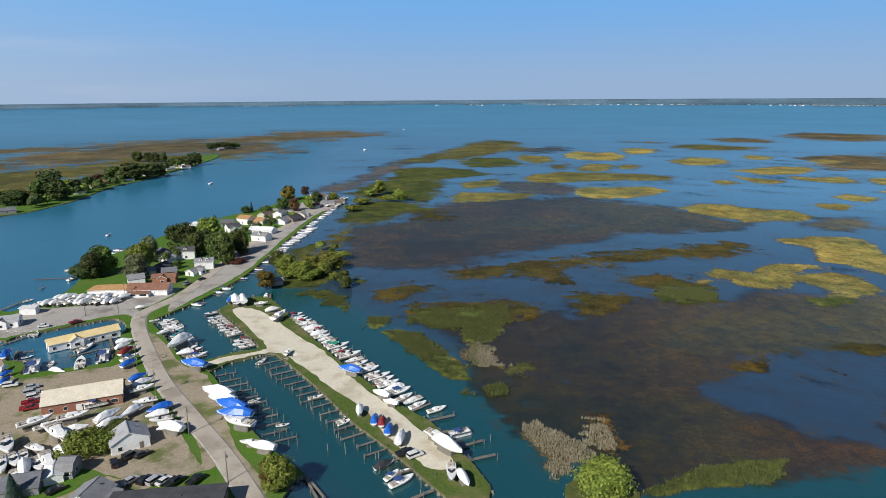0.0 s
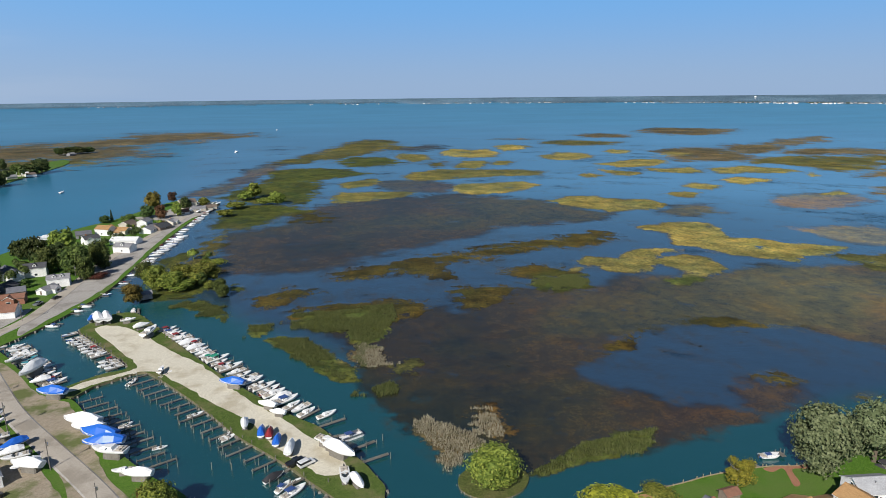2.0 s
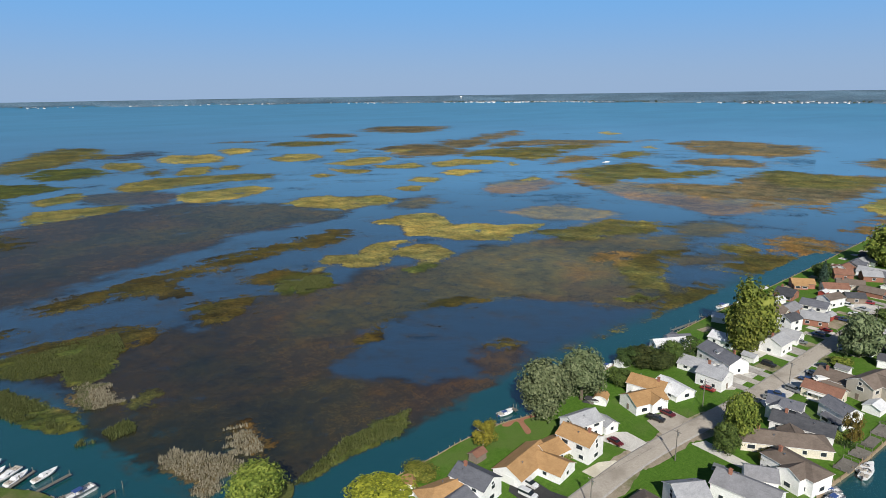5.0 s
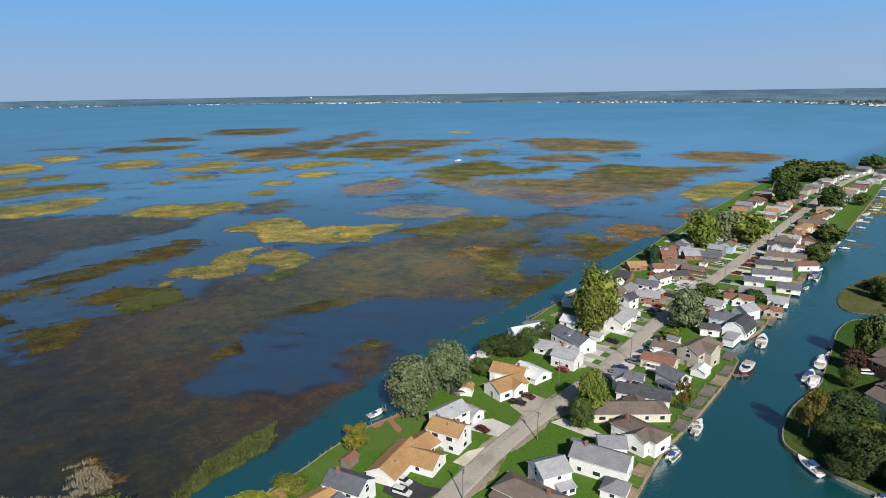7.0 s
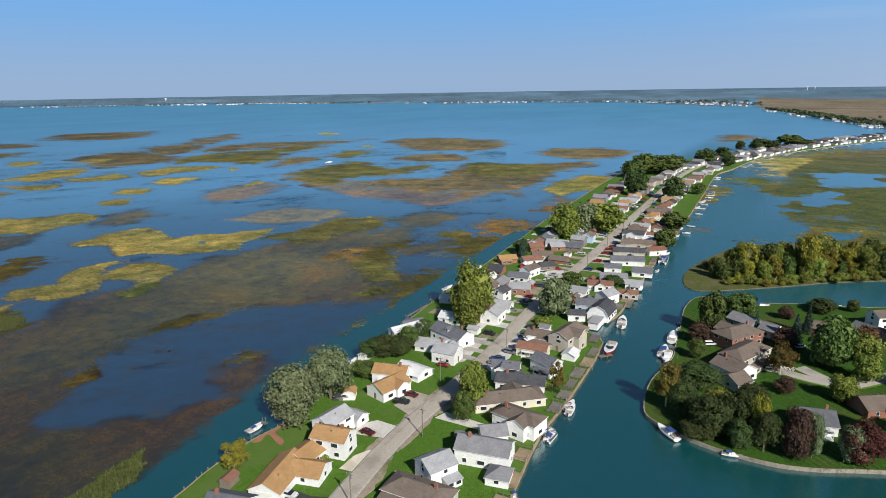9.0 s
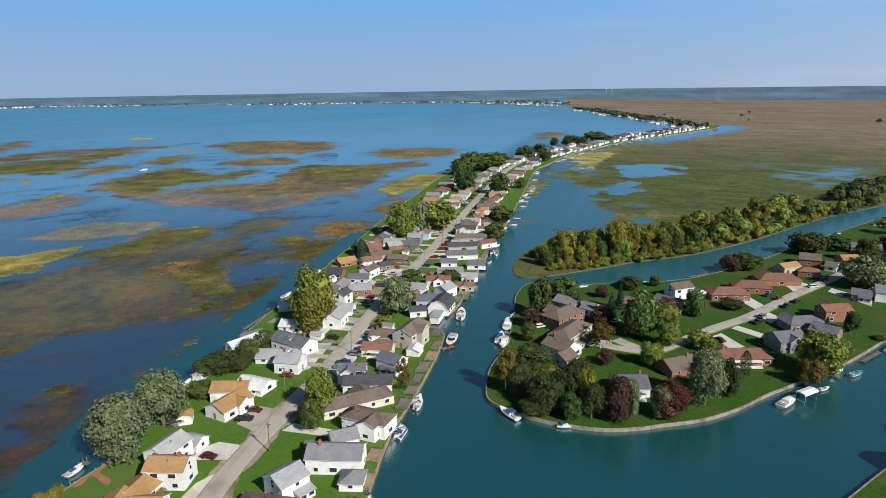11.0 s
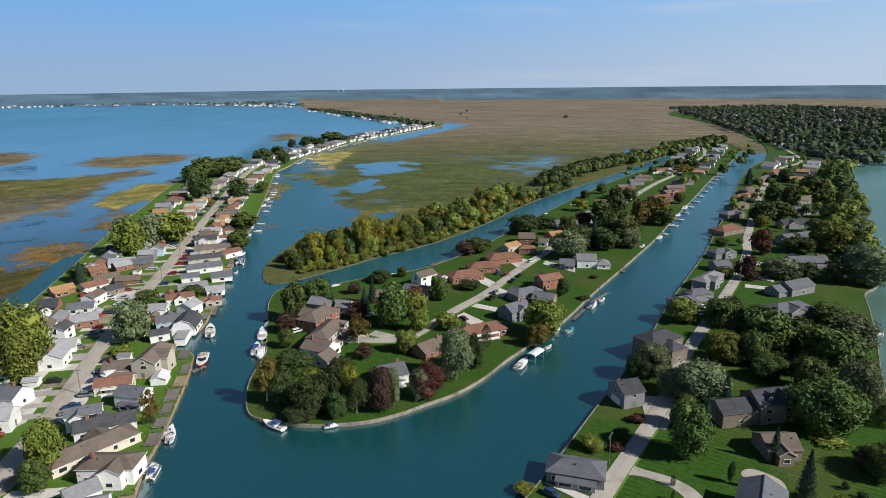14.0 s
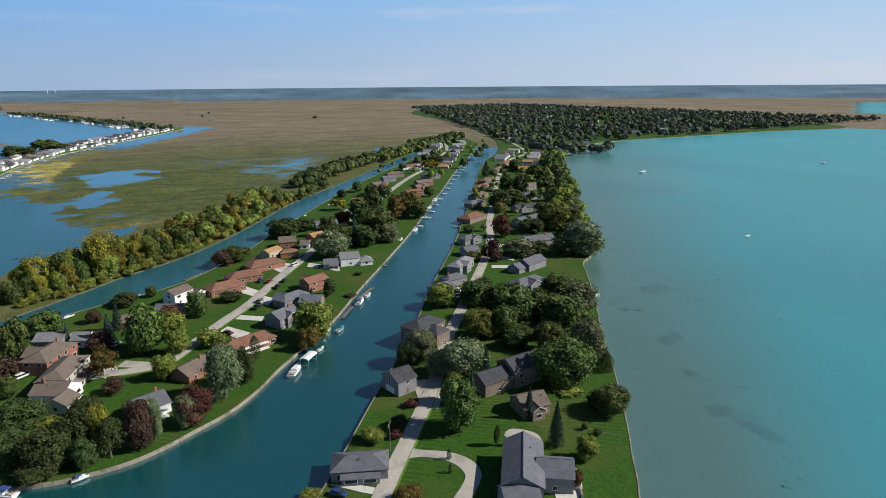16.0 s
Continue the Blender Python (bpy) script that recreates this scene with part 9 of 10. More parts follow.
sheet('verge', [(128.0, 90.4), (139.0, 91.0), (150.0, 91.2), (150.0, 90.3), (139.0, 88.6), (128.0, 89.0)], 'dirt')
sheet('verge', [(150.0, 91.2), (163.0, 91.4), (176.0, 91.6), (176.0, 90.3), (163.0, 88.0), (150.0, 89.2)], 'dirt')
sheet('verge', [(118.0, 94.3), (125.0, 95.2), (132.0, 96.1), (132.0, 97.2), (125.0, 98.1), (118.0, 96.0)], 'dirt')
sheet('verge', [(140.0, 96.2), (154.0, 96.5), (168.0, 96.7), (168.0, 97.6), (154.0, 98.7), (140.0, 97.6)], 'dirt')
sheet('driveway', [(177.7, 131.4), (182.3, 131.4), (182.3, 135.0), (177.7, 135.0)], 'gravel')
sheet('driveway', [(193.6, 130.2), (199.0, 130.2), (199.0, 132.9), (193.6, 132.9)], 'concrete_road')
sheet('driveway', [(226.9, 135.8), (233.7, 135.8), (233.7, 139.1), (226.9, 139.1)], 'dirt')
sheet('driveway', [(278.9, 140.6), (283.7, 140.6), (283.7, 143.8), (278.9, 143.8)], 'gravel_grey')
sheet('driveway', [(294.2, 143.1), (301.1, 143.1), (301.1, 146.2), (294.2, 146.2)], 'concrete_road')
sheet('driveway', [(313.2, 144.0), (317.9, 144.0), (317.9, 147.4), (313.2, 147.4)], 'dirt')
sheet('driveway', [(323.8, 146.0), (330.7, 146.0), (330.7, 149.8), (323.8, 149.8)], 'gravel')
sheet('driveway', [(340.1, 144.6), (345.7, 144.6), (345.7, 148.3), (340.1, 148.3)], 'dirt')
sheet('driveway', [(355.3, 147.9), (361.4, 147.9), (361.4, 151.7), (355.3, 151.7)], 'dirt')
sheet('driveway', [(372.8, 148.6), (378.5, 148.6), (378.5, 152.5), (372.8, 152.5)], 'gravel')
sheet('driveway', [(392.1, 151.8), (396.5, 151.8), (396.5, 155.7), (392.1, 155.7)], 'concrete')
sheet('driveway', [(406.9, 151.9), (411.3, 151.9), (411.3, 155.2), (406.9, 155.2)], 'concrete_road')
sheet('driveway', [(419.3, 152.3), (425.4, 152.3), (425.4, 156.1), (419.3, 156.1)], 'concrete_road')
sheet('driveway', [(437.1, 155.5), (443.6, 155.5), (443.6, 158.9), (437.1, 158.9)], 'concrete_road')
sheet('driveway', [(451.6, 156.8), (455.6, 156.8), (455.6, 159.8), (451.6, 159.8)], 'gravel')
timber_deck(118.0, 54.4, 3, 10, 4, 118)
timber_deck(130.3, 55.9, 3, 7, 4, 130)
timber_deck(142.0, 57.5, 3, 6, 4, 142)
timber_deck(171.4, 58.5, 3, 7, 4, 171)
timber_deck(180.8, 58.9, 3, 6, 4, 180)
timber_deck(189.5, 59.5, 3, 7, 3, 189)
timber_deck(198.9, 60.1, 3, 8, 4, 198)
timber_deck(208.9, 59.8, 3, 8, 4, 208)
timber_deck(219.2, 60.5, 3, 8, 3, 219)
timber_deck(231.8, 63.9, 3, 8, 4, 231)
timber_deck(241.2, 71.0, 3, 9, 4, 241)
timber_deck(273.7, 65.3, 3, 8, 4, 273)
timber_deck(284.6, 64.5, 3, 6, 4, 284)
timber_deck(295.3, 66.1, 3, 8, 3, 295)
timber_deck(315.3, 66.6, 3, 9, 4, 315)
timber_deck(337.1, 66.1, 3, 6, 3, 337)
timber_deck(347.3, 67.4, 3, 6, 4, 347)
timber_deck(355.3, 66.9, 3, 7, 3, 355)
timber_deck(363.1, 67.2, 3, 9, 4, 363)
timber_deck(387.0, 68.0, 3, 8, 4, 386)
timber_deck(396.4, 67.9, 3, 9, 4, 396)
timber_deck(409.6, 68.3, 3, 9, 4, 409)
timber_deck(421.2, 69.2, 3, 8, 4, 421)
timber_deck(430.7, 69.5, 3, 7, 3, 430)
timber_deck(442.7, 68.9, 3, 8, 4, 442)
timber_deck(453.5, 70.0, 3, 8, 4, 453)
# street trees
tree(37.9, 138.7, 9.4, 7.6, 'olive')
tree(63.8, 120.2, 4.9, 9.5, 'yellow')
tree(99.3, 123.9, 8.7, 4.4, 'yellow')
tree(76.6, 121.9, 3.5, 4.2, 'shrub')
tree(126.2, 126.6, 18.8, 9.1, 'silver')
tree(142.3, 126.2, 18.2, 8.3, 'silver')
tree(180.3, 130.7, 7.8, 6.5, 'dark')
tree(175.6, 133.3, 7.5, 5.1, 'dark')
tree(182.2, 124.8, 8.4, 5.0, 'dark')
tree(190.6, 126.1, 8.8, 4.7, 'green')
tree(160.5, 125.9, 6.6, 4.6, 'green')
tree(203.8, 127.3, 6.8, 4.4, 'cedar')
tree(233.0, 120.3, 23.7, 10.6, 'tall')
tree(221.1, 115.5, 17.5, 7.3, 'tall')
tree(160.9, 82.5, 16.0, 5.5, 'olive')
tree(151.1, 81.0, 9.5, 3.9, 'green')
tree(250.5, 87.4, 17.9, 7.6, 'silver')
tree(158.9, 70.7, 3.4, 3.8, 'orange')
tree(183.2, 62.3, 12.1, 3.0, 'birch')
tree(343.6, 143.0, 9.5, 5.0, 'dark')
tree(238.2, 88.1, 3.0, 3.5, 'shrub')
tree(107.9, 106.3, 1.5, 1.4, 'bush')
tree(105.3, 106.9, 1.5, 1.2, 'bush')
tree(114.0, 105.9, 1.8, 1.8, 'shrub')
tree(294.8, 95.0, 7.8, 6.5, 'green')
tree(303.0, 75.4, 7.0, 4.8, 'dark')
tree(283.8, 92.7, 3.7, 2.8, 'orange')
tree(427.0, 112.8, 22.2, 13.4, 'olive')
tree(422.2, 127.5, 21.2, 10.8, 'silver')
tree(395.3, 132.8, 22.5, 11.1, 'tall')
tree(584.3, 129.8, 25.5, 10.6, 'dark')
tree(740.7, 150.0, 26.4, 22.0, 'green')
tree(746.9, 132.3, 23.9, 18.2, 'green')
tree(706.9, 161.2, 19.3, 14.2, 'green')
tree(578.3, 93.6, 21.0, 10.2, 'dark')
tree(453.7, 71.6, 13.1, 10.3, 'green')
tree(396.4, 67.4, 12.5, 8.0, 'green')
tree(616.3, 79.7, 12.0, 6.5, 'green')
tree(335.7, 138.6, 12.1, 4.2, 'fir')
tree(841.0, 135.4, 11.7, 10.6, 'dark')
tree(868.3, 105.5, 19.7, 14.0, 'dark')
tree(936.4, 92.5, 16.2, 11.4, 'dark')
tree(1075.7, 83.1, 15.1, 7.9, 'dark')
tree(1090.9, 56.5, 18.0, 17.8, 'dark')
tree(1159.4, 15.6, 20.5, 22.6, 'green')
tree(852.4, 76.9, 14.8, 8.7, 'dark')
tree(1095.0, 37.0, 14.8, 9.8, 'dark')
tree(1165.3, -8.7, 11.0, 13.3, 'dark')
tree(134.3, 65.0, 1.6, 1.4, 'shrub')
tree(155.5, 70.6, 4.8, 3.3, 'orange')
tree(182.5, 65.6, 3.9, 2.4, 'shrub')
# hedge by the canal
tree(181.2, 72.4, 2.6, 0.9, 'cedar')
tree(181.3, 71.0, 2.6, 0.9, 'cedar')
tree(181.4, 69.6, 2.5, 0.9, 'cedar')
tree(181.4, 68.2, 2.5, 0.9, 'cedar')
tree(181.5, 66.8, 2.5, 0.9, 'cedar')
tree(181.5, 65.4, 2.5, 0.9, 'cedar')
tree(181.6, 64.0, 2.5, 0.9, 'cedar')
tree(181.7, 62.6, 2.5, 0.8, 'cedar')
tree(181.7, 61.3, 2.5, 0.8, 'cedar')
# cars of the street
delivery_truck(215.1, 84.9, 135)
boat(117.1, 135.1, -0, 6.1, 'bluehull')
boat(143.1, 122.3, -74, 5.0, 'wrapblack', 1.4)
dock(106.5, 129.4, 110.7, 131.2, 1.4)
dock(120.6, 136.1, 120.6, 133.4, 1.4)
car(97.1, 102.1, -81, 'white', 'van')
car(93.8, 99.0, -75, 'white', 'van')
car(130.3, 102.0, -90, 'maroon', 'car')
car(150.6, 103.3, -74, 'black', 'pickup')
car(156.2, 103.1, -88, 'maroon', 'car')
car(181.0, 105.1, -84, 'red', 'car')
car(187.8, 106.1, -91, 'maroon', 'car')
car(205.9, 111.0, -94, 'blue', 'pickup')
car(206.6, 108.1, -73, 'black', 'car')
car(191.8, 89.8, -60, 'grey', 'car')
car(195.3, 89.6, -63, 'blue', 'pickup')
car(203.1, 88.1, -93, 'grey', 'van')
car(237.4, 108.9, -61, 'red', 'pickup')
car(246.3, 106.4, -64, 'grey', 'car')
car(285.4, 109.6, -72, 'maroon', 'car')
car(141.9, 76.3, -71, 'grey', 'van')
car(318.2, 110.8, -76, 'red', 'pickup')
car(307.4, 115.1, -91, 'white', 'van')
# timber decks and sheds along the street's canal
# boats and docks of the street
boat(117.1, 134.4, -7, 5.1, 'canvas')
boat(169.6, 138.5, -2, 6.0, 'canvas')
boat(302.6, 152.1, -6, 9.0, 'open')
boat(263.5, 149.7, -7, 7.8, 'canvas')
boat(142.9, 122.9, -62, 5.2, 'wrapblack')
boat(175.9, 55.4, -4, 7.3, 'open')
boat(158.0, 56.1, -31, 5.2, 'pontoon')
boat(173.6, 54.2, 5, 7.8, 'open')
boat(155.4, 54.2, -3, 6.1, 'pontoon')
boat(225.1, 55.8, -176, 14.1, 'redhull')
boat(255.7, 58.7, 10, 14.6, 'open')
boat(343.0, 61.5, -8, 5.4, 'open')
boat(365.5, 62.4, 4, 20.0, 'pontoon')
boat(210.3, 59.8, -29, 6.3, 'open')
boat(382.5, 63.7, -16, 7.2, 'canvas')
boat(433.4, 66.4, -13, 6.5, 'open')
boat(457.9, 68.1, -10, 6.8, 'open')
boat(545.8, 69.2, -9, 9.1, 'open')
boat(575.0, 69.2, -13, 10.5, 'open')
boat(125.3, 52.7, -133, 3.5, 'pontoon')
dock(113.9, 129.7, 122.6, 127.6, 1.1)
dock(218.9, 145.7, 235.2, 145.8, 1.1)
dock(233.2, 143.1, 235.0, 137.6, 1.1)
dock(243.4, 148.4, 243.0, 140.0, 1.1)
dock(309.2, 149.9, 318.4, 148.8, 1.1)
dock(141.6, 63.3, 150.0, 59.9, 2.2)
dock(150.5, 65.5, 157.0, 60.0, 2.2)
dock(135.4, 57.9, 140.5, 56.8, 2.2)
dock(181.1, 66.6, 181.7, 58.9, 2.2)
dock(202.0, 61.6, 206.7, 57.8, 2.2)
dock(208.0, 65.7, 210.9, 60.2, 2.2)
dock(216.8, 57.6, 221.1, 54.0, 2.2)
dock(276.1, 61.5, 298.4, 62.8, 2.2)
boat_row(440, 66, 640, 73, -1, ('open', 'cruiser', 'canvas', 'pontoon'), 12, (5, 7), 0.8, 0.5, 61, 4)
boat_row(640, 74, 760, 82, -1, ('open', 'cruiser', 'canvas'), 13, (6, 8), 0.8, 0.5, 62, 0)
boat_row(800, 76, 1066, 12, -1, ('cruiser', 'canvas', 'open'), 14, (6, 9), 0.8, 0.4, 63, 0)
boat_row(1070, 10, 1330, -120, -1, ('cruiser', 'open'), 16, (7, 10), 0.8, 0.4, 64, 0)
# utility poles of the street
utility_pole(102, 86, 2)
utility_pole(137, 87, 2)
utility_pole(170, 100, 2)
utility_pole(205, 90.5, 2)
utility_pole(248, 94, 2)
utility_pole(290, 97, 2)
utility_pole(335, 98.5, 2)
utility_pole(380, 99.5, 2)
utility_pole(430, 102, 2)
utility_pole(490, 103.5, 2)
utility_pole(550, 106, 2)
wire([(102, 86, 9.8), (137, 87, 9.8), (170, 100, 9.8), (205, 90.5, 9.8), (248, 94, 9.8), (290, 97, 9.8), (335, 98.5, 9.8), (380, 99.5, 9.8), (430, 102, 9.8), (490, 103.5, 9.8), (550, 106, 9.8)])
# houses of the point
house(253.8, 13.6, -34, 17.8, 10.1, 7.5, 'brown', 'brick', 'hip', chimney=True)
house(235.1, 9.3, -24, 19.7, 9.2, 7.5, 'brown', 'beige', 'hip')
house(223.1, 11.9, -125, 11.1, 10.1, 6.5, 'brown', 'white', 'gable', wing=(6, -6, 7, 8, 5.0, 'gable', 90))
house(274.8, 12.5, -119, 10.9, 8.4, 5.5, 'grey', 'grey', 'gable')
house(269.3, 2.3, -117, 6.4, 7.6, 5.2, 'grey', 'white', 'gable')
house(279.6, -20.6, -107, 23.3, 9.2, 5.2, 'brown', 'brick', 'hip')
house(283.2, -32.2, -122, 11.8, 8.4, 6.0, 'bluegrey', 'beige', 'gable')
house(301.3, -38.3, -56, 11.0, 7.6, 7.5, 'brown', 'white', 'gable', wing=(8, -3, 6, 6, 4.6, 'gable', 90))
house(197.9, -12.9, -76, 9.3, 10.1, 5.8, 'bluegrey', 'white', 'gable', porch=3)
house(217.4, -29.3, -56, 12.2, 9.2, 5.2, 'brown', 'brick', 'gable', chimney=True)
house(305.1, -60.3, -78, 17.6, 10.1, 5.4, 'redbrown', 'brick', 'hip')
house(318.6, -73.1, -88, 17.1, 10.1, 5.4, 'redbrown', 'brick', 'hip')
house(334.4, -88.6, -79, 20.2, 10.1, 5.4, 'redbrown', 'brick', 'hip', chimney=True)
house(353.9, -98.4, -55, 11.7, 6.7, 6.2, 'tan', 'beige', 'gable')
house(351.5, -108.1, -99, 10.3, 6.7, 4.6, 'redbrown', 'brick', 'hip')
house(375.8, -115.2, -104, 10.3, 10.1, 6.4, 'brown', 'brick', 'gable')
house(365.1, -123.1, -116, 5.6, 7.6, 5.0, 'brown', 'white', 'gable')
house(230.2, -51.5, -76, 21.0, 9.2, 5.2, 'redbrown', 'brick', 'hip', porch=2)
house(247.5, -71.5, -64, 11.6, 9.2, 7.0, 'bluegrey', 'grey', 'gable', chimney=True)
house(270.7, -83.2, -67, 15.9, 8.4, 5.4, 'bluegrey', 'grey', 'hip')
house(262.0, -89.7, -124, 9.6, 9.2, 5.6, 'bluegrey', 'brown', 'gable')
house(284.7, -99.3, -71, 12.2, 7.6, 7.0, 'redbrown', 'brick', 'gable')
house(316.9, -121.1, -110, 8.0, 7.6, 4.8, 'bluegrey', 'beige', 'gable')
house(316.5, -131.9, -105, 10.6, 9.2, 7.2, 'grey', 'white', 'gable', wing=(9, -2, 7, 8, 4.8, 'hip', 0))
house(374.0, -133.5, -72, 9.8, 8.4, 7.0, 'tan', 'brick', 'gable')
house(409.0, -154.2, -101, 15.4, 8.4, 6.0, 'bluegrey', 'grey', 'gable')
house(439.1, -183.1, -60, 16.2, 7.6, 5.5, 'grey', 'beige', 'hip')
house(477.7, -211.6, -118, 13.4, 8.4, 6.0, 'redbrown', 'beige', 'gable')
house(522.4, -243.8, -89, 11.2, 7.6, 6.0, 'redbrown', 'brick', 'gable')
house(550.0, -265.4, -89, 16.4, 7.6, 6.0, 'brown', 'brick', 'gable')
house(580.4, -290.5, -90, 14.8, 7.6, 6.0, 'bluegrey', 'grey', 'gable')
house(603.6, -309.2, -90, 20.0, 7.6, 6.0, 'brown', 'brown', 'hip')
house(654.6, -357.7, -90, 24.3, 8.4, 5.0, 'redbrown', 'white', 'hip')
house(493.7, -271.1, -89, 20.0, 8.4, 5.5, 'redbrown', 'brown', 'hip')
house(536.5, -307.9, -89, 18.1, 8.4, 6.0, 'brown', 'brick', 'gable')
house(571.4, -336.6, -90, 19.6, 8.4, 6.0, 'bluegrey', 'grey', 'hip')
house(513.0, -290.8, -72, 16.6, 7.6, 6.0, 'brown', 'brick', 'gable')
street(620, -360, 900, -572, 1, 16, 19, 71, big=1.15)
street(640, -372, 900, -572, -1, 16, 19, 72, big=1.15)
# trees of the point
tree(261.3, 23.9, 18.4, 6.2, 'green')
tree(248.4, 26.5, 8.2, 4.9, 'plum')
tree(232.4, 25.4, 8.3, 3.3, 'green')
tree(289.3, 15.2, 10.1, 7.8, 'green')
tree(189.2, 28.2, 15.8, 5.3, 'birch')
tree(209.5, 21.6, 9.5, 7.0, 'dark')
tree(187.5, 22.3, 11.0, 5.3, 'dark')
tree(179.0, 14.1, 12.2, 6.1, 'dark')
tree(183.7, 7.0, 14.0, 5.8, 'dark')
tree(202.4, 4.7, 7.8, 5.6, 'dark')
tree(180.0, 1.5, 16.3, 3.0, 'yellow')
tree(192.1, 13.1, 8.8, 5.4, 'olive')
tree(176.0, -0.3, 12.3, 4.0, 'dark')
tree(174.7, 5.8, 9.1, 3.4, 'dark')
tree(175.0, 16.5, 5.8, 5.0, 'dark')
tree(177.0, -8.2, 16.0, 4.4, 'plum')
tree(178.9, -11.9, 14.0, 2.8, 'silver')
tree(182.8, -23.8, 12.5, 5.7, 'red')
tree(181.7, -21.0, 11.4, 3.6, 'silver')
tree(193.3, -35.1, 19.7, 6.6, 'silver')
tree(200.7, -43.1, 14.7, 3.9, 'dark')
tree(231.0, -2.4, 13.6, 5.5, 'birch')
tree(216.9, -4.5, 5.9, 3.6, 'plum')
tree(247.8, -17.9, 19.1, 8.3, 'green')
tree(261.4, -6.4, 13.4, 3.7, 'fir')
tree(277.6, -10.6, 13.2, 3.0, 'fir')
tree(257.8, -2.6, 8.5, 5.0, 'plum')
tree(258.2, -28.5, 10.9, 6.1, 'olive')
tree(238.9, -27.7, 10.3, 5.2, 'olive')
tree(219.4, -20.5, 9.5, 4.8, 'olive')
tree(270.3, -29.7, 10.2, 4.9, 'red')
tree(276.2, -41.9, 12.2, 5.0, 'green')
tree(271.8, 7.8, 9.0, 2.3, 'fir')
tree(309.7, -16.1, 6.5, 6.6, 'dark')
tree(293.1, -2.8, 5.9, 3.5, 'plum')
tree(315.9, -28.3, 6.0, 2.7, 'green')
tree(359.6, -79.6, 8.7, 9.3, 'green')
tree(353.0, -70.2, 8.7, 6.2, 'plum')
tree(239.3, -40.3, 7.8, 4.6, 'shrub')
tree(225.5, -77.2, 16.7, 8.4, 'olive')
tree(216.3, -71.6, 10.0, 5.1, 'orange')
tree(270.9, -101.7, 9.3, 3.7, 'dark')
tree(265.0, -90.8, 7.7, 2.8, 'fir')
tree(218.7, -51.8, 9.2, 2.1, 'cedar')
tree(290.2, -60.1, 4.8, 6.1, 'dark')
tree(336.3, -129.1, 16.5, 11.4, 'silver')
tree(360.2, -144.0, 13.5, 11.0, 'green')
tree(402.3, -120.6, 13.8, 11.5, 'dark')
tree(411.7, -139.9, 9.2, 7.6, 'dark')
tree(356.4, -153.3, 19.7, 4.4, 'fir')
tree(360.7, -172.3, 21.3, 12.8, 'green')
tree(348.2, -157.9, 13.5, 8.9, 'dark')
tree(350.5, -174.3, 12.4, 7.8, 'silver')
tree(411.0, -210.7, 19.1, 8.2, 'orange')
tree(414.9, -224.8, 21.6, 9.1, 'orange')
tree(403.5, -226.4, 14.7, 7.3, 'green')
tree(410.1, -180.2, 19.1, 8.3, 'dark')
tree(438.4, -205.1, 18.8, 7.9, 'dark')
tree(386.7, -147.1, 14.2, 7.1, 'green')
tree(465.8, -187.6, 10.5, 8.4, 'yellow')
tree(537.5, -235.6, 10.9, 5.4, 'dark')
tree(519.3, -212.5, 7.5, 4.7, 'dark')
tree(510.8, -237.6, 11.2, 6.1, 'dark')
tree(635.4, -372.5, 13.1, 12.4, 'yellow')
tree(478.2, -280.1, 10.6, 4.7, 'green')
tree(422.2, -172.9, 8.6, 7.7, 'red')
tree(497.8, -244.6, 11.6, 7.4, 'dark')
tree(663.6, -399.3, 14.2, 9.7, 'dark')
tree(263.8, -109.9, 1.6, 2.8, 'bush')
tree(294.5, -128.0, 2.2, 2.1, 'bush')
grove(560, -330, 900, -600, 45, 20, ('dark', 'green', 'olive', 'orange', 'silver'), (8, 13), 73, 1.0)
grove(600, -300, 980, -560, 20, 16, ('olive', 'green', 'dark'), (6, 10), 74, 1.0)
# boats and docks of the point
boat(173.9, 24.8, 49, 8.9, 'canvas')
boat(170.8, 7.1, -79, 5.3, 'canvas')
boat(228.0, 35.1, -175, 11.3, 'cruiser')
boat(233.0, 37.2, 2, 10.6, 'canvas')
boat(248.9, 36.7, 5, 11.2, 'cruiser')
boat(267.9, 36.4, -45, 3.3, 'open')
boat(259.1, 36.2, -1, 5.0, 'open')
boat(307.3, 7.7, -65, 7.4, 'canvas')
boat(201.2, -61.1, -38, 10.2, 'cruiser')
boat(214.5, -75.6, -52, 5.0, 'open')
boat(228.9, -89.7, -50, 7.0, 'teal')
boat(255.1, -110.8, -42, 9.1, 'canvas')
boat(262.0, -118.0, -48, 6.4, 'open')
boat(229.1, -83.4, -49, 8.6, 'wrapwhite')
boat(323.1, -22.6, -59, 4.4, 'open')
boat(460.0, -155.6, -53, 6.7, 'canvas')
boat(494.3, -192.5, -40, 11.9, 'canvas')
boat(350.7, -182.8, -45, 8.4, 'open')
boat(369.5, -204.7, -45, 9.3, 'open')
boat(433.4, -253.8, -44, 9.8, 'open')
boat(458.2, -273.7, -40, 17.8, 'cruiser')
dock(215.2, 31.5, 263.9, 34.6, 1.6)
dock(309.2, -3.0, 312.5, -10.4, 1.6)
dock(336.9, -46.7, 345.3, -57.9, 1.6)
dock(240.3, -95.7, 251.6, -105.4, 1.6)
dock(259.7, -112.0, 271.4, -125.1, 1.6)
dock(224.8, -82.9, 232.7, -81.1, 1.6)
dock(310.6, -145.6, 301.8, -148.5, 1.6)
boat_row(372, -202, 500, -306, -1, ('open', 'cruiser', 'canvas'), 26, (5, 8), 1.0, 0.4, 75, 0)
boat_row(500, -306, 700, -468, -1, ('open', 'cruiser', 'canvas'), 26, (5, 8), 1.0, 0.3, 76, 0)
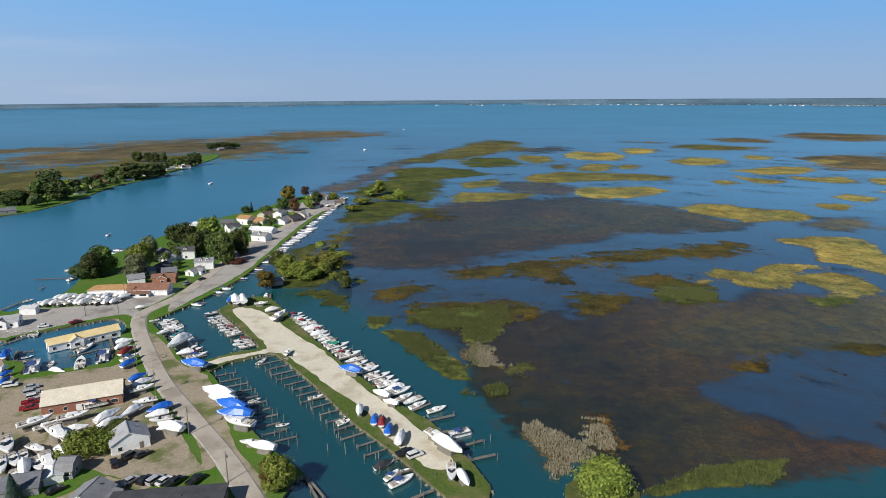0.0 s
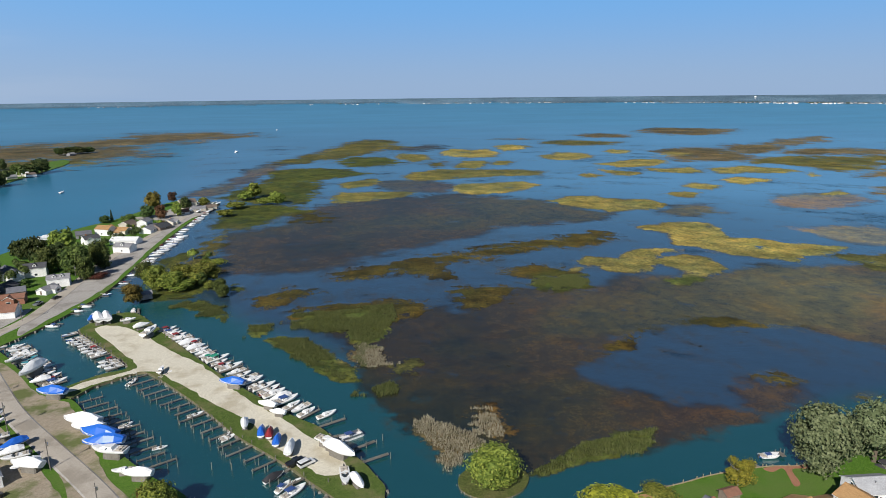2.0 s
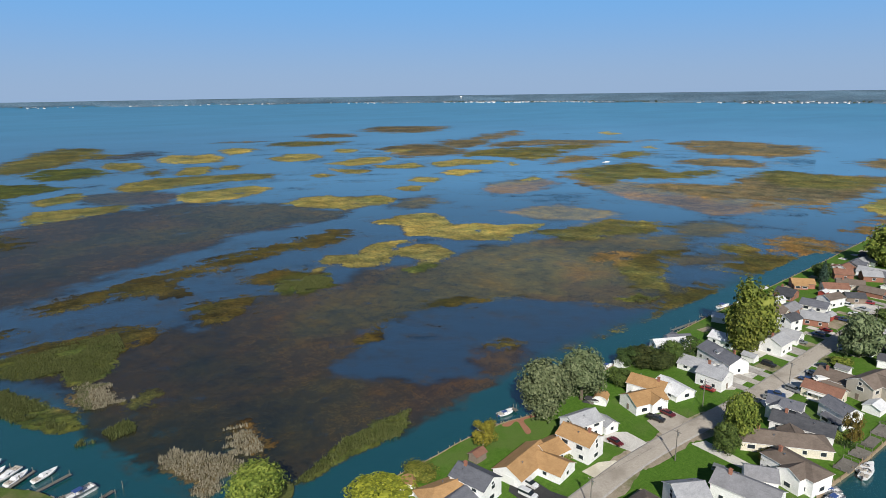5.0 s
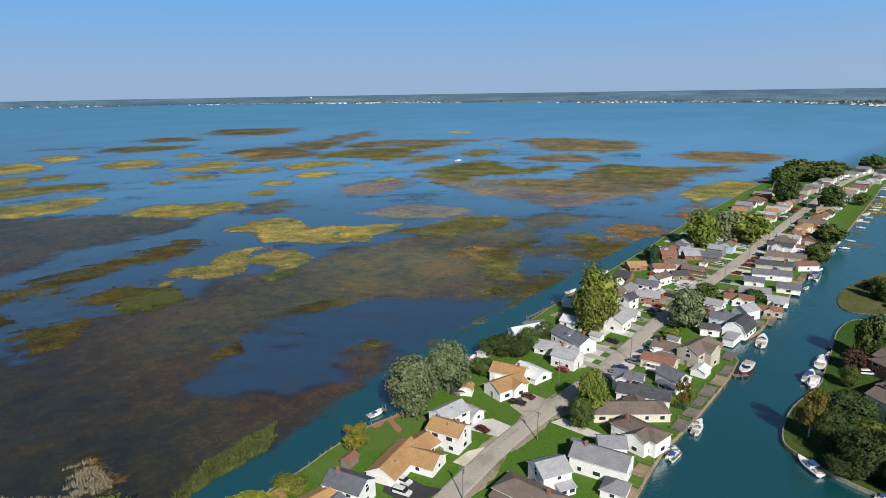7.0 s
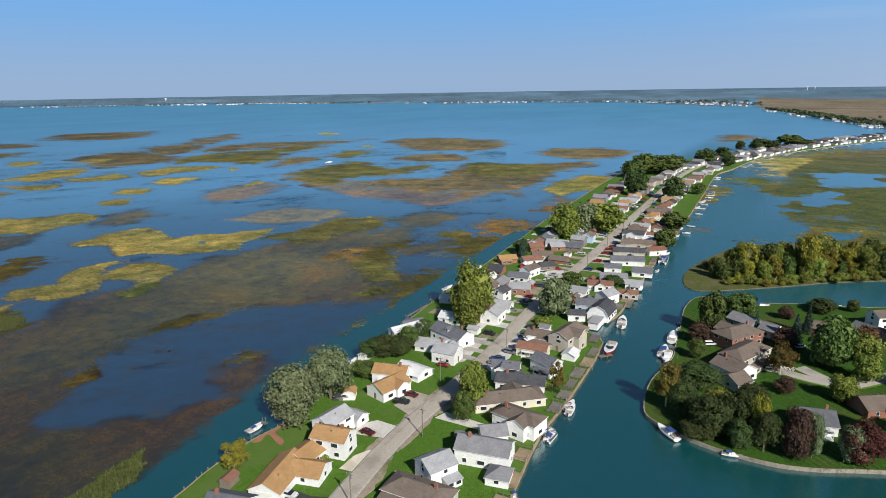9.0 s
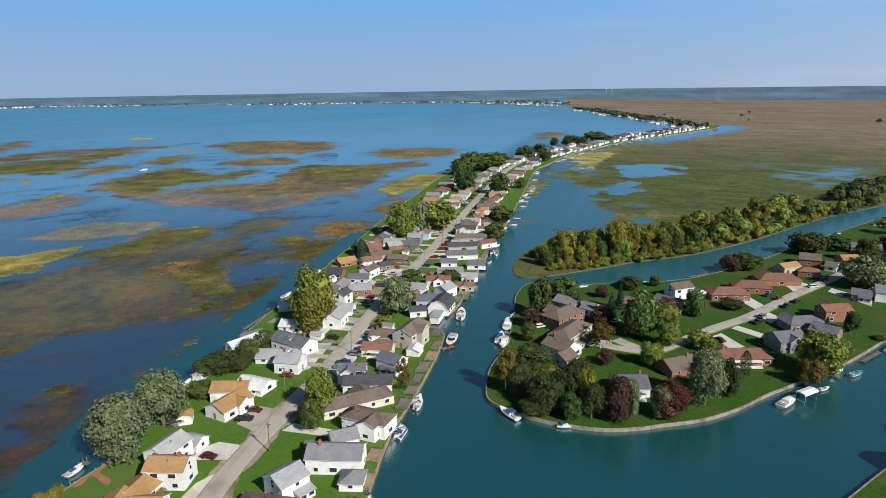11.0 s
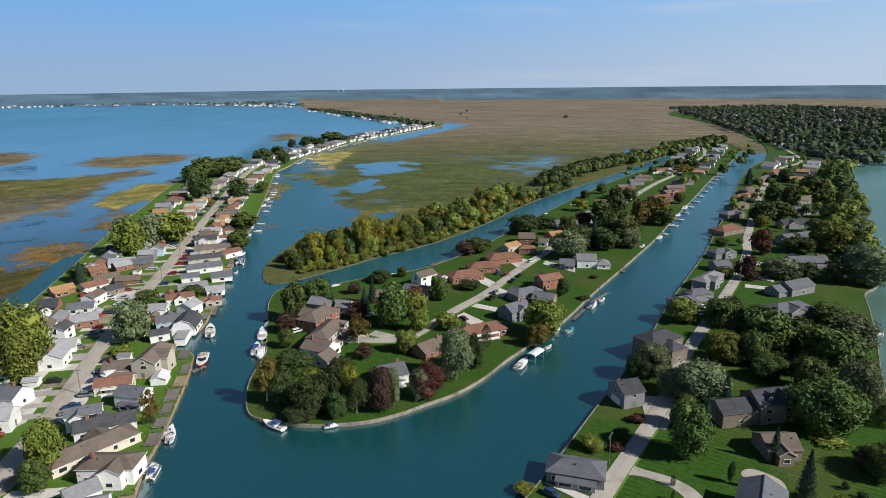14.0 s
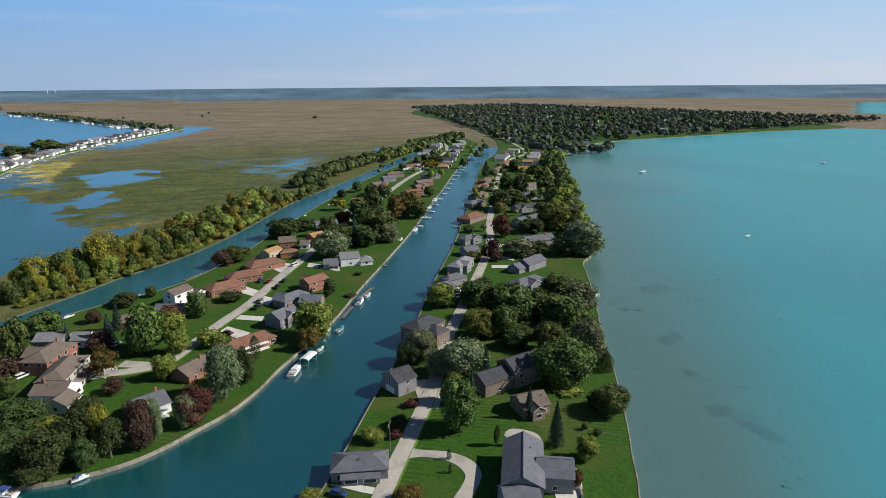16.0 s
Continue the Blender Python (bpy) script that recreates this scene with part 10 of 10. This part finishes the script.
car(271.9, -66.9, -41, 'black', 'pickup')
car(279.7, -70.6, -39, 'grey', 'van')
car(296.0, -83.8, -35, 'black', 'pickup')
car(304.3, -90.1, -39, 'black', 'car')
car(247.9, -48.5, -143, 'maroon', 'car')
car(307.2, -83.2, -40, 'red', 'car')
car(310.8, -79.8, -50, 'blue', 'car')
car(329.3, -104.3, -66, 'white', 'van')
car(234.4, 2.1, -78, 'white', 'car')
car(260.0, -8.4, -49, 'white', 'car')
car(247.0, 22.2, -58, 'white', 'van')
car(317.6, -115.9, -109, 'blue', 'car')
car(344.0, -113.2, -52, 'grey', 'car')
# the wood along the outer canal
grove(346, 32, 366, 6, 14, 24, ('yellow', 'olive', 'olive', 'green'), (5, 14), 80, 0.3, (.28, .46))
grove(366, 6, 382, -12, 14, 24, ('yellow', 'olive', 'yellow', 'olive', 'green'), (6, 17), 81, 0.3, (.28, .46))
grove(382, -12, 406, -44, 14, 34, ('olive', 'olive', 'green', 'yellow', 'green'), (6, 16), 82, 0.3, (.28, .46))
grove(406, -44, 454, -88, 16, 44, ('olive', 'olive', 'yellow', 'green'), (7, 17), 83, 0.3, (.3, .48))
grove(454, -88, 532, -150, 17, 64, ('olive', 'olive', 'yellow', 'green'), (7, 18), 84, 0.3, (.3, .48))
grove(333, 24, 352, -2, 5, 12, ('shrub', 'olive', 'shrub', 'yellow'), (2.5, 5.5), 98, 0.3, (.5, .8))
grove(352, -2, 393, -54, 5, 20, ('shrub', 'olive', 'shrub', 'orange'), (2.5, 6), 99, 0.3, (.5, .8))
grove(395, -54, 442, -99, 6, 34, ('olive', 'yellow', 'olive'), (3, 8), 100, 0.3, (.4, .7))
grove(442, -99, 520, -159, 6, 50, ('olive', 'yellow', 'olive', 'green'), (3, 9), 101, 0.3, (.4, .7))
grove(520, -159, 590, -226, 7, 50, ('olive', 'dark', 'olive', 'green'), (3, 9), 102, 0.3, (.4, .7))
grove(592, -196, 691, -285, 9, 60, ('dark', 'green', 'dark'), (8, 16), 85, 0.3)
grove(691, -285, 764, -380, 9, 54, ('dark', 'green'), (8, 16), 86, 0.3)
grove(764, -380, 857, -490, 10, 60, ('dark', 'green', 'olive'), (8, 16), 87, 0.3)
grove(857, -490, 985, -640, 14, 80, ('dark', 'green'), (8, 16), 88, 0.3)
tree(363.7, 19.0, 17.7, 6.9, 'yellow')
tree(365.8, 24.5, 13.5, 6.4, 'yellow')
tree(361.8, 34.4, 3.7, 6.3, 'rust')
tree(370.1, -8.9, 23.3, 7.5, 'yellow')
tree(390.1, -17.9, 18.6, 8.1, 'olive')
tree(378.0, 3.8, 16.5, 7.9, 'yellow')
tree(426.2, -68.6, 15.3, 8.5, 'orange')
# houses of the shore strip
house(133.3, -55.8, -116, 14.5, 8.4, 5.2, 'bluegrey', 'grey', 'hip', chimney=False)
house(168.6, -86.1, -81, 7.5, 9.2, 7.6, 'dark', 'grey', 'gable', garage=True)
house(201.1, -114.1, -71, 15.6, 10.1, 9.0, 'dark', 'brown', 'hip', garage=True, wing=(0, -6, 9, 8, 7.5, 'hip', 90))
house(152.7, -124.7, -89, 12.4, 10.1, 9.0, 'dark', 'brown', 'gable', wing=(-12, 0, 12, 9, 7.0, 'gable', 0), dormers=2)
house(134.5, -114.2, -99, 9.1, 9.2, 5.8, 'brown', 'brown', 'gable')
house(107.5, -89.7, 141, 19.9, 10.1, 8.0, 'bluegrey', 'grey', 'gable', wing=(0, 8, 9, 9, 7.0, 'gable', 90))
house(99.7, -82.4, -111, 8.5, 8.4, 6.0, 'bluegrey', 'grey', 'gable')
house(224.2, -186.2, -83, 20.2, 10.1, 7.5, 'bluegrey', 'grey', 'hip')
house(254.4, -213.8, -76, 15.6, 9.2, 6.4, 'bluegrey', 'grey', 'gable', wing=(-10, 1, 9, 8, 5.0, 'gable', 0))
house(291.4, -249.0, -95, 21.6, 10.1, 6.4, 'bluegrey', 'grey', 'gable')
house(245.7, -150.5, -90, 12.8, 7.6, 5.2, 'bluegrey', 'grey', 'hip')
house(253.6, -162.0, -83, 12.2, 7.6, 5.5, 'bluegrey', 'grey', 'hip')
house(272.2, -178.8, -56, 20.5, 7.6, 6.2, 'grey', 'grey', 'hip')
house(295.1, -200.2, -88, 9.1, 7.6, 5.5, 'bluegrey', 'grey', 'gable')
house(318.3, -216.3, -84, 14.2, 7.6, 5.5, 'bluegrey', 'grey', 'hip')
house(372.9, -254.9, -68, 22.3, 11.8, 6.0, 'redbrown', 'brown', 'hip')
house(417.0, -288.4, -74, 18.5, 8.4, 5.5, 'bluegrey', 'brown', 'hip')
house(445.8, -311.6, -65, 22.2, 8.4, 5.5, 'brown', 'brown', 'hip')
house(482.6, -341.9, -63, 24.8, 8.4, 5.5, 'redbrown', 'brown', 'hip')
house(514.3, -370.0, -61, 22.7, 8.4, 5.5, 'brown', 'brown', 'hip')
house(570.5, -425.0, -51, 30.7, 8.4, 6.0, 'brown', 'brown', 'hip')
house(613.4, -469.9, -54, 29.5, 8.4, 6.0, 'redbrown', 'brown', 'hip')
house(340.8, -281.3, -79, 22.2, 10.1, 6.4, 'bluegrey', 'grey', 'gable')
house(379.1, -311.1, -92, 22.4, 9.2, 6.0, 'dark', 'grey', 'gable')
house(418.0, -347.4, -78, 25.6, 9.2, 6.0, 'bluegrey', 'grey', 'hip')
house(458.4, -380.6, -81, 20.2, 9.2, 6.0, 'brown', 'grey', 'gable')
house(506.3, -418.1, -73, 21.2, 9.2, 6.0, 'bluegrey', 'grey', 'gable')
street(560, -430, 720, -590, -1, 18, 20, 91, big=1.1)
street(640, -500, 720, -590, 1, 16, 20, 92, big=1.1)
# trees of the shore strip
tree(163.7, -108.6, 14.1, 9.4, 'silver')
tree(169.2, -102.8, 10.1, 6.3, 'silver')
tree(183.4, -103.0, 12.5, 6.2, 'silver')
tree(183.3, -98.2, 10.1, 4.6, 'dark')
tree(136.6, -89.1, 17.1, 6.2, 'green')
tree(150.7, -95.7, 11.1, 4.0, 'olive')
tree(155.2, -112.2, 15.0, 2.8, 'fir')
tree(146.7, -100.5, 12.1, 2.4, 'fir')
tree(142.5, -135.9, 17.4, 11.2, 'green')
tree(147.6, -151.3, 18.9, 6.5, 'silver')
tree(163.8, -148.5, 12.1, 6.8, 'green')
tree(174.4, -165.2, 17.0, 11.0, 'green')
tree(189.7, -186.0, 13.9, 9.3, 'silver')
tree(192.7, -169.0, 13.5, 9.1, 'green')
tree(213.2, -197.3, 9.5, 8.8, 'green')
tree(195.3, -154.0, 18.4, 10.2, 'green')
tree(203.6, -149.7, 14.6, 6.5, 'dark')
tree(190.1, -134.3, 11.9, 7.3, 'olive')
tree(185.5, -143.6, 13.6, 6.1, 'green')
tree(222.6, -153.9, 12.0, 8.3, 'green')
tree(228.9, -140.9, 10.3, 7.7, 'olive')
tree(119.2, -134.6, 9.1, 6.5, 'green')
tree(122.9, -133.6, 6.0, 4.7, 'plum')
tree(114.7, -107.4, 14.2, 3.2, 'fir')
tree(130.7, -110.9, 10.8, 2.3, 'fir')
tree(105.3, -110.2, 7.5, 3.4, 'olive')
tree(276.6, -223.5, 10.5, 10.7, 'silver')
tree(277.4, -203.5, 13.0, 6.6, 'plum')
tree(320.2, -243.0, 17.1, 6.7, 'red')
tree(258.7, -258.1, 19.7, 11.8, 'silver')
tree(263.8, -247.3, 12.9, 8.3, 'dark')
tree(288.2, -279.3, 13.9, 8.0, 'silver')
tree(316.9, -288.0, 19.3, 12.5, 'olive')
tree(327.1, -310.5, 15.9, 8.3, 'silver')
tree(376.6, -344.1, 19.2, 11.1, 'olive')
tree(432.4, -377.2, 18.4, 9.4, 'green')
tree(444.9, -413.1, 15.4, 8.4, 'green')
tree(272.7, -233.2, 9.3, 7.5, 'dark')
tree(325.8, -283.0, 12.5, 4.5, 'orange')
tree(385.6, -290.6, 8.7, 6.5, 'orange')
tree(463.9, -355.7, 15.2, 7.3, 'dark')
tree(451.9, -363.1, 16.5, 8.0, 'dark')
tree(496.8, -421.3, 18.2, 10.7, 'green')
tree(542.1, -480.4, 18.6, 9.9, 'green')
tree(565.9, -445.7, 13.7, 9.0, 'dark')
tree(553.1, -396.6, 17.1, 7.0, 'fir')
tree(342.8, -232.0, 6.2, 3.5, 'bush')
tree(282.0, -194.1, 6.2, 4.0, 'shrub')
tree(396.0, -298.3, 16.5, 10.3, 'dark')
tree(404.7, -319.6, 13.9, 10.6, 'green')
tree(319.1, -267.2, 10.7, 9.5, 'dark')
tree(229.7, -162.1, 10.3, 6.1, 'dark')
tree(174.9, -139.7, 7.7, 5.8, 'dark')
tree(180.5, -148.3, 6.9, 6.0, 'green')
tree(136.5, -132.1, 1.9, 4.2, 'shrub')
tree(144.5, -64.9, 4.4, 3.1, 'shrub')
tree(142.5, -71.0, 2.5, 2.0, 'rust')
tree(155.9, -83.1, 2.7, 2.4, 'rust')
tree(147.6, -75.7, 3.6, 2.5, 'bush')
tree(125.4, -78.6, 3.2, 0.7, 'cedar')
tree(120.1, -75.6, 2.8, 0.6, 'cedar')
tree(116.0, -61.2, 4.0, 3.7, 'orange')
tree(130.5, -41.1, 1.6, 2.4, 'shrub')
tree(97.4, -98.6, 6.4, 1.6, 'rust')
tree(106.6, -101.4, 4.6, 1.2, 'bush')
tree(116.6, -120.2, 2.5, 0.9, 'bush')
tree(112.4, -121.4, 2.3, 1.1, 'bush')
tree(124.1, -93.4, 7.7, 0.9, 'bush')
grove(400, -300, 700, -590, 30, 34, ('dark', 'green', 'olive', 'silver', 'orange'), (6, 10), 93, 1.0)
grove(262, -262, 420, -392, 6, 26, ('olive', 'dark', 'silver', 'green'), (10, 15), 95, 1.0, (.4, .55))
grove(420, -392, 610, -545, 7, 34, ('dark', 'olive', 'dark', 'green'), (10, 15), 96, 1.0, (.4, .55))
grove(330, -250, 600, -460, 20, 20, ('green', 'olive', 'red', 'silver'), (4, 8), 97, 1.0)
grove(335, -300, 640, -575, 10, 60, ('olive', 'green', 'silver', 'olive'), (9, 14), 94, 1.0)
# garden things of the shore strip


def swimming_pool(x, y, turn, w, d):
    """A raised garden pool: a rim, a wall and the water in it."""
    ob = new("swimming_pool")
    ob.matrix_basis = pose(x, y, LAND_Z, 0, 0, turn)

    def oval(k, z):
        return [(w / 2 * k * math.cos(q * math.tau / 20), d / 2 * k * math.sin(q * math.tau / 20), z) for q in range(20)]
    bm = bmesh.new()
    loft(bm, [oval(1.0, 0), oval(1.0, 1.2), oval(.94, 1.2), oval(.94, .9)], False)
    bmesh.ops.recalc_face_normals(bm, faces=bm.faces)
    part("pool_wall", bm, "wrap_blue", ob)
    bm = bmesh.new()
    bm.faces.new([bm.verts.new(p) for p in oval(.94, .98)])
    part("pool_water", bm, "pool_water", ob, "clear blue pool water")
    return tagged(ob, "round blue garden swimming pool on the lawn", "pool")


def boat_lift(x, y, turn, cover):
    """Four posts in the water, two cradle beams and a canvas roof."""
    ob = new("boat_lift")
    ob.matrix_basis = pose(x, y, 0, 0, 0, turn)
    for sx in (-1, 1):
        for sy in (-1, 1):
            bm = bmesh.new()
            tube(bm, sx * 3.0, sy * 1.6, -1, 3.4, .09, .09, 7)
            part("post", bm, "metal", ob)
        bm = bmesh.new()
        box(bm, sx * 3.0 - .08, sx * 3.0 + .08, -1.6, 1.6, .8, 1.0)
        part("beam", bm, "metal", ob)
    bm = bmesh.new()
    ring = [(-1.8, 3.2), (-1.5, 3.7), (0, 4.0), (1.5, 3.7), (1.8, 3.2), (1.5, 3.6), (0, 3.9), (-1.5, 3.6)]
    loft(bm, [[(cx, cy, cz) for cy, cz in ring] for cx in (-3.5, 3.5)])
    bmesh.ops.recalc_face_normals(bm, faces=bm.faces)
    part("canopy", bm, cover, ob, "stretched canvas canopy")
    return tagged(ob, "metal boat lift with a canvas canopy beside the seawall", "boat lift", "boat lifts")


def garden_wall(x0, y0, x1, y1, h):
    a, b = Vector((x0, y0)), Vector((x1, y1))
    ob = new("garden_wall")
    ob.matrix_basis = pose(x0, y0, LAND_Z, 0, 0, math.degrees(math.atan2(y1 - y0, x1 - x0)))
    ln = (b - a).length
    bm = bmesh.new()
    box(bm, 0, ln, -.2, .2, 0, h)
    part("wall", bm, "concrete", ob)
    bm = bmesh.new()
    box(bm, -.05, ln + .05, -.26, .26, h, h + .1)
    part("coping", bm, "seawall", ob)
    return tagged(ob, "low pale stone garden wall beside the terrace", "garden wall", "terrace walls")


paint("pool_water", (0.05, 0.3, 0.5), 0.1)
swimming_pool(181.5, -159.6, 20, 8.5, 5.2)
boat_lift(198.0, -204.0, 50, "wrap_white")
boat_lift(205.0, -67.5, -48, "wrap_white")
for wall_run in ((108.4, -102.0, 102.7, -103.9), (102.7, -103.9, 94.0, -97.5), (105.5, -100.2, 99.5, -101.0), (100.5, -97.5, 96.5, -99.0)):
    garden_wall(*wall_run, 0.75)
sheet('garden_path', [(126.4, -108.6), (118, -117.8), (109.8, -126.6), (109.1, -127.3), (117.4, -118.4), (125.8, -109.2)], 'concrete')
for hx, hy, hh in ((150.5, -157.0, 9.5), (147.5, -157.5, 8.0), (144.0, -155.6, 8.5), (140.5, -154.0, 7.0), (153.0, -155.5, 9.0)):
    tree(hx, hy, hh, 2.6, 'cedar')
# boats, docks and cars of the shore strip
boat(211.4, -112.8, -75, 4.9, 'bluehull')
dock(188.7, -95.1, 190.5, -99.6, 2.0)
dock(195.3, -101.4, 202.7, -106.9, 2.0)
dock(364.0, -232.7, 356.2, -250.9, 2.0)
dock(314.1, -199.9, 315.9, -207.3, 2.0)
car(127.0, -47.0, -140, 'blue', 'car')
car(234.9, -151.7, 174, 'white', 'van')
car(241.9, -157.6, -167, 'white', 'car')
utility_pole(137.1, -66.6, 45)
utility_pole(176.9, -103.2, 45)
utility_pole(270.9, -195.7, 45)
utility_pole(221.7, -153.4, 45)
# boats under way on the lake and the river
boat(-145.0, 1890.9, 94, 126.8, 'sail')
boat(-163.4, 1174.6, 78, 37.2, 'cruiser')
boat(-256.1, 446.2, 87, 5.7, 'canvas')
boat(-284.8, 723.6, 88, 9.6, 'open')
boat(408.1, -809.4, -67, 33.0, 'cruiser')
boat(478.5, -562.5, -76, 12.2, 'open')
boat(233.5, -382.0, -85, 5.1, 'open')
boat(680.7, 577.6, -8, 15.9, 'cruiser')

# ---- the far town, the far shore and its woods ----
town_rng = random.Random(12)


# height of the far rim, lifted with the lake to fit the camera's view
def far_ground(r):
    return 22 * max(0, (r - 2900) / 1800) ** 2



def far_houses(name, spots, label):
    """Small far houses, gabled, joined into one object."""
    bm = bmesh.new()
    for x, y, z, w, d, h, turn, tint in spots:
        m = pose(x, y, z, 0, 0, turn)
        a, b = w / 2, d / 2
        ring = [(-b, 0), (b, 0), (b, h), (-b, h)]
        va = [bm.verts.new(m @ Vector((sx, p, q))) for sx in (-a, a) for p, q in ring]
        for q in ((0, 1, 2, 3), (4, 5, 6, 7), (0, 1, 5, 4), (1, 2, 6, 5), (3, 0, 4, 7)):
            bm.faces.new([va[k] for k in q]).material_index = 0
        ra = [bm.verts.new(m @ Vector((sx, p, q))) for sx in (-a - .4, a + .4) for p, q in ((-b - .4, h - .1), (0, h + d * .3), (b + .4, h - .1))]
        for q in ((0, 1, 4, 3), (1, 2, 5, 4), (0, 1, 2), (3, 4, 5)):
            bm.faces.new([ra[k] for k in q]).material_index = tint
    bmesh.ops.recalc_face_normals(bm, faces=bm.faces)
    ob = part(name, bm, ["wall_white", "roof_grey", "roof_brown", "roof_lightgrey", "roof_dark"])
    return tagged(ob, label, "houses", kind="stuff")


far_houses("street_houses", FAR_HOUSES, "distant small houses with pale walls along the far street")
town = []
for k in range(420):
    x, y = town_rng.uniform(720, 2250), town_rng.uniform(-1780, -620)
    deg = math.degrees(math.atan2(x, y))
    lo = -0.42 * x - 330
    if y > lo + 40 or (x < 790 and y < -760) or math.hypot(x - 700, y + 1500) < 120:
        continue
    town.append((x, y, 1.0, town_rng.uniform(10, 16), town_rng.uniform(8, 11), town_rng.uniform(2.8, 5.5), town_rng.choice((40, 130, 50, 140)), town_rng.randint(1, 4)))
far_houses("town_houses", town, "distant small town of pale houses among trees")
for k in range(4400):
    x, y = town_rng.uniform(640, 2300), town_rng.uniform(-1800, -560)
    lo = -0.42 * x - 300
    if y > lo or (x < 775 and y < -700):
        continue
    h = town_rng.uniform(8, 15)
    FAR_TREES[town_rng.choice(("leaf_town_haze", "leaf_town_haze", "leaf_town_haze", "leaf_town_haze", "leaf_dark"))].append((x, y, 1.0, h, h * town_rng.uniform(.5, .72)))
shore_houses = []
for k in range(900):
    deg = town_rng.uniform(-20, 86)
    r = np.interp(deg, SHORE_BEARING, SHORE_AWAY) + town_rng.uniform(10, 110) + (town_rng.uniform(0, 500) if deg > 50 else 0)
    if town_rng.random() < .4 and deg < 10:
        continue
    a = radians(deg)
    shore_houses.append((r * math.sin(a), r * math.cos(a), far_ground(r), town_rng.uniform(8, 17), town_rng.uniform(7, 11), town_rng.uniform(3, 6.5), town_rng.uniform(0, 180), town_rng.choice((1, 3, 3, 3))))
for k in range(1500):
    deg = town_rng.uniform(-30, 87)
    r = np.interp(deg, SHORE_BEARING, SHORE_AWAY) + town_rng.uniform(40, 200) + (town_rng.uniform(0, 700) if deg > 55 else 0)
    a = radians(deg)
    h = town_rng.uniform(9, 16)
    FAR_TREES["leaf_town_haze"].append((min(r, 4900) * math.sin(a), min(r, 4900) * math.cos(a), far_ground(r), h * .8, h * .6))
# bushes on the brown plain, and the trees of the curving shore beyond the street
for k in range(60):
    t = town_rng.random()
    shore_houses.append((1560 + t * 1250 + town_rng.uniform(-20, 20), -200 + t * 330 + town_rng.uniform(-25, 40), .8, 11, 8, 3.6, town_rng.uniform(0, 180), town_rng.randint(1, 4)))
far_houses("shore_houses", shore_houses, "distant white houses along the far lake shore")
for k in range(300):
    t = town_rng.random()
    x, y = 1560 + t * 1250, -215 + t * 330 + town_rng.uniform(-30, 30)
    h = town_rng.uniform(8, 14)
    FAR_TREES[town_rng.choice(("leaf_dark", "leaf_town_haze"))].append((x, y, .8, h, h * .6))
for k in range(12):
    a, r = radians(town_rng.choice((94, 95.2, 101, 110)) + town_rng.uniform(-.4, .4)), town_rng.uniform(1900, 2500)
    h = town_rng.uniform(4, 9)
    FAR_TREES["leaf_dark"].append((r * math.sin(a), r * math.cos(a), .8, h, h * .7))
far_woods()


def water_tower(x, y, z, h):
    """A white bulb on a slender stem."""
    ob = new("water_tower")
    ob.matrix_basis = pose(x, y, z)
    bm = bmesh.new()
    tube(bm, 0, 0, -2, h * .7, h * .09, h * .05, 10)
    part("stem", bm, "trim_white", ob)
    bm = bmesh.new()
    rings = [(h * .06, .66), (h * .2, .74), (h * .25, .82), (h * .2, .92), (h * .05, 1.0)]
    loft(bm, [[(r * math.cos(k * math.tau / 14), r * math.sin(k * math.tau / 14), h * u) for k in range(14)] for r, u in rings])
    bmesh.ops.recalc_face_normals(bm, faces=bm.faces)
    part("tank", bm, "trim_white", ob)
    return tagged(ob, "distant white water tower on a slender stem above the town", "water tower", "water towers")


for deg, r, h in ((36.6, 4700, 34), (89.9, 4750, 20), (90.4, 4760, 18)):
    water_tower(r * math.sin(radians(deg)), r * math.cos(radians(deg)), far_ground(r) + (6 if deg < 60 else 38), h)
